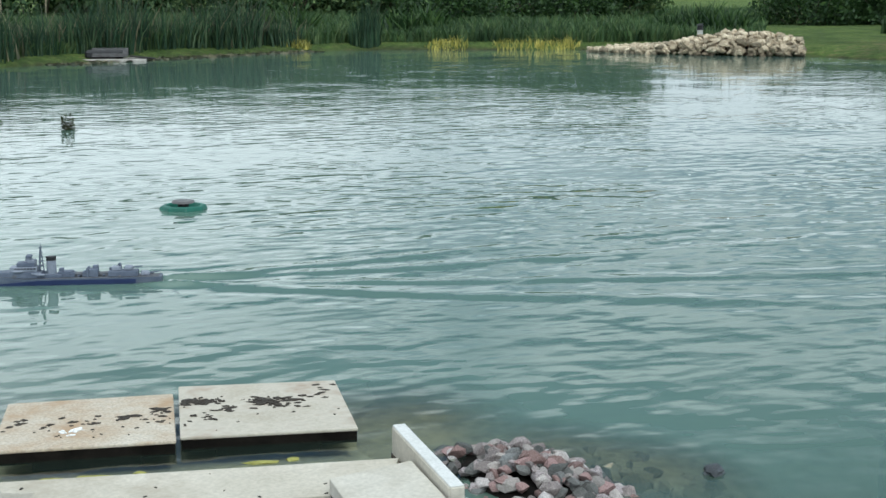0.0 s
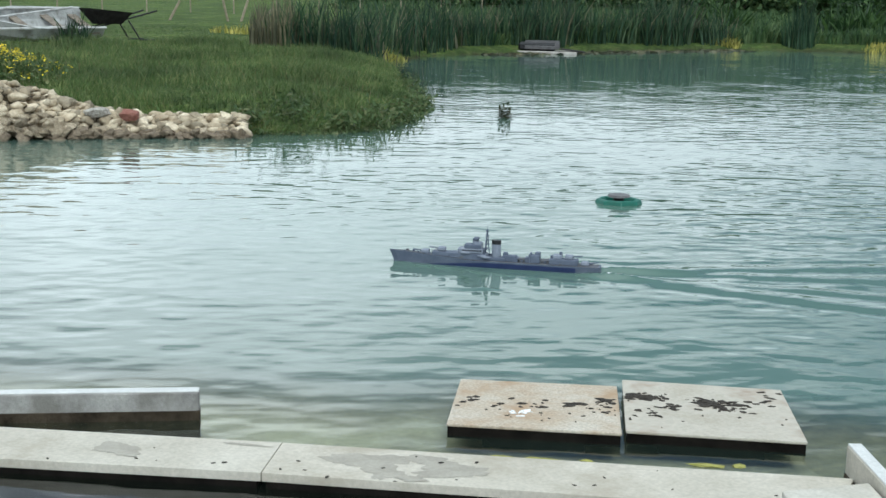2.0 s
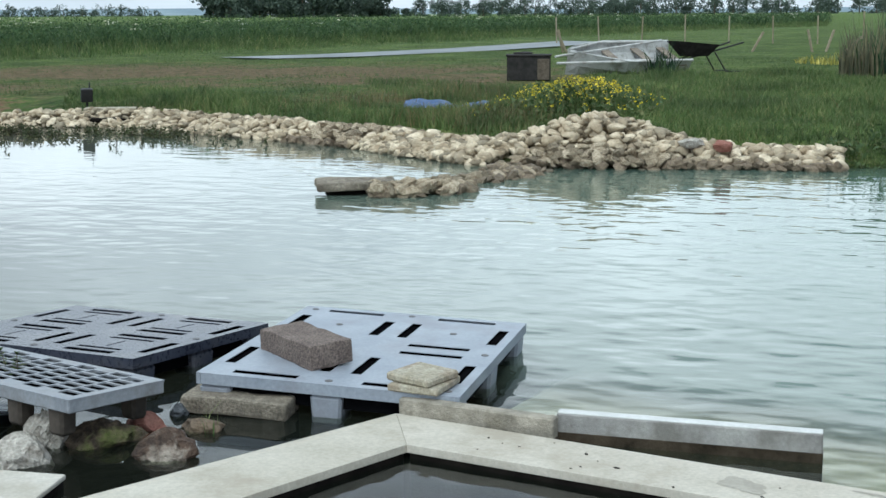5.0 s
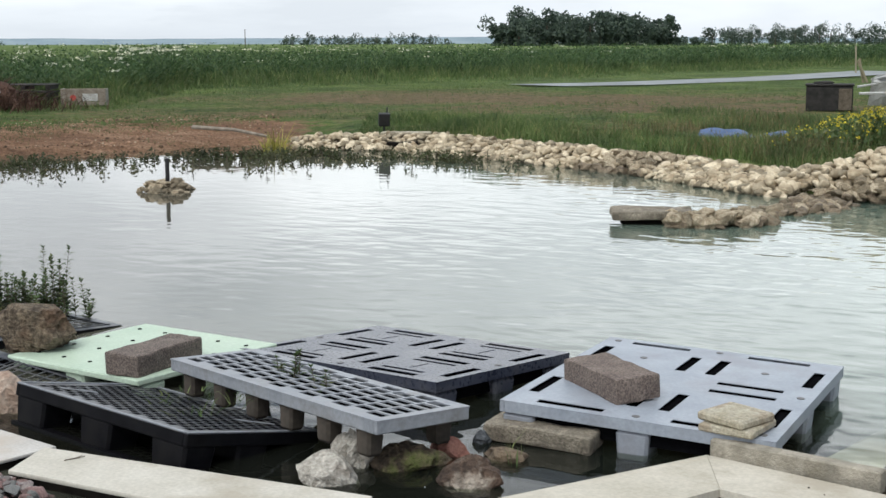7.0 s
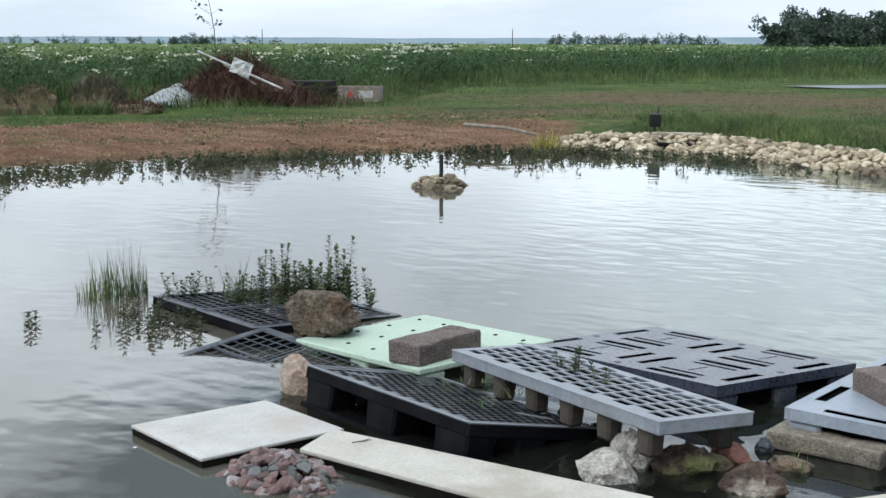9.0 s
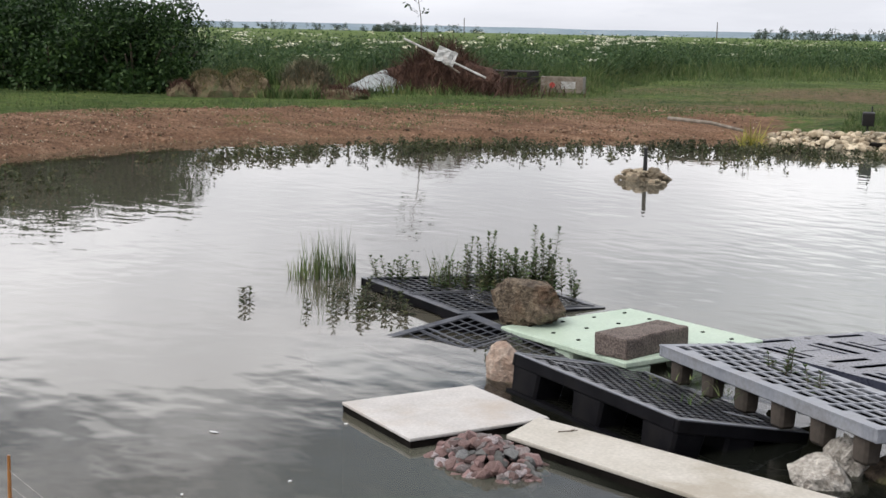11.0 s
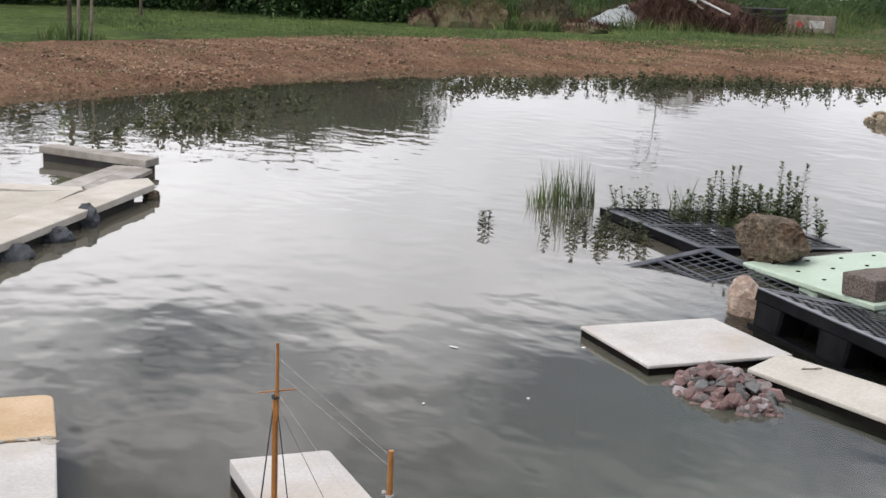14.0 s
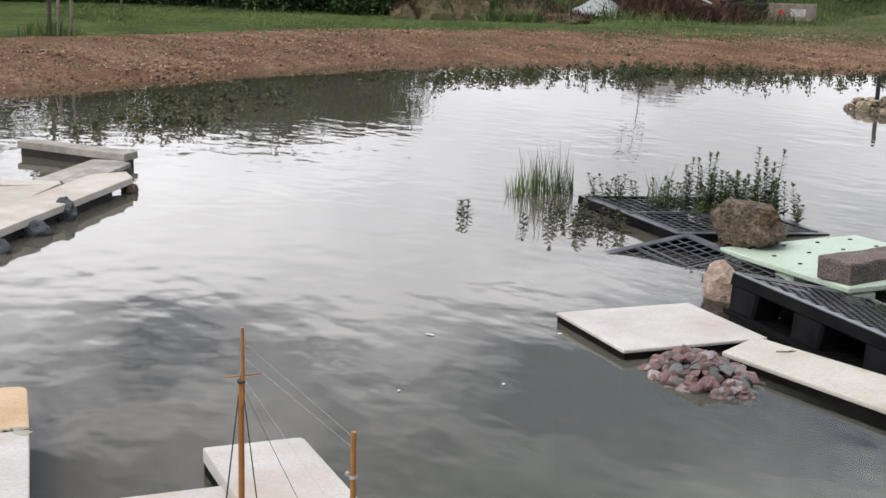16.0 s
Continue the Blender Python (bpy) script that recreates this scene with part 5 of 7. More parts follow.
def ring_slots(w, d, inset=0.065, ln=0.27, wd=0.046, double=False):
    """Slots in pinwheel rings, one ring in each quarter of the deck."""
    out = []
    for qx in (-1, 1):
        for qy in (-1, 1):
            cx, cy = qx * w / 4, qy * d / 4
            hw, hd = w / 4 - inset, d / 4 - inset
            lx, ly = min(ln, hw * 1.35) / 2, min(ln, hd * 1.35) / 2
            for s in (-1, 1):
                out.append((cx - lx, cy + s * hd - wd / 2, cx + lx, cy + s * hd + wd / 2))
                out.append((cx + s * hw - wd / 2, cy - ly, cx + s * hw + wd / 2, cy + ly))
                if double:
                    out.append((cx + s * (hw - wd * 1.45) - wd * 0.3, cy - ly * 0.9, cx + s * (hw - wd * 1.45) + wd * 0.3, cy + ly * 0.9))
            if double:
                out.append((cx - lx * 0.55, cy - 0.006, cx + lx * 0.55, cy + 0.006))
    return out


def slotted_pallet(label, m, w, d, material, high=0.15, double=False):
    root = thing("plastic_pallet", label, "pallet", m, group="floating pallets")
    part("deck", plate(w, d, 0.003, ring_slots(w, d, double=double)), material, root)
    part("rim", join(join(join(box(w, 0.018, 0.045, pose(0, d / 2 - 0.0095, -0.0455)), box(w, 0.018, 0.045, pose(0, -d / 2 + 0.0095, -0.0455))),
                          box(0.018, d - 0.04, 0.045, pose(w / 2 - 0.0095, 0, -0.0455))), box(0.018, d - 0.04, 0.045, pose(-w / 2 + 0.0095, 0, -0.0455))), material, root)
    feet(root, w, d, high - 0.05, material, fw=0.15, fd=0.13, top=-0.05)
    # Added black box and sheet paint the shade below the slotted deck.
    part("core", box(w - 0.08, d - 0.08, 0.05, pose(0, 0, -0.105)), "hole", root, "black box for the shade between deck and skids")
    part("underframe", box(w - 0.045, d - 0.045, 0.016, pose(0, 0, -0.032)), "hole", root, "black sheet for the shade seen through the deck")
    spots = ((0, d / 2 - 0.05), (0, -d / 2 + 0.05), (w / 2 - 0.05, 0), (-w / 2 + 0.05, 0), (w / 4, d / 4), (-w / 4, d / 4), (w / 4, -d / 4), (-w / 4, -d / 4), (w / 2 - 0.06, d / 2 - 0.06), (-w / 2 + 0.06, -d / 2 + 0.06))
    for x, y in spots if not double else spots[:4]:
        part("grip_dimple", tube(0.016, 0.016, 0.002, None, 10), "cap_grey", root, "small grey dimple", pose(x, y, 0.0005))
    return root


slotted_pallet("pale blue-grey slotted plastic pallet afloat by the kerb", pose(0.897, 5.621, 0.138, 1.6, -0.1, 63.8), 1.26, 1.07, "plastic_pale", 0.17)
slotted_pallet("dark navy slotted plastic pallet tilting into the water", pose(-0.275, 6.390, 0.095, -1.6, 2.5, 50.0), 0.95, 1.22, "plastic_navy", 0.15, True)


def lattice(w, d, px, py, bar, rim, stagger=False):
    out = []
    nx, ny = int((w - 2 * rim) / px), int((d - 2 * rim) / py)
    ox, oy = -nx * px / 2, -ny * py / 2
    for i in range(nx):
        for j in range(ny):
            sh = px * 0.5 if (stagger and j % 2) else 0
            x0 = ox + i * px + sh
            if x0 + px - bar > w / 2 - rim * 0.6:
                continue
            out.append((x0 + bar / 2, oy + j * py + bar / 2, x0 + px - bar / 2, oy + (j + 1) * py - bar / 2))
    return out


def grid_pallet(label, m, w, d, material, px, py, bar, high, stagger=False, foot="", cross=False, bottom=False, th=0.010):
    root = thing("plastic_pallet", label, "pallet", m, group="floating pallets")
    # Black pallets get the paler copy on deck tops only, as painted sky sheen.
    part("deck", plate(w, d, th, lattice(w, d, px, py, bar, 0.035, stagger)), "plastic_worn_sheen" if material == "plastic_black" else material, root)
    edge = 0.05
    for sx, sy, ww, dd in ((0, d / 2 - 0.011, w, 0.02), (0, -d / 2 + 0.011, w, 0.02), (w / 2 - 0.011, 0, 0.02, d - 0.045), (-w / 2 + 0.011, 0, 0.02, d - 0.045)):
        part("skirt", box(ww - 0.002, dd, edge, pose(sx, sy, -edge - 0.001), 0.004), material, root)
    # Black sheet painted in for the shade under the open grid.
    part("underframe", box(w - 0.05, d - 0.05, 0.008, pose(0, 0, -0.045)), "hole", root, "black sheet for the shade seen through the deck")
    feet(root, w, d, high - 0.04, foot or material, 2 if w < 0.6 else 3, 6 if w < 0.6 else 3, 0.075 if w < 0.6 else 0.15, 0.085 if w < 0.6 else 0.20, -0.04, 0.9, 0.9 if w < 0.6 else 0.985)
    if cross:
        for q in (-1, 1):
            part("brace_rib", box(0.012, 0.15, 0.004, pose(0.16 * q, -0.36 * q, 0.0005, 0, 0, 45), 0.001), "plastic_grey", root, "short scuffed strap")
        for q in (-1, 1):
            part("frame_rib", box(w - 0.01, 0.012, 0.005, pose(0, q * (d / 2 - 0.007), -0.0005), 0.002), "plastic_grey", root, "pale strip along the deck edge")
            part("frame_rib", box(0.012, d - 0.03, 0.005, pose(q * (w / 2 - 0.007), 0, -0.0005), 0.002), "plastic_grey", root, "pale strip along the deck edge")
    # Raised ribs carry the same painted sheen.
    if material == "plastic_black" and not bottom:
        for q in (-0.02, 0.02):
            part("frame_rib", box(0.012, d - 0.05, 0.006, pose(q, 0, -0.002), 0.002), "plastic_worn_sheen", root, "frame rib, scuffed and paled with painted sky sheen")
            part("frame_rib", box(w - 0.05, 0.012, 0.006, pose(0, q, -0.001), 0.002), "plastic_worn_sheen", root, "frame rib, scuffed and paled with painted sky sheen")
        for q in (-1, 1):
            part("frame_rib", box(0.010, d - 0.08, 0.006, pose(q * (w / 2 - 0.055), 0, -0.002), 0.002), "plastic_worn_sheen", root, "frame rib, scuffed and paled with painted sky sheen")
            part("frame_rib", box(w - 0.08, 0.010, 0.006, pose(0, q * (d / 2 - 0.055), -0.001), 0.002), "plastic_worn_sheen", root, "frame rib, scuffed and paled with painted sky sheen")
    if bottom:
        part("skid_frame", plate(w, d, 0.018, lattice(w, d, 0.05, 0.05, 0.014, 0.05)), material, root, "lattice skid frame at the waterline", pose(0, 0, -high + 0.018))
    return root


grid_pallet("grey open-grid plastic pallet propped on brown feet", pose(-0.613, 5.404, 0.200, -1.3, 2.8, 40.8), 0.43, 1.44, "plastic_grey", 0.056, 0.105, 0.012, 0.15, True, "foot_brown", th=0.006)
grid_pallet("black lattice plastic pallet half sunk and tilted", pose(-1.188, 5.416, 0.091, 0.3, 11.7, 49.5), 0.66, 1.10, "plastic_black", 0.046, 0.052, 0.0055, 0.17, True, "", True, True, 0.003)
grid_pallet("black lattice plastic pallet overgrown with plants", pose(-2.588, 7.398, 0.034, 0.3, 3.0, 50.4), 0.96, 1.12, "plastic_black", 0.062, 0.062, 0.0065, 0.10, False, "", False, False, 0.004)
grid_pallet("black lattice plastic pallet awash at the surface", pose(-2.24, 6.18, -0.002, 3.5, -7.0, 54.9), 0.66, 0.86, "plastic_black", 0.062, 0.062, 0.0065, 0.10, False, "", False, False, 0.004)


tagged(finish("sunken_board", box(0.78, 0.72, 0.03, pose(-2.50, 5.93, -0.085, 0, 0, 34), 0.006), "plastic_grey"), "grey plastic board lying just under the water", "board")


def mint_board():
    m = pose(-1.529, 6.497, 0.078, -1.8, -1.3, 51.2)
    root = thing("plastic_pallet", "pale mint green plastic pallet with round holes", "pallet", m, group="floating pallets")
    part("deck", box(0.83, 0.99, 0.03, pose(0, 0, -0.03), 0.006), "plastic_mint", root)
    feet(root, 0.8, 0.99, 0.10, "plastic_mint")
    for i in range(4):
        for j in range(5):
            # Black discs lie on the deck; the shade in the holes is only colour.
            part("drain_hole", tube(0.011, 0.011, 0.003, None, 10), "hole", root, "flat black disc for the shade in a drain hole", pose((i - 1.5) * 0.2, (j - 2) * 0.2, 0.0005))


mint_board()


def rough_box(w, d, h, worn, seed, m=None):
    """A cast block with chipped edges and uneven faces."""
    bm = box(w, d, h, None, worn, None, 2)
    bmesh.ops.subdivide_edges(bm, edges=[e for e in bm.edges if e.calc_length() > 0.1], cuts=5, use_grid_fill=True)
    for v in bm.verts:
        v.co += Vector((noise.noise(v.co * 9 + Vector((seed, 0, 0))), noise.noise(v.co * 9 + Vector((0, seed, 0))), noise.noise(v.co * 9 + Vector((0, 0, seed))))) * worn * 0.55
        v.co += Vector((noise.noise(v.co * 31 + Vector((seed, 3, 0))), noise.noise(v.co * 31 + Vector((3, seed, 0))), noise.noise(v.co * 31 + Vector((0, 3, seed))))) * worn * 0.3
    if m is not None:
        bm.transform(m)
    return bm


def block(name, label, m, w, d, h, material, worn=0.012, seed=1):
    return tagged(finish(name, rough_box(w, d, h, worn, seed), material, None, "", m), label, "concrete block", "weights on the pallets")


block("concrete_block", "brown rough concrete block lying on the pale pallet", pose(0.592, 5.48, 0.142, 2, 0, -66.0), 0.42, 0.20, 0.10, "block", seed=2)
block("concrete_block", "brown rough concrete block on the mint pallet", pose(-1.388, 6.14, 0.082, 0, 0, 62.7), 0.45, 0.19, 0.102, "block", seed=5)
sunk_block = thing("concrete_block", "long weathered concrete block lying in shallow water", "concrete block", pose(0.305, 5.225, 0, 1.5, 1, -27), group="weights on the pallets")
part("block_body", rough_box(0.44, 0.165, 0.068, 0.012, 8, pose(0, 0, 0.004)), "block_wet", sunk_block)
part("wet_foot", rough_box(0.43, 0.158, 0.12, 0.010, 9, pose(0, 0, -0.115)), "slab_dark", sunk_block, "near-black foot under the waterline")


def capstones():
    root = thing("stacked_tiles", "two broken yellowish stone tiles stacked askew", "stone tiles", pose(0.993, 4.974, 0.128, 0, 0, 46))
    part("tile", box(0.22, 0.21, 0.028, pose(0, 0, 0, 0, 0, 9), 0.005), "capstone", root)
    part("tile", box(0.205, 0.20, 0.032, pose(0.004, 0.01, 0.029, 1.5, 0, -4), 0.008), "capstone", root)


capstones()


def single_rock(name, label, x, y, z, sx, sy, sz, material, seed, yaw=0, facet=4, rough=0.35, category="stone", group="stones by the pallets", sub=3):
    ob = finish(name, rock(seed, sx, sy, sz, sub, rough, facet, 2.0), material, None, "", pose(x, y, z, 0, 0, yaw), smooth=False)
    return tagged(ob, label, category, group)


single_rock("stone", "knobbly white stone with dark veins", -0.475, 4.775, 0.018, 0.235, 0.17, 0.15, "quartz", 3, 10, 5)
single_rock("stone", "jagged white flint stone", -0.405, 4.965, 0.035, 0.20, 0.15, 0.185, "quartz", 9, 40, 6, 0.75)
single_rock("stone", "brown stone with green moss on top", -0.22, 4.94, 0.018, 0.27, 0.16, 0.145, "mossy", 14, 5, 5, 0.4)
single_rock("stone", "small brick-red stone in shallow water", -0.06, 5.09, 0.015, 0.155, 0.12, 0.11, "redstone", 17, 0, 6, 0.3)
single_rock("stone", "banded brown stone standing in shallow water", 0.02, 4.735, 0.012, 0.225, 0.14, 0.16, "bandstone", 21, -18, 6, 0.4)
single_rock("stone", "low reddish brown stone by the block", 0.152, 5.03, 0.004, 0.165, 0.10, 0.085, "tanstone", 24, -35, 5)
single_rock("stone", "small dark stone in shallow water", 0.068, 5.235, 0.008, 0.075, 0.065, 0.07, "slate", 26, 0, 4)
single_rock("boulder", "rounded pitted brown boulder on the pallet edge", -2.06, 6.62, 0.165, 0.40, 0.33, 0.285, "boulder", 33, 20, 8, 0.30, "boulder", "stones by the pallets", 4)
single_rock("stone", "pale upright round stone beside the black pallet", -1.90, 5.70, 0.055, 0.19, 0.16, 0.23, "pinkstone", 35, 0, 4, 0.2)
clump("grass_tuft", "thin wisps of water grass by the stones", 0.18, 4.99, 0.04, 14, 0.13, 0.006, "grass", 111, "grass", 0.9, z=-0.01)
clump("grass_tuft", "dry grass wisps caught on the black pallet", -1.05, 5.35, 0.22, 60, 0.045, 0.005, "grass", 112, "grass", 3.0, z=0.12)


# ---- cobble heaps at the slabs ----
def cobble_heap(name, label, cx, cy, rx, ry, yaw, top, count, size, mats, seed, low=-0.05, core="slab_dark"):
    root = thing(name, label, "stone heap")
    rng = random.Random(seed)
    meshes = [mesh_of("cobble", rock(seed + k, 1.25, 1.0, 0.8, 2, 0.30, 11, 1.8), mats[k % len(mats)]) for k in range(12)]
    c, s = math.cos(radians(yaw)), math.sin(radians(yaw))
    for k in range(count):
        a, r = rng.uniform(0, 6.283), rng.uniform(0, 1) ** 0.6
        lx, ly = rx * r * math.cos(a), ry * r * math.sin(a)
        z = low + (top - low) * (1 - r ** 1.6) * rng.uniform(0.75, 1.0)
        q = size * rng.uniform(0.65, 1.3)
        ob = new("cobble", meshes[rng.randrange(12)])
        ob.parent = root
        ob.matrix_basis = Matrix.LocRotScale((cx + lx * c - ly * s, cy + lx * s + ly * c, z), Euler((rng.uniform(-0.6, 0.6), rng.uniform(-0.6, 0.6), rng.uniform(0, 6.28))), (q, q, q))
    # The default core is near-black: shade between the cobbles put into colour.
    bed = rock(seed + 50, rx * 1.75, ry * 1.75, (top - low) * 1.5, 3, 0.15)
    part("heap_core", bed, core, root, "core lump behind the gaps between the stones", pose(cx, cy, low - 0.02, 0, 0, yaw))
    return root


cobble_heap("cobble_heap", "heap of purple-grey angular cobbles beside the kerb", 3.86, 2.02, 0.52, 0.26, 76, 0.105, 300, 0.066, ("cobble", "cobble_pale", "cobble", "cobble_red", "cobble_slate"), 200)
tagged(finish("gravel_shoal", rock(88, 2.6, 2.3, 0.22, 3, 0.1), "cobble_sunk", None, "", pose(4.62, 2.35, -0.155, 0, 0, 20)), "brown gravel shoal under the shallow water", "gravel", kind="structure")
cobble_heap("sunken_cobbles", "brown cobbles spread under the shallow water", 4.17, 1.95, 0.66, 0.36, 84, -0.04, 260, 0.09, ("cobble_sunk",), 230, -0.12, "cobble_sunk")
cobble_heap("cobble_heap", "small heap of purple-grey cobbles against the white slab", -1.61, 4.54, 0.26, 0.18, -35, 0.085, 210, 0.055, ("cobble_wet", "cobble", "cobble_slate", "cobble_wet"), 260, -0.02)
single_rock("stone", "dark wet stone just breaking the water", 4.31, 1.61, 0.0, 0.10, 0.07, 0.05, "slate", 70, 0, 3)


# ---- boards and dock on the western side ----
def board(label, points, z1, thick, material, category="board", legs=True, inset=0.8):
    root = thing("board", label, category, group="boards of the landing")
    part("plank", prism(points, z1 - thick, z1, 0.006), material, root)
    if legs:
        c = np.mean(points, axis=0)
        # Carries the plank; its dark colour also paints the shade beneath it.
        part("support", prism([tuple(c + (np.array(p) - c) * inset) for p in points], -0.9, z1 - thick + 0.002), "dark_wood", root, "support in the water, dark for the shade under the board")
    return root


board("pale weathered board ending over the water", [(-5.900, 6.045), (-5.815, 6.275), (-5.640, 6.135), (-4.96, 4.20), (-5.20, 4.12)], 0.09, 0.04, "timber_pale", inset=0.72)
board("grey weathered plank lying behind another", [(-6.172, 5.86), (-6.470, 6.680), (-6.352, 6.722), (-6.020, 5.930)], 0.055, 0.03, "timber")
board("grey weathered plank lying behind another", [(-6.005, 5.925), (-6.340, 6.722), (-6.150, 6.690), (-5.760, 5.76)], 0.060, 0.03, "timber")
board("pale narrow plank beside an opening", [(-6.96, 5.38), (-5.97, 5.875), (-5.88, 5.80), (-6.06, 5.62), (-6.92, 5.235)], 0.068, 0.035, "timber_pale")
board("pale wide board of the landing", [(-6.045, 5.545), (-5.885, 5.79), (-5.36, 4.62), (-5.62, 4.36), (-6.45, 5.12), (-6.32, 5.36)], 0.072, 0.035, "timber_pale")
board("squared pale beam at the landing's edge", [(-7.225, 6.750), (-7.207, 6.900), (-6.283, 6.905), (-6.246, 6.734)], 0.10, 0.05, "timber", "beam", inset=0.93)
single_rock("stone", "slate grey stone against the board", -5.37, 5.30, 0.035, 0.15, 0.12, 0.16, "slate", 81, 0, 4, 0.3, group="stones at the landing")
single_rock("stone", "slate grey stone in the water", -5.215, 4.93, 0.01, 0.21, 0.15, 0.12, "slate", 84, 30, 4, 0.3, group="stones at the landing")
single_rock("stone", "slate grey stone wedged under the board", -5.09, 4.50, 0.01, 0.22, 0.16, 0.14, "slate", 86, 30, 4, 0.3, group="stones at the landing")
single_rock("stone", "small dark stone at the board's end", -5.665, 6.13, 0.02, 0.12, 0.10, 0.085, "tanstone", 88, 0, 4, 0.3, group="stones at the landing")
def rounded(points, k, r, n=5):
    """A plan outline with its corner k rounded off."""
    a, c, b = (Vector((*points[i % len(points)], 0)) for i in (k - 1, k, k + 1))
    pa, pb = c + (a - c).normalized() * r, c + (b - c).normalized() * r
    arc = []
    for i in range(n + 1):
        t = i / n
        q = pa * (1 - t) ** 2 + c * 2 * t * (1 - t) + pb * t ** 2
        arc.append((q.x, q.y))
    return points[:k] + arc + points[k + 1:]


sandy = slab("dock_slab", "sandy brown dock slab with a rounded corner", rounded([(-3.52, 2.62), (-3.237, 2.964), (-2.957, 2.70), (-3.250, 2.345)], 1, 0.05), 0.10, 0.045, "sandstone", "slab")
pale = slab("dock_slab", "pale dock slab beside the sandy one", [(-2.945, 2.688), (-2.370, 2.127), (-2.712, 1.784), (-3.238, 2.334)], 0.098, 0.045, "slab_pale", "slab")
slab("dock_slab", "long white slab by the model yacht", rounded([(-2.493, 2.889), (-2.312, 3.112), (-1.712, 2.647), (-1.893, 2.422)], 1, 0.02), 0.075, 0.045, "slab_pale", "slab")
slab("dock_slab", "pale flat slab low at the water", [(-2.625, 2.365), (-2.315, 2.752), (-1.960, 2.470), (-2.275, 2.085)], 0.05, 0.03, "slab_pale", "slab")
_rng = random.Random(77)
for _k in range(26):
    _t = _rng.uniform(0, 1) ** 0.7
    _c = Vector((-3.244, 2.340, 0)).lerp(Vector((-2.951, 2.694, 0)), _t)
    _r = _rng.uniform(0.006, 0.02)
    part("joint_dirt", rock(_k + 910, _r * 2.2, _r * 1.1, 0.006, 1, 0.7), "damp", pale, "grey dirt along the joint",
         pose(_c.x + _rng.gauss(0, 0.006), _c.y + _rng.gauss(0, 0.006), 0.0995, 0, 0, 50 + _rng.gauss(0, 25)))
part("dirt_patch", rock(941, 0.055, 0.04, 0.004, 2, 0.6), "damp", pale, "grey dirt at the corner", pose(-2.945, 2.655, 0.0985))


def yacht():
    """A model sailing yacht moored at the slabs: hull, two spars and their stays."""
    root = thing("model_yacht", "model sailing yacht with two varnished bare masts", "model yacht")
    bm = bmesh.new()
    rows = []
    a, b = Vector((-1.95, 2.20, 0)), Vector((-1.22, 1.86, 0))
    along, side = (b - a).normalized(), Vector((-(b - a).y, (b - a).x, 0)).normalized()
    for k in range(9):
        t = k / 8
        w = 0.085 * math.sin(math.pi * min(max(t, 0.02), 0.98)) ** 0.6
        c = a.lerp(b, t)
        rows.append([bm.verts.new(c + side * s * w + Vector((0, 0, z))) for s, z in ((-1, 0.09), (-0.8, 0.0), (0, -0.07), (0.8, 0.0), (1, 0.09))])
    for p, q in zip(rows, rows[1:]):
        for i in range(4):
            bm.faces.new((p[i], p[i + 1], q[i + 1], q[i]))
        bm.faces.new((p[4], p[0], q[0], q[4]))
    bm.faces.new(rows[0])
    bm.faces.new(rows[-1][::-1])
    part("hull", bm, "varnish", root, "brown wooden hull")
    m1, m2 = (-1.762, 2.111), (-1.39, 1.938)
    part("mast", rod((*m1, 0.05), (*m1, 0.60), 0.0065, 0.006, 8), "varnish", root)
    part("topmast", rod((m1[0] + 0.004, m1[1], 0.56), (m1[0] + 0.004, m1[1], 0.716), 0.0045, 0.003, 8), "varnish", root)
    part("spreader", rod((m1[0] - 0.032, m1[1] - 0.012, 0.612), (m1[0] + 0.032, m1[1] + 0.024, 0.622), 0.0016, None, 6), "varnish", root)
    part("mizzen_mast", rod((*m2, 0.05), (*m2, 0.63), 0.0062, 0.005, 8), "varnish", root)
    for dx, dy in ((-0.05, -0.02), (-0.03, -0.045), (0.05, 0.02), (0.065, 0.0)):
        part("shroud", rod((m1[0], m1[1], 0.62), (m1[0] + dx * 1.2, m1[1] + dy * 1.2, 0.09), 0.0011, None, 4), "thread", root, "dark rigging thread")
    part("spreader", rod((m2[0] - 0.036, m2[1] - 0.022, 0.503), (m2[0] + 0.036, m2[1] + 0.024, 0.509), 0.0014, None, 6), "dark_wood", root, "thin dark crosstree")
    part("mast_band", tube(0.0075, 0.0075, 0.006, None, 10), "thread_pale", root, "white binding", pose(m2[0], m2[1], 0.545))
    part("block_sheave", rock(951, 0.012, 0.008, 0.012, 1, 0.3), "thread_pale", root, "small white pulley", pose(m2[0] - 0.009, m2[1] - 0.004, 0.553))
    for dx, dy in ((-0.02, -0.012), (0.02, 0.012)):
        part("shroud", rod((m2[0], m2[1], 0.545), (m2[0] + dx, m2[1] + dy, 0.10), 0.0009, None, 4), "thread_pale", root, "pale rigging thread")
    part("mast_band", tube(0.0085, 0.0085, 0.005, None, 10), "thread", root, "dark binding", pose(m1[0], m1[1], 0.604))
    part("stay", rod((m1[0], m1[1], 0.60), (m2[0] - 0.01, m2[1] - 0.05, 0.40), 0.0006, None, 4), "thread", root, "dark rigging thread")
    part("stay", rod((m1[0], m1[1], 0.69), (m2[0], m2[1], 0.62), 0.0003, None, 4), "thread_pale", root, "pale rigging thread")
    part("stay", rod((m1[0], m1[1], 0.66), (m2[0], m2[1], 0.60), 0.0003, None, 4), "thread_pale", root, "pale rigging thread")
    part("stay", rod((m1[0], m1[1], 0.62), (m2[0] + 0.02, m2[1], 0.42), 0.0003, None, 4), "thread_pale", root, "pale rigging thread")


yacht()


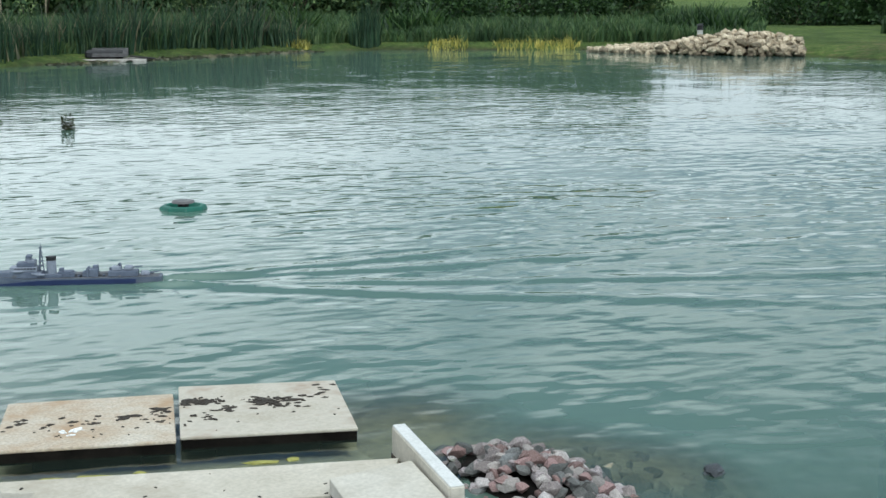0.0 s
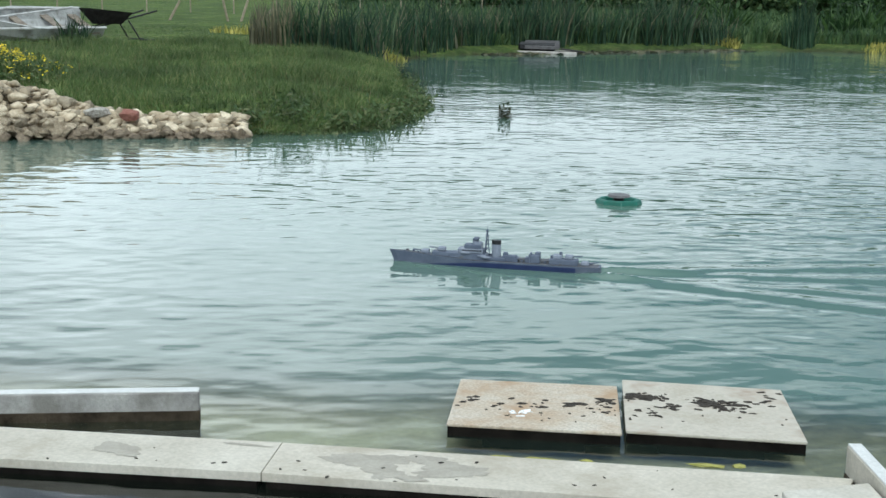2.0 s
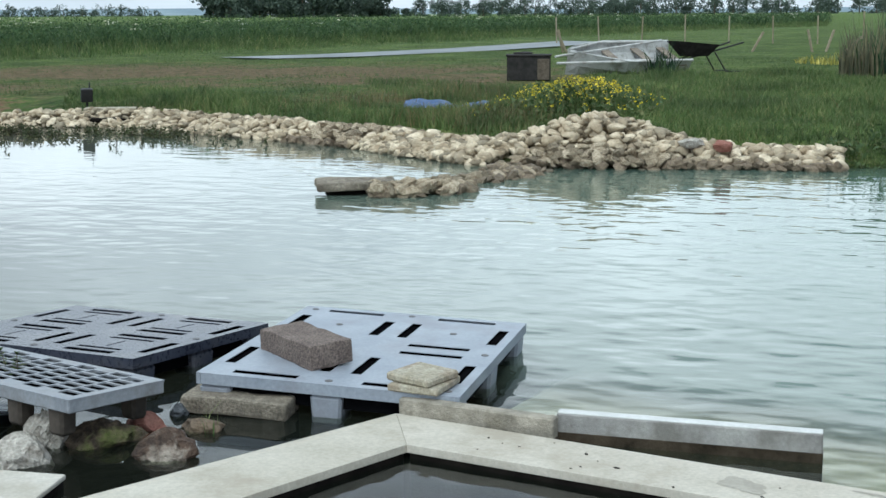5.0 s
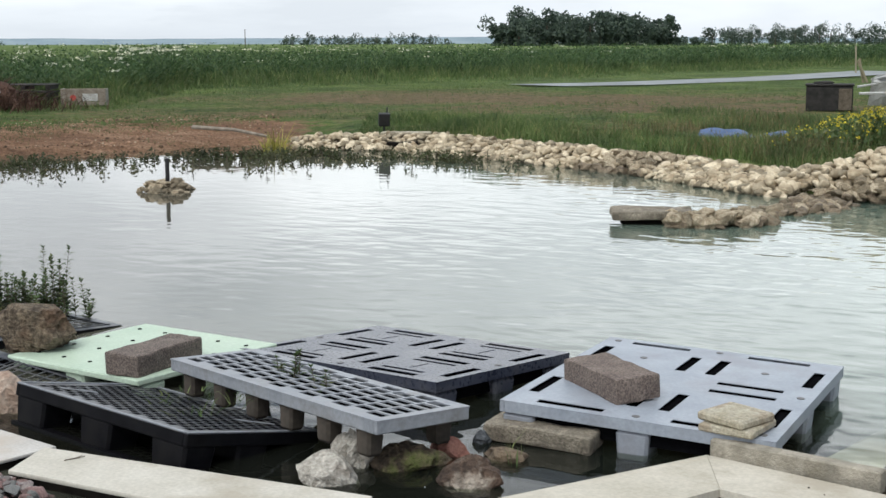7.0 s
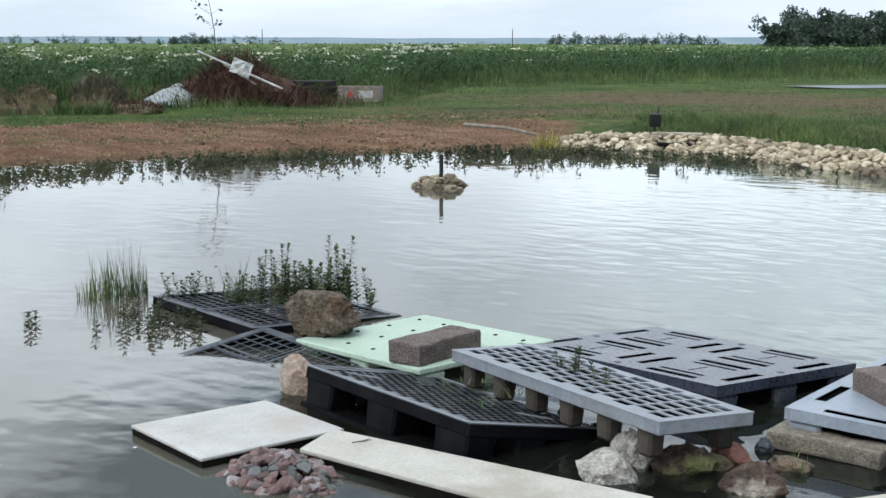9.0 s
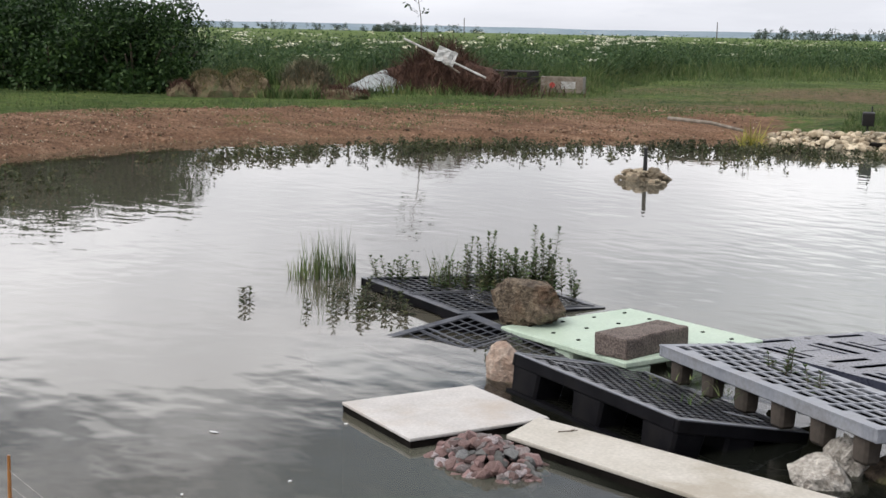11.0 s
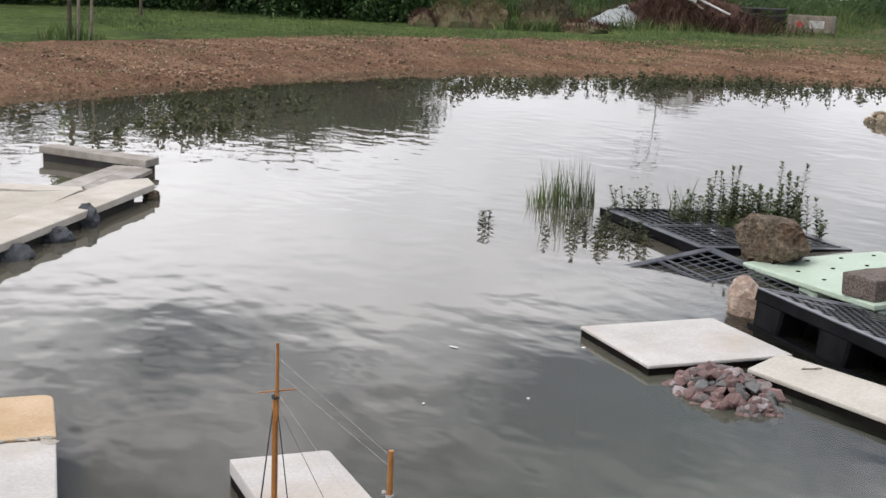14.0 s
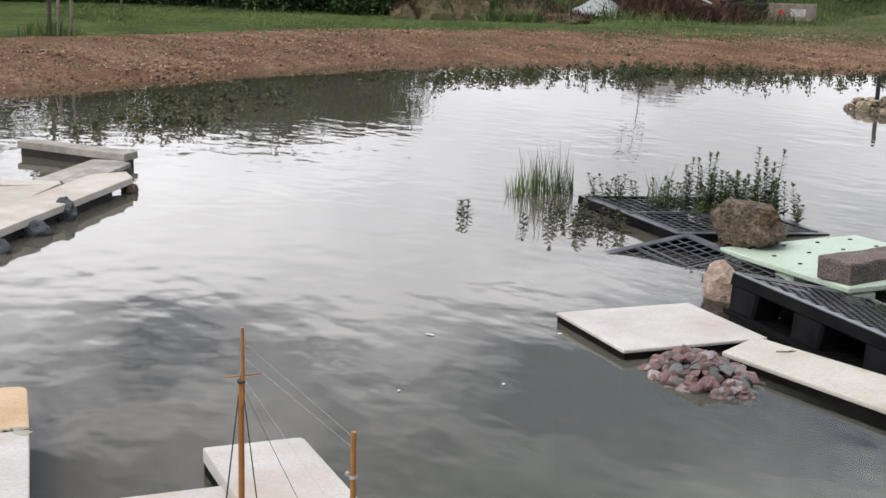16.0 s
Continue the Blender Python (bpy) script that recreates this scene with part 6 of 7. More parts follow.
# ---- the model warship ----
def warship():
    m = pose(BOAT[0], BOAT[1], 0, 0, 0, BOAT_YAW)
    root = thing("model_warship", "grey model destroyer with navy lower hull under way", "model ship", m)
    L = 1.18

    def sheer(t):
        return 0.037 + 0.022 * max(0, (t - 0.62) / 0.38) ** 1.4 + (0.007 if t > 0.66 else 0.0)

    def half(t):
        return 0.062 * min(1, (max(1 - t, 0) / 0.42) ** 0.62) * (0.86 + 0.14 * min(1, t / 0.12))

    def hull(zlo, zhi, t0, t1, grow, n=44):
        bm = bmesh.new()
        rows = []
        for k in range(n + 1):
            t = t0 + (t1 - t0) * k / n
            x = (t - 0.5) * L
            row = []
            for f in (0, 0.5, 1):
                z = zlo(t) + (zhi(t) - zlo(t)) * f
                flare = 0.80 + 0.20 * min(max(z / 0.06, 0), 1.2)
                rake = 0.035 * max(0, (t - 0.9) / 0.1) * max(z, 0) / 0.08
                row.append((x + rake, half(t) * flare + grow, z))
            rows.append([bm.verts.new((x, s * y, z)) for s in (1, -1) for x, y, z in row])
        for p, q in zip(rows, rows[1:]):
            for i in (0, 1, 3, 4):
                bm.faces.new((p[i], q[i], q[i + 1], p[i + 1]) if i < 3 else (p[i], p[i + 1], q[i + 1], q[i]))
            bm.faces.new((p[2], q[2], q[5], p[5]))
            bm.faces.new((p[0], p[3], q[3], q[0]))
        bm.faces.new([rows[0][i] for i in (0, 1, 2, 5, 4, 3)])
        bm.faces.new([rows[-1][i] for i in (3, 4, 5, 2, 1, 0)])
        bmesh.ops.recalc_face_normals(bm, faces=bm.faces[:])
        return bm

    part("hull", hull(lambda t: -0.04, sheer, 0.0, 1.0, 0.0), "ship_grey", root)
    part("lower_hull", hull(lambda t: -0.045, lambda t: 0.029 - 0.040 * max(0, (t - 0.55) / 0.38), 0.115, 0.93, 0.0012), "hull_navy", root, "navy blue lower hull band")
    part("deck", hull(lambda t: sheer(t) - 0.001, lambda t: sheer(t) + 0.001, 0.01, 0.985, -0.004), "ship_deck", root, "dark grey deck")

    def at(t):
        return (t - 0.5) * L

    def blk(name, t, w, d, z, h, material="ship_grey", y=0.0, bev=0.003):
        return part(name, box(w, d, h, pose(at(t), y, z), bev), material, root)

    def gun(t, z, yaw, sc=1.0):
        g = part("gun_turret", box(0.046 * sc, 0.042 * sc, 0.024 * sc, None, 0.006), "ship_pale", root, "", pose(at(t), 0, z, 0, 0, yaw))
        for s in (-1, 1):
            part("barrel", rod((0.02 * sc, s * 0.010, 0.014), (0.075 * sc, s * 0.010, 0.020), 0.0022, 0.0016), "ship_grey", g)

    d0 = sheer(0.3)
    gun(0.845, sheer(0.845), 0)
    blk("gun_deck", 0.755, 0.13, 0.066, sheer(0.75), 0.024)
    gun(0.765, sheer(0.75) + 0.024, 0)
    b0 = sheer(0.64)
    blk("bridge_house", 0.635, 0.20, 0.078, b0, 0.036)
    blk("bridge_deck", 0.622, 0.145, 0.070, b0 + 0.036, 0.026, "ship_pale")
    blk("wheelhouse", 0.612, 0.095, 0.060, b0 + 0.062, 0.024)
    blk("chart_house", 0.585, 0.04, 0.05, b0 + 0.062, 0.036, "ship_pale")
    part("director", tube(0.020, 0.018, 0.026, None, 12), "ship_pale", root, "", pose(at(0.600), 0, b0 + 0.086))
    blk("director_top", 0.598, 0.030, 0.05, b0 + 0.110, 0.014, "ship_grey")
    blk("bridge_wing", 0.645, 0.05, 0.106, b0 + 0.036, 0.010, "ship_pale")
    blk("gun_platform", 0.565, 0.05, 0.09, b0 + 0.020, 0.012, "ship_pale")
    for k in range(7):
        part("bridge_window", box(0.012, 0.002, 0.007, pose(at(0.572) + k * 0.0165, 0.0355, b0 + 0.050)), "ship_black", root, "small dark window")
        part("bridge_window", box(0.012, 0.002, 0.007, pose(at(0.572) + k * 0.0165, -0.0355, b0 + 0.050)), "ship_black", root, "small dark window")
    mz = d0 + 0.012
    for s in (-1, 1):
        part("mast_leg", rod((at(0.555), s * 0.020, mz), (at(0.547), s * 0.005, 0.205), 0.0034, 0.0024), "ship_grey", root)
    part("mast_leg", rod((at(0.532), 0, mz), (at(0.545), 0, 0.205), 0.0034, 0.0024), "ship_grey", root)
    for z in (0.10, 0.125, 0.15, 0.175, 0.2):
        part("mast_brace", box(0.018, 0.026 * (0.24 - z) / 0.14 + 0.008, 0.004, pose(at(0.545), 0, z)), "ship_grey", root)
    part("topmast", rod((at(0.545), 0, 0.20), (at(0.545), 0, 0.232), 0.002, 0.0012), "ship_grey", root)
    part("yardarm", rod((at(0.545), -0.045, 0.195), (at(0.545), 0.045, 0.195), 0.0015), "ship_grey", root)
    part("funnel", tube(0.024, 0.022, 0.085, Matrix.Diagonal((1.15, 0.85, 1, 1)), 20), "ship_pale", root, "", pose(at(0.500), 0, d0 + 0.008))
    part("funnel_cap", tube(0.0235, 0.0235, 0.022, Matrix.Diagonal((1.15, 0.85, 1, 1)), 20), "ship_black", root, "black funnel top", pose(at(0.500), 0, d0 + 0.093))
    blk("boiler_house", 0.505, 0.13, 0.066, d0, 0.020)
    for s in (-1, 1):
        part("ship_boat", rock(300 + s, 0.06, 0.018, 0.014, 2, 0.05), "ship_pale", root, "pale ship's boat on davits", pose(at(0.545), s * 0.048, d0 + 0.022))
    for t, w, dd, h in ((0.435, 0.08, 0.05, 0.034), (0.405, 0.03, 0.06, 0.026), (0.455, 0.025, 0.03, 0.05), (0.345, 0.035, 0.045, 0.030), (0.315, 0.065, 0.055, 0.044), (0.30, 0.03, 0.03, 0.062), (0.335, 0.012, 0.07, 0.052)):
        blk("deck_house", t, w, dd, d0, h)
    for t in (0.375, 0.262):
        tt = part("torpedo_tubes", box(0.012, 0.05, 0.010, None, 0.002), "ship_grey", root, "", pose(at(t), 0, d0 + 0.004))
        for j in range(4):
            part("tube_barrel", rod((-0.05, -0.018 + j * 0.012, 0.014), (0.05, -0.018 + j * 0.012, 0.014), 0.0048, None, 8), "ship_deck", tt)
    blk("aft_house", 0.175, 0.16, 0.068, d0, 0.032)
    blk("aft_control", 0.205, 0.05, 0.05, d0 + 0.032, 0.022, "ship_pale")
    gun(0.150, d0 + 0.032, 180)
    gun(0.075, d0, 180)
    part("radar_lantern", tube(0.010, 0.009, 0.026, None, 10), "ship_grey", root, "", pose(at(0.190), 0, d0 + 0.044))
    part("radar_lantern", tube(0.009, 0.009, 0.022, None, 10), "ship_grey", root, "", pose(at(0.232), 0, d0 + 0.026))
    part("jackstaff", rod((at(0.992), 0, 0.09), (at(0.998), 0, 0.125), 0.0012), "ship_grey", root)
    part("ensign_staff", rod((at(0.012), 0, 0.055), (at(0.0), 0, 0.085), 0.0012), "ship_grey", root)
    for k in range(14):
        t = 0.05 + k * 0.064
        for s in (-1, 1):
            part("stanchion", rod((at(t), s * (half(t) - 0.005), sheer(t)), (at(t), s * (half(t) - 0.005), sheer(t) + 0.014), 0.0009, None, 4), "ship_grey", root)
    rng = random.Random(9)
    for k in range(22):
        t = rng.uniform(0.04, 0.95)
        sz = rng.uniform(0.006, 0.014)
        part("deck_locker", box(sz * 1.6, sz, sz, pose(at(t), rng.choice((-1, 1)) * half(t) * rng.uniform(0.35, 0.75), sheer(t)), 0.001), rng.choice(("ship_grey", "ship_pale", "ship_deck")), root)


warship()


for _k, (_x, _y) in enumerate(((-2.66, 4.46), (-2.25, 4.76), (-2.15, 4.07), (-2.41, 3.81), (11.08, 4.24), (9.08, 3.88), (11.06, 5.21))):
    ob = finish("floating_feather", rock(_k + 640, 0.05 if _x > 0 or _k == 0 else 0.018, 0.012, 0.005, 1, 0.6), "feather", None, "", pose(_x, _y, 0.003, 0, 0, _k * 40))
    tagged(ob, "tiny white feather afloat on the pond", "feather", "floating feathers")


def float_buoy():
    root = thing("float_buoy", "green ring float with a grey cap", "float", pose(7.06, 7.27, -0.012, 0, 0, 10))
    bm = bmesh.new()
    segs, rows = 8, []
    for k in range(segs):
        a = 2 * math.pi * k / segs
        rows.append([bm.verts.new((math.cos(a) * r, math.sin(a) * r, z)) for r, z in ((0.165, -0.03), (0.18, 0.01), (0.165, 0.04), (0.13, 0.045), (0.11, 0.0), (0.12, -0.03))])
    for k in range(segs):
        p, q = rows[k], rows[(k + 1) % segs]
        for i in range(6):
            bm.faces.new((p[i], q[i], q[(i + 1) % 6], p[(i + 1) % 6]))
    bmesh.ops.recalc_face_normals(bm, faces=bm.faces[:])
    bmesh.ops.bevel(bm, geom=bm.edges[:], offset=0.006, segments=1, affect="EDGES")
    part("float_ring", bm, "float_green", root)
    part("cap", tube(0.085, 0.080, 0.016, None, 16), "cap_grey", root, "flat grey cap", pose(0, 0, 0.058))
    part("cap_stem", tube(0.04, 0.04, 0.08, None, 12), "metal_black", root, "dark stem", pose(0, 0, -0.02))


float_buoy()


# ---- water plants ----
def whorls(name, centres, away, length, material, parent, slim=0.23):
    """Slender pointed leaves that grow outwards from their stems."""
    c, d = np.asarray(centres, float), np.asarray(away, float)
    d = d / (np.linalg.norm(d, axis=1, keepdims=True) + 1e-9)
    side = np.cross(d, [0.0, 0.0, 1.0])
    side = side / (np.linalg.norm(side, axis=1, keepdims=True) + 1e-9)
    ln = np.asarray(length, float)[:, None]
    droop = np.array([0, 0, -0.22])
    v = np.stack([c, c + d * ln * 0.45 + side * ln * slim, c + d * ln + droop * ln, c + d * ln * 0.45 - side * ln * slim], 1)
    i = np.arange(len(c))[:, None] * 4
    ob = new(name, mesh_from_arrays(name, v.reshape(-1, 3), np.concatenate([i, i + 1, i + 2, i + 3], 1), material))
    ob.parent = parent
    return ob


def water_plant(label, x, y, tall, stems, seed, z=-0.05, spread=0.04, leaf=0.035, group="water plants", material="waterplant"):
    """Upright stems with opposite pairs of narrow leaves, smaller towards the tip."""
    rng = np.random.default_rng(seed)
    root = thing("water_plant", label, "water plant", pose(x, y, 0), group)
    at, away, size = [], [], []
    for _ in range(stems):
        ox, oy = rng.normal(size=2) * spread
        h = tall * rng.uniform(0.5, 1.05)
        foot = np.array([ox, oy, z])
        tip = np.array([ox + rng.normal() * h * 0.13, oy + rng.normal() * h * 0.13, z + h])
        part("stem", rod(foot, tip, 0.0028, 0.0012, 4), "bark", root)
        turn = rng.uniform(0, 6.28)
        for f in np.arange(0.15, 1.03, 0.014 / max(h, 0.05)):
            turn += 1.57 + rng.normal() * 0.25
            for k in range(4 if f > 0.9 else 2):
                a = turn + k * (1.57 if f > 0.9 else 3.14) + rng.normal() * 0.2
                at.append(foot * (1 - f) + tip * f)
                away.append((math.cos(a), math.sin(a), rng.uniform(0.2, 0.9) + (1.0 if f > 0.94 else 0)))
                size.append(leaf * rng.uniform(1.5, 2.5) * (1.25 - 0.6 * f))
    whorls("foliage", at, away, size, material, root)["kind"] = "stuff"
    return root


water_plant("small leafy water plant standing alone", -3.70, 6.68, 0.16, 3, 301, z=-0.02, spread=0.014, leaf=0.024, material="shallow_leaf")
water_plant("leafy water plant tuft in open water", 10.34, 12.92, 0.20, 8, 302, spread=0.05, leaf=0.035, material="shallow_leaf")
for _k, (_x, _y, _h, _n, _s) in enumerate(((-3.13, 7.52, 0.19, 9, 0.055), (-2.81, 7.46, 0.20, 9, 0.07), (-2.66, 7.52, 0.40, 7, 0.035), (-2.58, 7.52, 0.24, 16, 0.08), (-2.46, 7.58, 0.22, 16, 0.08),
                                           (-2.36, 7.62, 0.24, 13, 0.06), (-2.27, 7.66, 0.37, 7, 0.035), (-2.20, 7.64, 0.22, 9, 0.05), (-2.08, 7.58, 0.10, 3, 0.02))):
    water_plant("leafy plants growing through the black pallet", _x, _y, _h, int(_n * 1.3), 310 + _k, 0.0, _s, 0.022)
for _k, (_x, _y) in enumerate(((-3.23, 7.02), (-3.08, 6.86), (-2.96, 6.84), (-2.84, 6.78), (-3.14, 6.72), (-2.95, 6.62), (-3.32, 7.12))):
    water_plant("leafy water plant beside the reeds", _x, _y, 0.16, 5, 330 + _k, spread=0.06, leaf=0.024, material="shallow_leaf")
for _k, (_x, _y, _h) in enumerate(((-0.68, 5.50, 0.14), (-0.56, 5.36, 0.10), (-0.76, 5.62, 0.08))):
    water_plant("seedlings sprouting through the grey pallet", _x, _y, _h, 3, 340 + _k, 0.16, 0.014, 0.018)


def shore_plants():
    """The belt of leafy plants standing in the shallows of the western bay."""
    rng = np.random.default_rng(350)
    line = np.array([(-8.6, 9.4), (-8.7, 11), (-8.5, 12.6), (-7.9, 14.4), (-6.6, 16.4), (-5.3, 17.4), (-3.6, 18.3), (-2.0, 18.7), (-0.6, 18.4), (0.2, 17.7)])
    cum = np.r_[0, np.cumsum(np.hypot(*np.diff(line, axis=0).T))]
    n = 900
    t = rng.uniform(0, cum[-1], n)
    dens = (0.30 + 0.70 * (np.sin(t * 1.7) > -0.3)) * np.clip((t - 3.5) / 4.0, 0.10, 1)
    t = t[rng.uniform(0, 1, n) < dens]
    x, y = np.interp(t, cum, line[:, 0]), np.interp(t, cum, line[:, 1])
    inward = rng.exponential(0.45, len(t)) - 0.35
    x, y = x + inward * 0.55, y - inward * 0.75 - 0.1
    # a looser patch further out in the southern bay
    x = np.r_[x, -7.65 + rng.normal(size=26) * 0.32, -8.05 + rng.normal(size=22) * 0.3]
    y = np.r_[y, 8.55 + rng.normal(size=26) * 0.28, 9.9 + rng.normal(size=22) * 0.5]
    pts, base = [], []
    for px, py in zip(x, y):
        for _ in range(rng.integers(1, 4)):
            ox, oy = px + rng.normal() * 0.09, py + rng.normal() * 0.09
            h = rng.uniform(0.06, 0.21)
            base.append((ox, oy, -0.05, h))
            for f in np.arange(0.25, 1.05, 0.16):
                pts.append(np.array([ox, oy, -0.05 + h * f]) + rng.normal(size=(4, 3)) * [0.022, 0.022, 0.012])
    base = np.array(base)
    root = thing("shallow_plants", "dark leafy plants standing in the shallows", "water plants", kind="stuff")
    blades("stems", base[:, :3], base[:, 3], 0.012, "bark", 0.2, 351, root)
    leaves("leaves", np.concatenate(pts), 0.036, "shallow_leaf", 352, root, 0.3)


shore_plants()


# ---- stones of the banks ----
def stone_bank(name, label, line, rows, size, count, seed, width, crest, extra=None, wet=0.16):
    """Loose limestone heaped along a line on the plan; each stone is a part."""
    root = thing(name, label, "stone bank")
    rng = random.Random(seed)
    dry = [mesh_of("stone", rock(seed + k, 1.55, 1.1, 0.80, 2, 0.34, 12, 1.7), "limestone") for k in range(9)]
    damp = [mesh_of("stone", rock(seed + k + 20, 1.5, 1.1, 0.78, 2, 0.34, 12, 1.7), "limestone_wet") for k in range(4)]
    p = np.array(line, float)
    cum = np.r_[0, np.cumsum(np.hypot(*np.diff(p, axis=0).T))]
    spill = []
    for k in range(count):
        t = rng.uniform(0, cum[-1])
        cx, cy = np.interp(t, cum, p[:, 0]), np.interp(t, cum, p[:, 1])
        i = min(np.searchsorted(cum, t, "right") - 1, len(p) - 2)
        dx, dy = p[i + 1] - p[i]
        ln = math.hypot(dx, dy)
        u = rng.uniform(-1, 1)
        x, y = cx - dy / ln * u * width, cy + dx / ln * u * width
        top = crest * (1 - 0.75 * abs(u) ** 1.5) if extra is None else extra(x, y, u)
        z = max(on_ground(x, y), -0.06) * 0.3 + top * rng.uniform(0.05, 1.0) ** 0.7
        q = size * rng.choice((0.7, 0.85, 1.0, 1.0, 1.25, 1.5))
        spill.append((x, y, z, q, rng.uniform(-0.5, 0.5), rng.uniform(-0.5, 0.5), rng.uniform(0, 6.28)))
    # the stones nearest the near bank are parts of their own
    spill.sort(key=lambda s: math.hypot(s[0], s[1]))
    for x, y, z, q, a, b, c in spill[:300]:
        ob = new("stone", (damp if z < wet * 0.35 else dry)[rng.randrange(4 if z < wet * 0.35 else 9)])
        ob.parent = root
        ob.matrix_basis = Matrix.LocRotScale((x, y, z), Euler((a, b, c)), (q, q, q))
    rest = spill[300:]
    if rest:
        vs, fs, base = [], [], 0
        src = []
        for k in range(6):
            bm = rock(seed + k + 40, 1.5, 1.1, 0.78, 1 if size > 0.15 else 2, 0.34, 12, 1.7)
            bm.verts.ensure_lookup_table()
            src.append((np.array([v.co[:] for v in bm.verts]), np.array([[v.index for v in f.verts] + [-1] for f in bm.faces])))
            bm.free()
        for x, y, z, q, a, b, c in rest:
            sv, sf = src[rng.randrange(6)]
            mat = np.array(Matrix.LocRotScale((x, y, z), Euler((a, b, c)), (q, q, q)))
            vs.append(sv @ mat[:3, :3].T + mat[:3, 3])
            fs.append(np.where(sf >= 0, sf + base, -1))
            base += len(sv)
        ob = new("loose_rubble", mesh_from_arrays("loose_rubble", np.concatenate(vs), np.concatenate(fs), "limestone_far"))
        ob.parent = root
        ob["kind"] = "stuff"
    return root


def heap_shape(x, y, u):
    return 0.17 * (1 - 0.7 * abs(u) ** 1.5) + 0.36 * math.exp(-(((x - 4.55) / 0.75) ** 2 + ((y - 13.75) / 0.6) ** 2))


stone_bank("stone_bank", "bank of pale limestone lumps with a high heap", [(2.55, 15.9), (3.1, 14.6), (3.6, 13.75), (4.5, 13.35), (5.5, 13.1), (6.65, 12.62)], 3, 0.105, 2700, 400, 0.50, 0.22, heap_shape)
stone_bank("stone_bank", "low bank of pale limestone along the bay", [(-2.4, 20.0), (-1.2, 20.15), (-0.2, 19.75), (0.7, 18.5), (1.7, 17.1), (2.55, 15.9)], 3, 0.105, 2100, 440, 0.46, 0.19)
stone_bank("stone_spur", "spur of wet limestone lumps in the water", [(1.75, 11.55), (2.2, 11.5), (2.6, 11.75)], 2, 0.115, 170, 480, 0.22, 0.13, wet=0.06)
stone_bank("stone_spur", "low wet limestone lumps at the waterline", [(2.75, 12.25), (3.2, 12.6), (3.5, 12.75), (3.2, 13.3)], 2, 0.115, 130, 490, 0.24, 0.06, wet=0.06)


def flat_rock():
    root = thing("flat_rock", "long flat sandstone rock lying in the water", "rock", pose(1.63, 11.68, 0, 0, 0, -4))
    bm = box(0.66, 0.34, 0.075, pose(0, 0, 0.045, 2, 0, 0), 0.022, None, 2)
    bmesh.ops.subdivide_edges(bm, edges=[e for e in bm.edges if e.calc_length() > 0.12], cuts=5, use_grid_fill=True)
    for v in bm.verts:
        v.co += Vector((noise.noise(v.co * 6), noise.noise(v.co * 6 + Vector((5, 0, 0))), 0.7 * noise.noise(v.co * 7 + Vector((0, 9, 0))))) * 0.035
    part("rock_top", bm, "block_wet", root)
    bm = rock(41, 0.66, 0.36, 0.42, 3, 0.22, 5)
    part("wet_foot", bm, "slab_dark", root, "near-black underside at the waterline", pose(0, 0.01, -0.11))
    return root


flat_rock()
stone_bank("stone_islet", "ring of tan stones round a pole in the water", [(-3.25, 14.3), (-3.05, 14.45), (-2.88, 14.3), (-3.05, 14.15), (-3.25, 14.3)], 2, 0.09, 110, 500, 0.14, 0.13, wet=-1.0)
tagged(finish("marker_pole", rod((-3.05, 14.3, -0.3), (-3.05, 14.3, 0.34), 0.022, 0.022, 10), "metal_black"), "short black marker pole amid stones", "pole")
single_rock("rubble_lump", "reddish lump of broken brickwork on the stones", 5.52, 12.83, 0.21, 0.26, 0.20, 0.13, "redstone", 95, 20, 6, 0.3, "rubble", "bank rubble")
single_rock("rubble_lump", "pale flat stone beside the brickwork", 5.22, 12.95, 0.24, 0.30, 0.2, 0.11, "quartz", 97, 10, 5, 0.2, "rubble", "bank rubble")


def far_heap(x, y, u):
    return 0.10 + 0.52 * math.exp(-(((y - 15.6) / 1.9) ** 2)) * (1 - 0.6 * abs(u) ** 1.6)


stone_bank("stone_heap", "large heap of pale limestone on the far shore", [(34.2, 19.6), (33.7, 18.4), (33.5, 17.0), (34.0, 15.4), (34.6, 14.2)], 3, 0.17, 2200, 520, 1.0, 0.5, far_heap)


# ---- things on the banks ----
def bollard_lamp(x, y, z):
    root = thing("bollard_lamp", "small white bollard lamp with a black head", "lamp", pose(x, y, z))
    part("post", tube(0.075, 0.075, 0.26, None, 14), "white_paint", root)
    part("head", tube(0.085, 0.075, 0.12, None, 14), "metal_black", root, "black lamp head", pose(0, 0, 0.26))
    part("cap", tube(0.10, 0.05, 0.05, None, 14), "metal_black", root, "black cap", pose(0, 0, 0.38))


bollard_lamp(34.3, 17.0, 0.36)


def floodlight(x, y, z, yaw):
    root = thing("floodlight", "small black floodlight on a short stake", "lamp", pose(x, y, z, 0, 0, yaw))
    part("stake", rod((0, 0, -0.3), (0, 0, 0.10), 0.018), "metal_black", root)
    part("housing", box(0.17, 0.09, 0.20, pose(0, 0, 0.09, 14), 0.012), "metal_black", root)
    part("bracket", box(0.02, 0.03, 0.10, pose(0.05, 0.02, 0.27), 0.004), "metal_black", root)


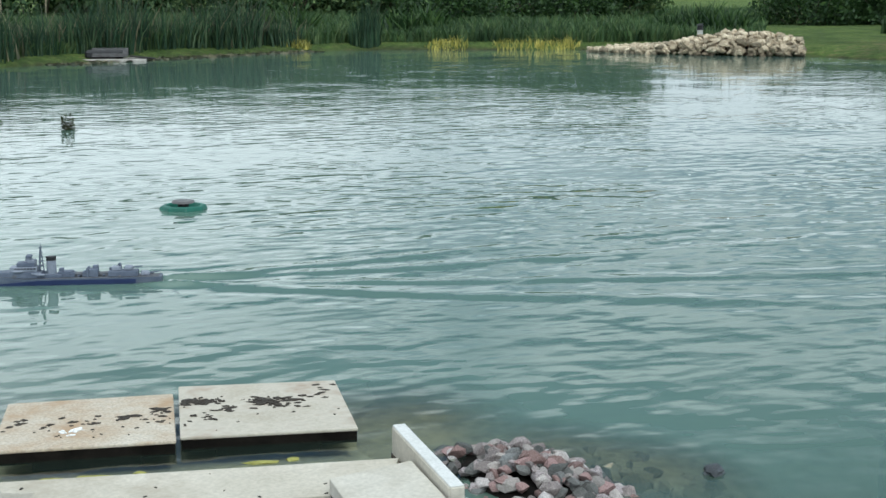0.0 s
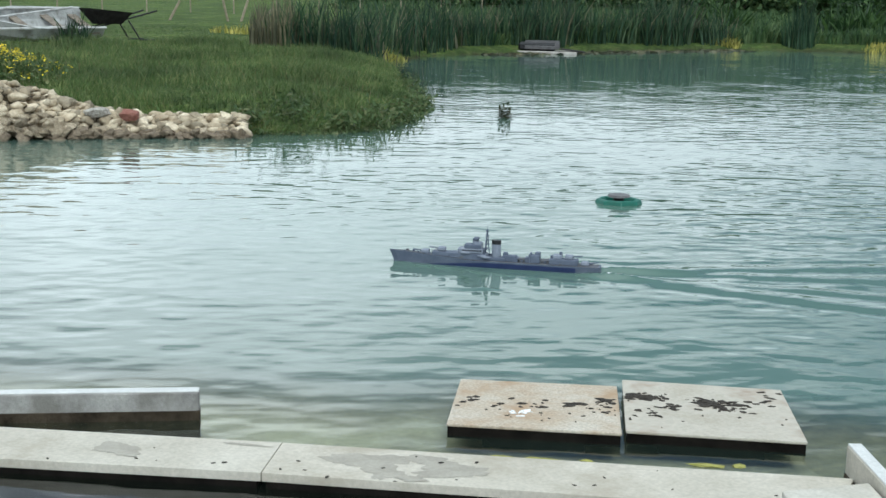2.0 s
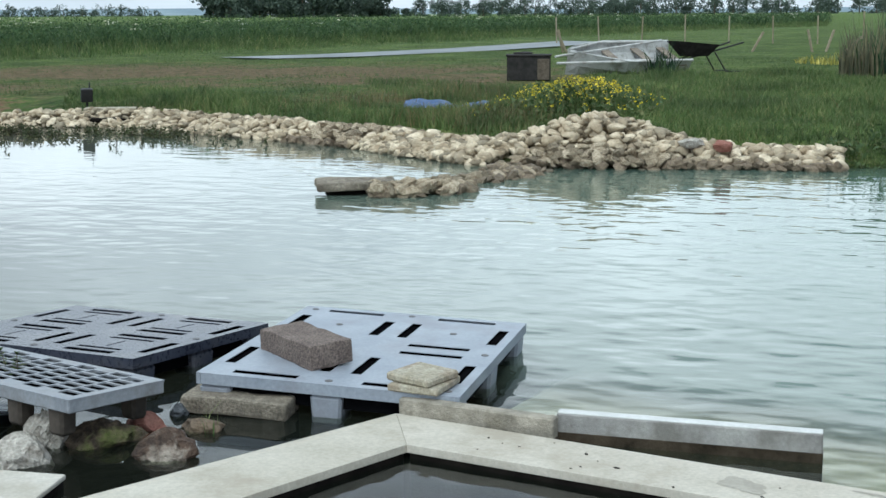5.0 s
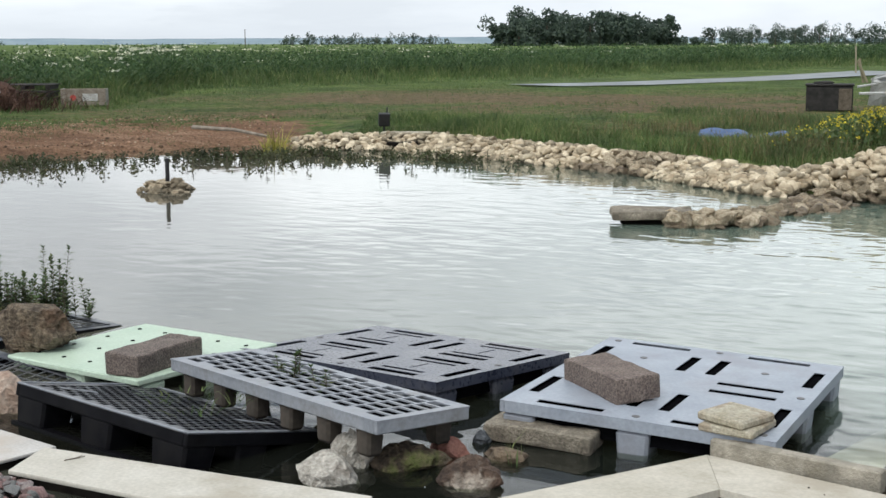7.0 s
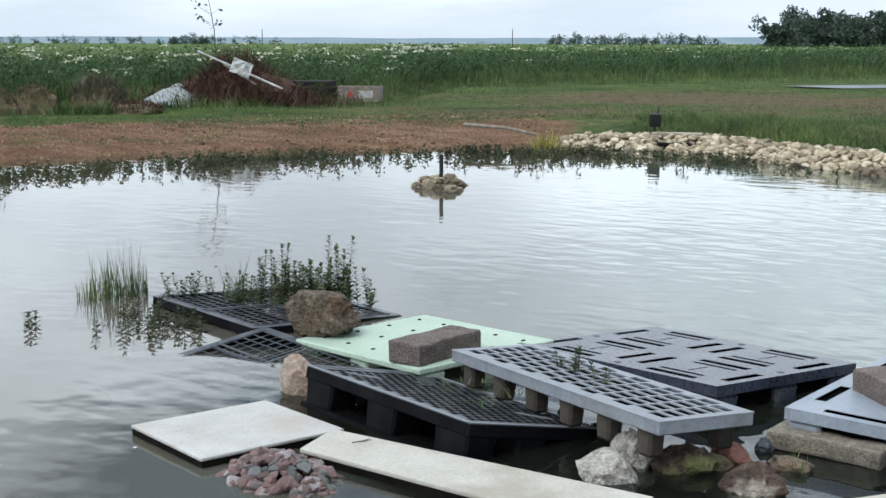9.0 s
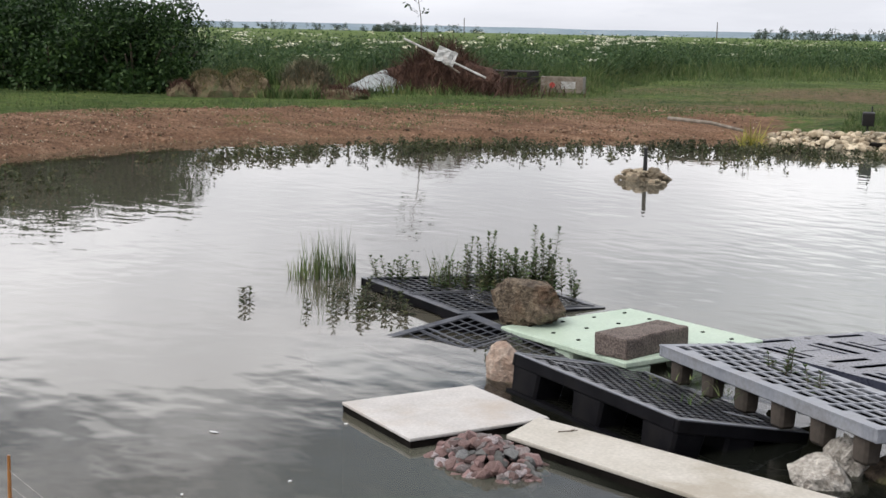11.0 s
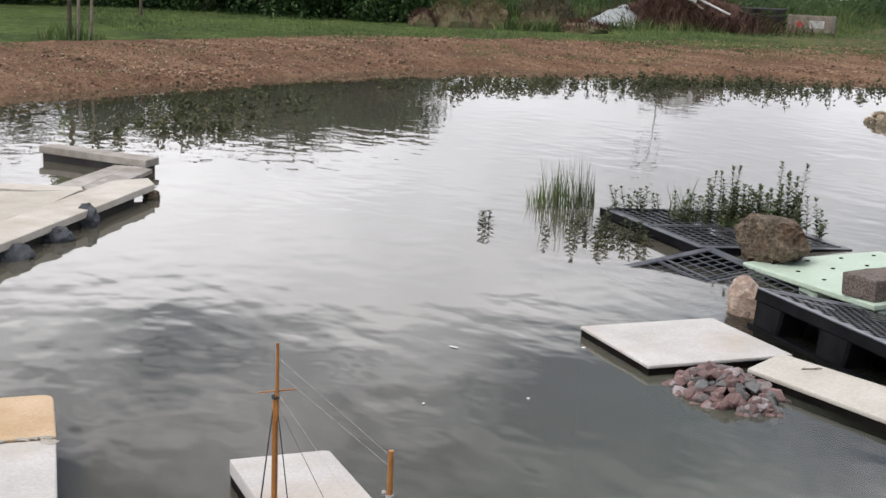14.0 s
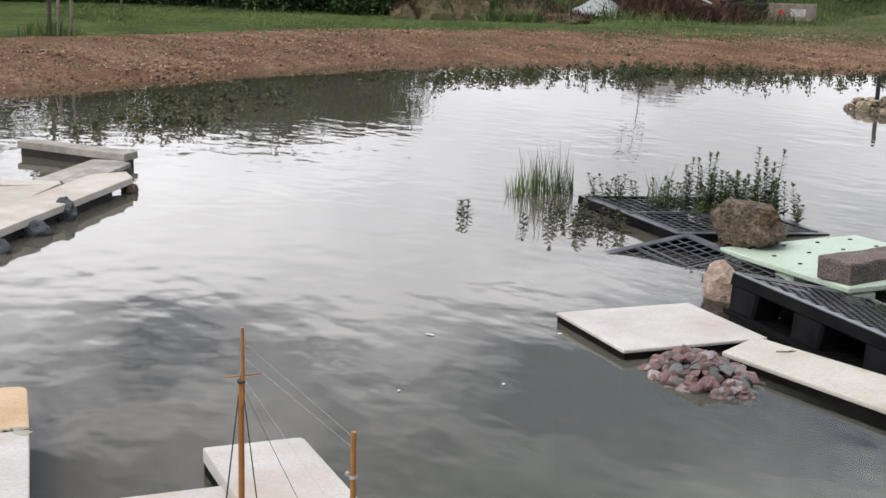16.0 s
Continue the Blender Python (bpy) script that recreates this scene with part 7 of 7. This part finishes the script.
floodlight(-1.13, 20.85, on_ground(-1.13, 20.85), 10)
tagged(finish("stone_slab", box(0.75, 0.30, 0.05, pose(-0.78, 20.55, on_ground(-0.78, 20.5) + 0.02, 0, 0, -4), 0.01), "capstone"), "pale flat slab lying behind the stones", "slab")
tagged(finish("stone_slab", box(0.55, 0.30, 0.06, pose(-0.75, 19.78, 0.06, 0, 0, -4), 0.01), "slab_dark"), "dark slab over the inlet at the waterline", "slab")
tagged(finish("grey_branch", join(rod((-3.95, 20.35, 0.30), (-3.25, 20.0, 0.28), 0.03, 0.026, 8), rod((-3.26, 20.0, 0.28), (-2.75, 19.75, 0.20), 0.026, 0.02, 8)), "old_wood"), "grey dead branch lying on the soil", "branch")


def dark_box():
    root = thing("storage_box", "dark wooden storage box with a grey side", "box", pose(6.62, 24.6, on_ground(6.6, 24.6), 0, 0, -16))
    part("body", box(0.80, 0.55, 0.44, None, 0.012), "dark_wood", root)
    part("lid", box(0.84, 0.59, 0.035, pose(0, 0, 0.442), 0.008), "dark_wood", root)
    part("side_panel", box(0.22, 0.02, 0.38, pose(0.27, -0.287, 0.02), 0.004), "bark", root, "grey weathered panel")
    part("lid_lump", rock(77, 0.35, 0.2, 0.07, 2, 0.4), "dark_wood", root, "", pose(-0.1, 0, 0.49))


dark_box()


def dinghy():
    """An old white dinghy lying askew on the grass, with pale poles across it."""
    root = thing("dinghy", "old flaking white dinghy aground in the grass", "rowing boat", pose(9.2, 26.9, on_ground(9.7, 26.6) + 0.04, 20, -2, 10))
    bm = bmesh.new()
    rows = []
    for k in range(13):
        t = k / 12
        x = (t - 0.5) * 2.6
        w = 0.60 * min(1, (t / 0.45) ** 0.7 + 0.02) * (1 - 0.12 * max(0, t - 0.7) / 0.3)
        z = 0.42 + 0.16 * (1 - t) ** 2
        prof = ((-1, z), (-0.86, z * 0.45), (-0.45, 0.02), (0.45, 0.02), (0.86, z * 0.45), (1, z))
        inner = ((0.95, z), (0.80, z * 0.5), (0.42, 0.05), (-0.42, 0.05), (-0.80, z * 0.5), (-0.95, z))
        rows.append([bm.verts.new((x, s * w, zz)) for s, zz in prof + inner])
    for p, q in zip(rows, rows[1:]):
        for i in range(12):
            bm.faces.new((p[i], q[i], q[(i + 1) % 12], p[(i + 1) % 12]))
    bm.faces.new(rows[0])
    bm.faces.new(rows[-1][::-1])
    bmesh.ops.recalc_face_normals(bm, faces=bm.faces[:])
    part("hull", bm, "boat_grey", root)
    for t, w in ((-0.2, 0.50), (0.5, 0.54), (1.1, 0.52)):
        part("thwart", box(0.18, w * 2, 0.025, pose(t, 0, 0.27), 0.004), "old_wood", root, "grey plank seat")
    part("floor_board", box(1.9, 0.5, 0.02, pose(0.15, 0, 0.07), 0.004), "old_wood", root, "brown floor boards")
    for sy in (-1, 1):
        part("gunwale", rod((-0.35, sy * 0.50, 0.465), (1.3, sy * 0.54, 0.40), 0.026), "white_paint", root, "white rubbing strake")
        part("gunwale", rod((-1.28, sy * 0.05, 0.53), (-0.35, sy * 0.50, 0.465), 0.026), "white_paint", root, "white rubbing strake")
    part("pole", rod((-1.7, -0.35, 0.42), (0.3, -0.60, 0.46), 0.028), "white_paint", root, "pale pole laid along the boat")
    part("pole", rod((-1.65, -0.15, 0.48), (1.0, 0.30, 0.52), 0.024), "white_paint", root, "pale pole laid along the boat")
    part("pole", rod((-1.5, -0.55, 0.16), (-0.2, -0.66, 0.10), 0.024), "old_wood", root, "grey pole beside the boat")


dinghy()


def wheelbarrow():
    root = thing("wheelbarrow", "dark green wheelbarrow parked in the grass", "wheelbarrow", pose(10.85, 27.1, on_ground(11.1, 27.1), 0, 0, 5))
    bm = bmesh.new()
    lo = [bm.verts.new(v) for v in ((-0.25, -0.18, 0.34), (0.22, -0.2, 0.34), (0.22, 0.2, 0.34), (-0.25, 0.18, 0.34))]
    hi = [bm.verts.new(v) for v in ((-0.50, -0.30, 0.66), (0.42, -0.32, 0.58), (0.42, 0.32, 0.58), (-0.50, 0.30, 0.66))]
    bm.faces.new(lo)
    for k in range(4):
        bm.faces.new((lo[k], lo[(k + 1) % 4], hi[(k + 1) % 4], hi[k]))
    r = bmesh.ops.solidify(bm, geom=bm.faces[:], thickness=0.012)
    part("tray", bm, "dark_wood", root)
    for s in (-1, 1):
        part("handle", rod((-0.42, s * 0.10, 0.24), (0.98, s * 0.30, 0.62), 0.018), "metal_black", root)
        part("leg", rod((0.35, s * 0.24, 0.42), (0.62, s * 0.26, 0.0), 0.016), "metal_black", root)
        part("leg_brace", rod((0.62, s * 0.26, 0.02), (0.95, s * 0.26, 0.02), 0.016), "metal_black", root)
    wheel = part("wheel", tube(0.18, 0.18, 0.07, pose(0, 0.035, 0, 90), 20), "metal_black", root, "", pose(-0.55, 0, 0.18))
    part("hub", tube(0.05, 0.05, 0.09, pose(0, 0.045, 0, 90), 12), "cap_grey", wheel)


wheelbarrow()


def blue_sheet():
    bm = bmesh.new()
    bmesh.ops.create_grid(bm, x_segments=22, y_segments=10, size=0.5)
    for v in bm.verts:
        n = noise.noise(Vector((v.co.x * 3.5, v.co.y * 4.5, 7)))
        v.co = Vector((v.co.x * 1.15, v.co.y * 0.4, 0.10 + 0.10 * n - 0.12 * (abs(v.co.y) * 2) ** 3))
    bmesh.ops.solidify(bm, geom=bm.faces[:], thickness=0.01)
    ob = finish("blue_sheet", bm, "tarp_blue", None, "", pose(3.75, 18.1, on_ground(3.7, 18.1) - 0.04, 0, 0, -32), True)
    tagged(ob, "crumpled blue plastic sheet in the grass", "plastic sheet")


blue_sheet()


def yellow_flowers():
    rng = np.random.default_rng(600)
    root = thing("flower_clump", "clump of yellow wildflowers on the bank", "wildflowers", kind="stuff")
    n = 420
    p = np.stack([4.95 + rng.normal(size=n) * 0.42, 16.1 + rng.normal(size=n) * 0.40], 1)
    base = with_height(p)
    h = 0.36 * np.exp(-(((p[:, 0] - 4.95) / 0.9) ** 2 + ((p[:, 1] - 16.1) / 0.8) ** 2)) + 0.12
    blades("stems", base, h, 0.014, "grass", 0.3, 601, root)
    lv = base + np.column_stack([rng.normal(size=(n, 2)) * 0.04, h * rng.uniform(0.2, 0.8, n)])
    leaves("leaves", np.repeat(lv, 5, 0) + rng.normal(size=(n * 5, 3)) * 0.06, 0.06, "waterplant", 602, root)
    tips = base + np.column_stack([rng.normal(size=(n, 2)) * 0.05, h * rng.uniform(0.95, 1.1, n)])
    tips = tips[rng.uniform(0, 1, n) < 0.85]
    leaves("petals", np.repeat(tips, 4, 0) + rng.normal(size=(len(tips) * 4, 3)) * 0.016, 0.024, "flower", 603, root, 0.6)


yellow_flowers()


def road():
    bm = bmesh.new()
    left = [(1.4, 39.5), (4.5, 41.6), (9.5, 46.6), (16.5, 56.5)]
    right = [(2.9, 37.2), (5.6, 39.3), (10.8, 44.1), (18.1, 53.3)]
    rows = [(bm.verts.new((*a, on_ground(*a) + 0.03)), bm.verts.new((*b, on_ground(*b) + 0.03))) for a, b in zip(left, right)]
    for p, q in zip(rows, rows[1:]):
        bm.faces.new((p[0], p[1], q[1], q[0]))
    tagged(finish("road", bm, "road"), "pale grey gravel track crossing the grass", "track", kind="structure")


road()


def fence():
    """Stakes of a light fence beside the track, some of them leaning."""
    rng = random.Random(31)
    made = None
    for k in range(13):
        x, y = 15.2 + k * 1.55, 52.6 - k * 0.62
        h = 1.15 + rng.uniform(-0.1, 0.1)
        ob = finish("fence_stake", box(0.045, 0.045, h, None, 0.006), "post_wood", None, "", pose(x, y, on_ground(x, y), rng.uniform(-3, 3), rng.uniform(-3, 3), rng.uniform(0, 40)))
        tagged(ob, "slim pale wooden fence stake", "fence post", "fence stakes")
    for x, y, lean in ((12.2, 41.0, 26), (12.1, 41.1, 12), (18.4, 41.2, -30), (20.0, 40.2, 14), (20.4, 40.1, -20), (21.0, 40.0, -50)):
        ob = finish("fence_stake", box(0.065, 0.065, 0.75, None, 0.008), "post_wood", None, "", pose(x, y, on_ground(x, y) - 0.03, 0, -lean, 0))
        tagged(ob, "short leaning wooden stake in the grass", "fence post", "leaning stakes")


fence()


def duck_house():
    root = thing("duck_house", "low dark duck house with a grey roof on a raft", "duck house", pose(21.55, 26.05, 0, 0, 0, -42))
    part("raft", box(1.7, 1.0, 0.10, pose(0, 0, -0.04), 0.02), "timber", root)
    part("body", box(0.92, 0.56, 0.20, pose(-0.12, 0, 0.06), 0.05), "metal_black", root)
    bm = bmesh.new()
    rows = []
    for x in (-0.42, 0.42):
        rows.append([bm.verts.new((x, 0.33 * math.cos(a), 0.07 + 0.24 * math.sin(a))) for a in np.linspace(0.15, math.pi - 0.15, 11)])
    for i in range(10):
        bm.faces.new((rows[0][i], rows[0][i + 1], rows[1][i + 1], rows[1][i]))
    bmesh.ops.solidify(bm, geom=bm.faces[:], thickness=0.03)
    part("roof", bm, "cap_grey", root, "grey half-round roof")
    part("ramp", box(0.6, 0.35, 0.03, pose(0.75, -0.1, 0.07, 0, 6, 0), 0.006), "dark_wood", root)


duck_house()


def algae_mat():
    rng = np.random.default_rng(650)
    n = 900
    x = rng.uniform(19.4, 28.5, n)
    y = np.interp(x, [19.4, 22.5, 28.5], [25.4, 25.75, 25.95]) + rng.normal(size=n) * 0.18
    ob = leaves("algae_mat", np.column_stack([x, y, np.full(n, 0.012)]), 0.16, "reed_dry", 651, flat=0.97)
    tagged(ob, "pale floating scum along the reeds", "algae", kind="stuff")


algae_mat()


# ---- the western heap and hedge ----
GZ = 0.27


def brush_heap():
    rng = np.random.default_rng(700)
    root = thing("brush_heap", "heap of dead brown brushwood and twigs", "brush heap", pose(-10.05, 26.4, GZ))
    n = 4200
    u = rng.normal(size=(n, 2)) * [0.85, 0.45]
    top = 1.0 * np.exp(-((u[:, 0] / 0.95) ** 2 + (u[:, 1] / 0.8) ** 2))
    z = rng.uniform(0, 1, n) * top
    u = u + [0.28, 0.0]
    tw = blades("brushwood", np.column_stack([u, z]), 0.30, 0.016, "brush", 2.2, 701, root)
    tw["kind"] = "stuff"
    part("heap_core", rock(71, 2.5, 1.4, 1.2, 3, 0.3), "brush", root, "dark packed brush", pose(0.33, 0.1, 0.1))
    pole = rod((-0.30, -0.62, 1.08), (1.50, -0.80, 0.36), 0.022, 0.022, 8)
    part("white_pole", pole, "white_paint", root, "long white pole lying across the heap")
    bm = bmesh.new()
    bmesh.ops.create_grid(bm, x_segments=8, y_segments=8, size=0.5)
    for v in bm.verts:
        v.co = Vector((v.co.x * 0.40, v.co.y * 0.32, 0.06 * noise.noise(v.co * 4)))
    bmesh.ops.solidify(bm, geom=bm.faces[:], thickness=0.012)
    part("white_sheet", bm, "white_paint", root, "torn white sheet on the heap", pose(0.66, -0.78, 0.76, 62, 22, 20))
    part("plank", box(0.75, 0.06, 0.03, pose(0.60, -0.74, 0.62, 0, 32, 8), 0.004), "old_wood", root)


brush_heap()


def dead_sapling():
    rng = np.random.default_rng(710)
    root = thing("sapling", "thin sapling with few dark leaves by the heap", "young tree", pose(-10.22, 26.5, GZ))
    bm = rod((0, 0, 0), (-0.05, 0, 1.5), 0.014, 0.01)
    bm = rod((-0.05, 0, 1.5), (-0.2, 0, 2.35), 0.01, 0.004, 6, bm)
    pts = []
    for k in range(12):
        f = rng.uniform(0.62, 1.0)
        s = Vector((-0.18 * f, 0, 2.3 * f))
        e = s + Vector((rng.uniform(-0.28, 0.28), rng.uniform(-0.2, 0.2), rng.uniform(0.05, 0.3)))
        bm = rod(s, e, 0.005, 0.002, 4, bm)
        pts.append(np.array(e) + rng.normal(size=(4, 3)) * 0.05)
    part("trunk", bm, "bark", root)
    leaves("crown", np.concatenate(pts), 0.085, "hedge", 711, root)


dead_sapling()


def draped_sheet(name, label, x, y, z, sx, sy, h, yaw, seed):
    bm = bmesh.new()
    bmesh.ops.create_grid(bm, x_segments=20, y_segments=14, size=0.5)
    for v in bm.verts:
        r = math.hypot(v.co.x * 1.9, v.co.y * 1.9)
        v.co = Vector((v.co.x * sx, v.co.y * sy, h * max(0, 1 - r ** 2.2) + 0.05 * noise.noise(v.co * 5 + Vector((seed, 0, 0)))))
    ob = finish(name, bm, "tarp_grey", None, "", pose(x, y, z, 0, 0, yaw), True)
    tagged(ob, label, "sheet", "grey sheets")


draped_sheet("grey_sheet", "grey rigid sheet over a low pile", -10.95, 25.95, GZ, 1.35, 1.2, 0.34, 12, 3)
draped_sheet("grey_sheet", "grey flat sheet leaning behind another", -11.0, 26.5, GZ + 0.16, 1.0, 0.8, 0.24, -8, 9)


def straw_mound(x, y, w, h, seed, label="low mound of old straw and cuttings", cover="reed_dry", tall=0.14, count=420):
    rng = np.random.default_rng(seed)
    root = thing("straw_mound", label, "mound", pose(x, y, GZ - 0.05), "mounds of cuttings")
    part("mound", rock(seed, w, w * 0.7, h * 2, 3, 0.3), "straw", root)
    a, r = rng.uniform(0, 6.28, count), np.sqrt(rng.uniform(0, 1, count))
    p = np.column_stack([np.cos(a) * r * w * 0.5, np.sin(a) * r * w * 0.35, h * np.sqrt(1 - r ** 2 * 0.9)])
    blades("straw", p, tall, 0.014, cover, 1.6, seed + 1, root)["kind"] = "stuff"


straw_mound(-12.70, 22.05, 0.85, 0.50, 725, "rounded mound of olive turf and soil", "seed_head", 0.05, 1300)
straw_mound(-12.16, 22.5, 1.0, 0.52, 721, "rounded mound of olive turf beside another", "seed_head", 0.05, 1500)
straw_mound(-11.6, 23.9, 1.1, 0.56, 723, "tangled heap of tan straw by the weeds", "reed_dry", 0.20, 900)
straw_mound(-10.6, 23.2, 1.2, 0.20, 727, "flat spread of brown cuttings before the sheet", "brush", 0.10, 500)
straw_mound(-13.05, 21.7, 0.55, 0.28, 729, "small heap of brown cuttings under the hedge", "brush", 0.09, 260)
for _k, (_x, _y) in enumerate(((-11.6, 22.5), (-11.0, 23.0), (-10.5, 25.3), (-9.6, 25.6), (-11.75, 22.6), (-11.2, 22.9), (-10.2, 25.5), (-8.6, 27.4), (-9.2, 26.0))):
    clump("weed_patch", "green weeds round the mounds", _x, _y, 0.42, 130, 0.26, 0.022, "grass", 730 + _k, "weeds", 0.8)


def crate():
    root = thing("wooden_crate", "pale slatted crate with a red mark", "crate", pose(-7.70, 28.3, GZ, 0, 0, 8))
    for k in range(4):
        part("slat", box(0.90, 0.02, 0.075, pose(0, -0.25, 0.01 + k * 0.085), 0.003), "old_wood", root)
        part("slat", box(0.90, 0.02, 0.075, pose(0, 0.25, 0.01 + k * 0.085), 0.003), "old_wood", root)
    for s in (-1, 1):
        part("end_panel", box(0.025, 0.48, 0.34, pose(s * 0.44, 0, 0.005), 0.003), "timber", root)
    part("floor_panel", box(0.85, 0.47, 0.02, pose(0, 0, 0.01)), "timber", root)
    part("red_mark", tube(0.06, 0.06, 0.006, pose(0, 0, 0, 90), 16), "print_red", root, "round red mark", pose(-0.2, -0.261, 0.17))
    part("pale_panel", box(0.30, 0.006, 0.15, pose(0.14, -0.265, 0.10)), "white_paint", root, "pale panel")


crate()


def pallet_stack():
    root = thing("wooden_pallet_stack", "stack of dark old wooden pallets in weeds", "pallets", pose(-9.0, 28.7, GZ, 0, 0, 6))
    for k in range(3):
        for j in range(5):
            part("deck_board", box(1.2, 0.12, 0.022, pose(0, -0.4 + j * 0.2, 0.11 + k * 0.15), 0.003), "dark_wood", root)
        for j in range(3):
            part("bearer", box(0.09, 1.0, 0.09, pose(-0.5 + j * 0.5, 0, 0.02 + k * 0.15), 0.003), "dark_wood", root)
    for j in range(5):
        part("deck_board", box(1.2, 0.12, 0.022, pose(0, -0.4 + j * 0.2, 0.0), 0.003), "dark_wood", root)


pallet_stack()


def bush(x, y, rad, tall, count, seed, label, leaf=0.075, group="hedge bushes", material="hedge"):
    """A thick hedge bush: branching stems inside a ragged mass of leaves."""
    rng = np.random.default_rng(seed)
    root = thing("hedge_bush", label, "bush", pose(x, y, 0.2), group)
    bm = None
    pts = []
    for k in range(11):
        a = rng.uniform(0, 6.28)
        foot = Vector((math.cos(a) * rad * 0.3, math.sin(a) * rad * 0.3, -0.05))
        tip = Vector((math.cos(a) * rad * 0.75, math.sin(a) * rad * 0.75, tall * rng.uniform(0.4, 0.65)))
        part("stem", rod(foot, tip, 0.05, 0.015, 6), "bark", root)
    n_lumps = 90
    for k in range(n_lumps):
        a, r = rng.uniform(0, 6.28), math.sqrt(rng.uniform(0, 1)) * 0.82
        z = rng.uniform(0.02, 0.88)
        narrow = math.sqrt(max(0.12, 1 - max(0, z - 0.45) ** 2 * 2.6))
        c = np.array([math.cos(a) * r * rad * narrow, math.sin(a) * r * rad * narrow, tall * z])
        q = rng.normal(size=(count // n_lumps, 3))
        q /= np.linalg.norm(q, axis=1, keepdims=True)
        pts.append(c + q * rad * rng.uniform(0.18, 0.34) * rng.uniform(0.5, 1.08, (len(q), 1)))
    p = np.concatenate(pts)
    p = p[p[:, 2] > 0.03]
    leaves("crown", p, leaf, material, seed + 1, root)


for bx, by, br, bt, seed in ((-14.7, 22.9, 1.5, 1.75, 801), (-16.2, 22.3, 1.8, 2.0, 803), (-18.2, 21.9, 2.0, 2.1, 805), (-20.4, 20.7, 2.1, 2.2, 807),
                             (-22.4, 18.7, 2.2, 2.2, 809), (-17.4, 24.0, 2.0, 2.2, 811)):
    bush(bx, by, br, bt, 21000, seed, "dense dark green hawthorn bush behind the lawn")


for bx, by, br, bt, seed in ((45.5, 34.0, 2.6, 1.5, 841), (51.0, 32.2, 2.8, 1.6, 843), (56.2, 23.0, 2.8, 1.9, 845), (58.6, 20.2, 3.0, 2.1, 847)):
    bush(bx, by, br, bt, 9000, seed, "low dark green shrub on the grassy slope", 0.16, "shrubs on the slope")
_rng = random.Random(850)
for _k in range(9):
    _a = radians(33 + 3.3 * _k)
    bush(70 * math.sin(_a), 70 * math.cos(_a), 3.6, _rng.uniform(3.6, 4.8), 6000, 860 + _k, "green hedge bush beyond the meadow", 0.26, "far hedge", "field")


def staked_tree():
    rng = np.random.default_rng(820)
    root = thing("young_tree", "young staked tree with light green leaves", "young tree", pose(-13.75, 13.6, on_ground(-13.7, 13.6)))
    bm = rod((0, 0, -0.05), (0.02, 0, 1.5), 0.035, 0.022, 8)
    bm = rod((0.02, 0, 1.5), (-0.02, 0, 1.95), 0.022, 0.008, 8, bm)
    pts = []
    for k in range(40):
        f = rng.uniform(0.62, 1.0)
        s = Vector((0, 0, 1.9 * f))
        e = s + Vector((rng.normal() * 0.20, rng.normal() * 0.20, rng.uniform(0.08, 0.25)))
        bm = rod(s, e, 0.008, 0.003, 4, bm)
        for g in np.linspace(0.3, 1.05, 5):
            pts.append(np.array(s.lerp(e, g)) + rng.normal(size=(9, 3)) * 0.08)
    for k in range(7):
        pts.append(np.array([rng.normal() * 0.1, rng.normal() * 0.1, rng.uniform(0.35, 0.9)]) + rng.normal(size=(4, 3)) * 0.06)
    part("trunk", bm, "bark", root)
    leaves("crown", np.concatenate(pts), 0.085, "leaf_light", 821, root)
    for dx, dy, h in ((0.22, -0.06, 0.75), (0.32, 0.08, 0.95)):
        part("stake", rod((dx, dy, -0.05), (dx + 0.02, dy, h), 0.022, 0.02, 8), "old_wood", root, "grey wooden stake")
    clump("grass_tuft", "long grass round the young tree", -13.7, 13.6, 0.45, 160, 0.3, 0.02, "grass", 823, "grass", 0.6)


staked_tree()
tagged(finish("fence_stake", rod((-17.0, 18.6, 0.1), (-17.0, 18.6, 1.35), 0.028, 0.025, 8), "bark"), "dark post standing before the hedge", "fence post")
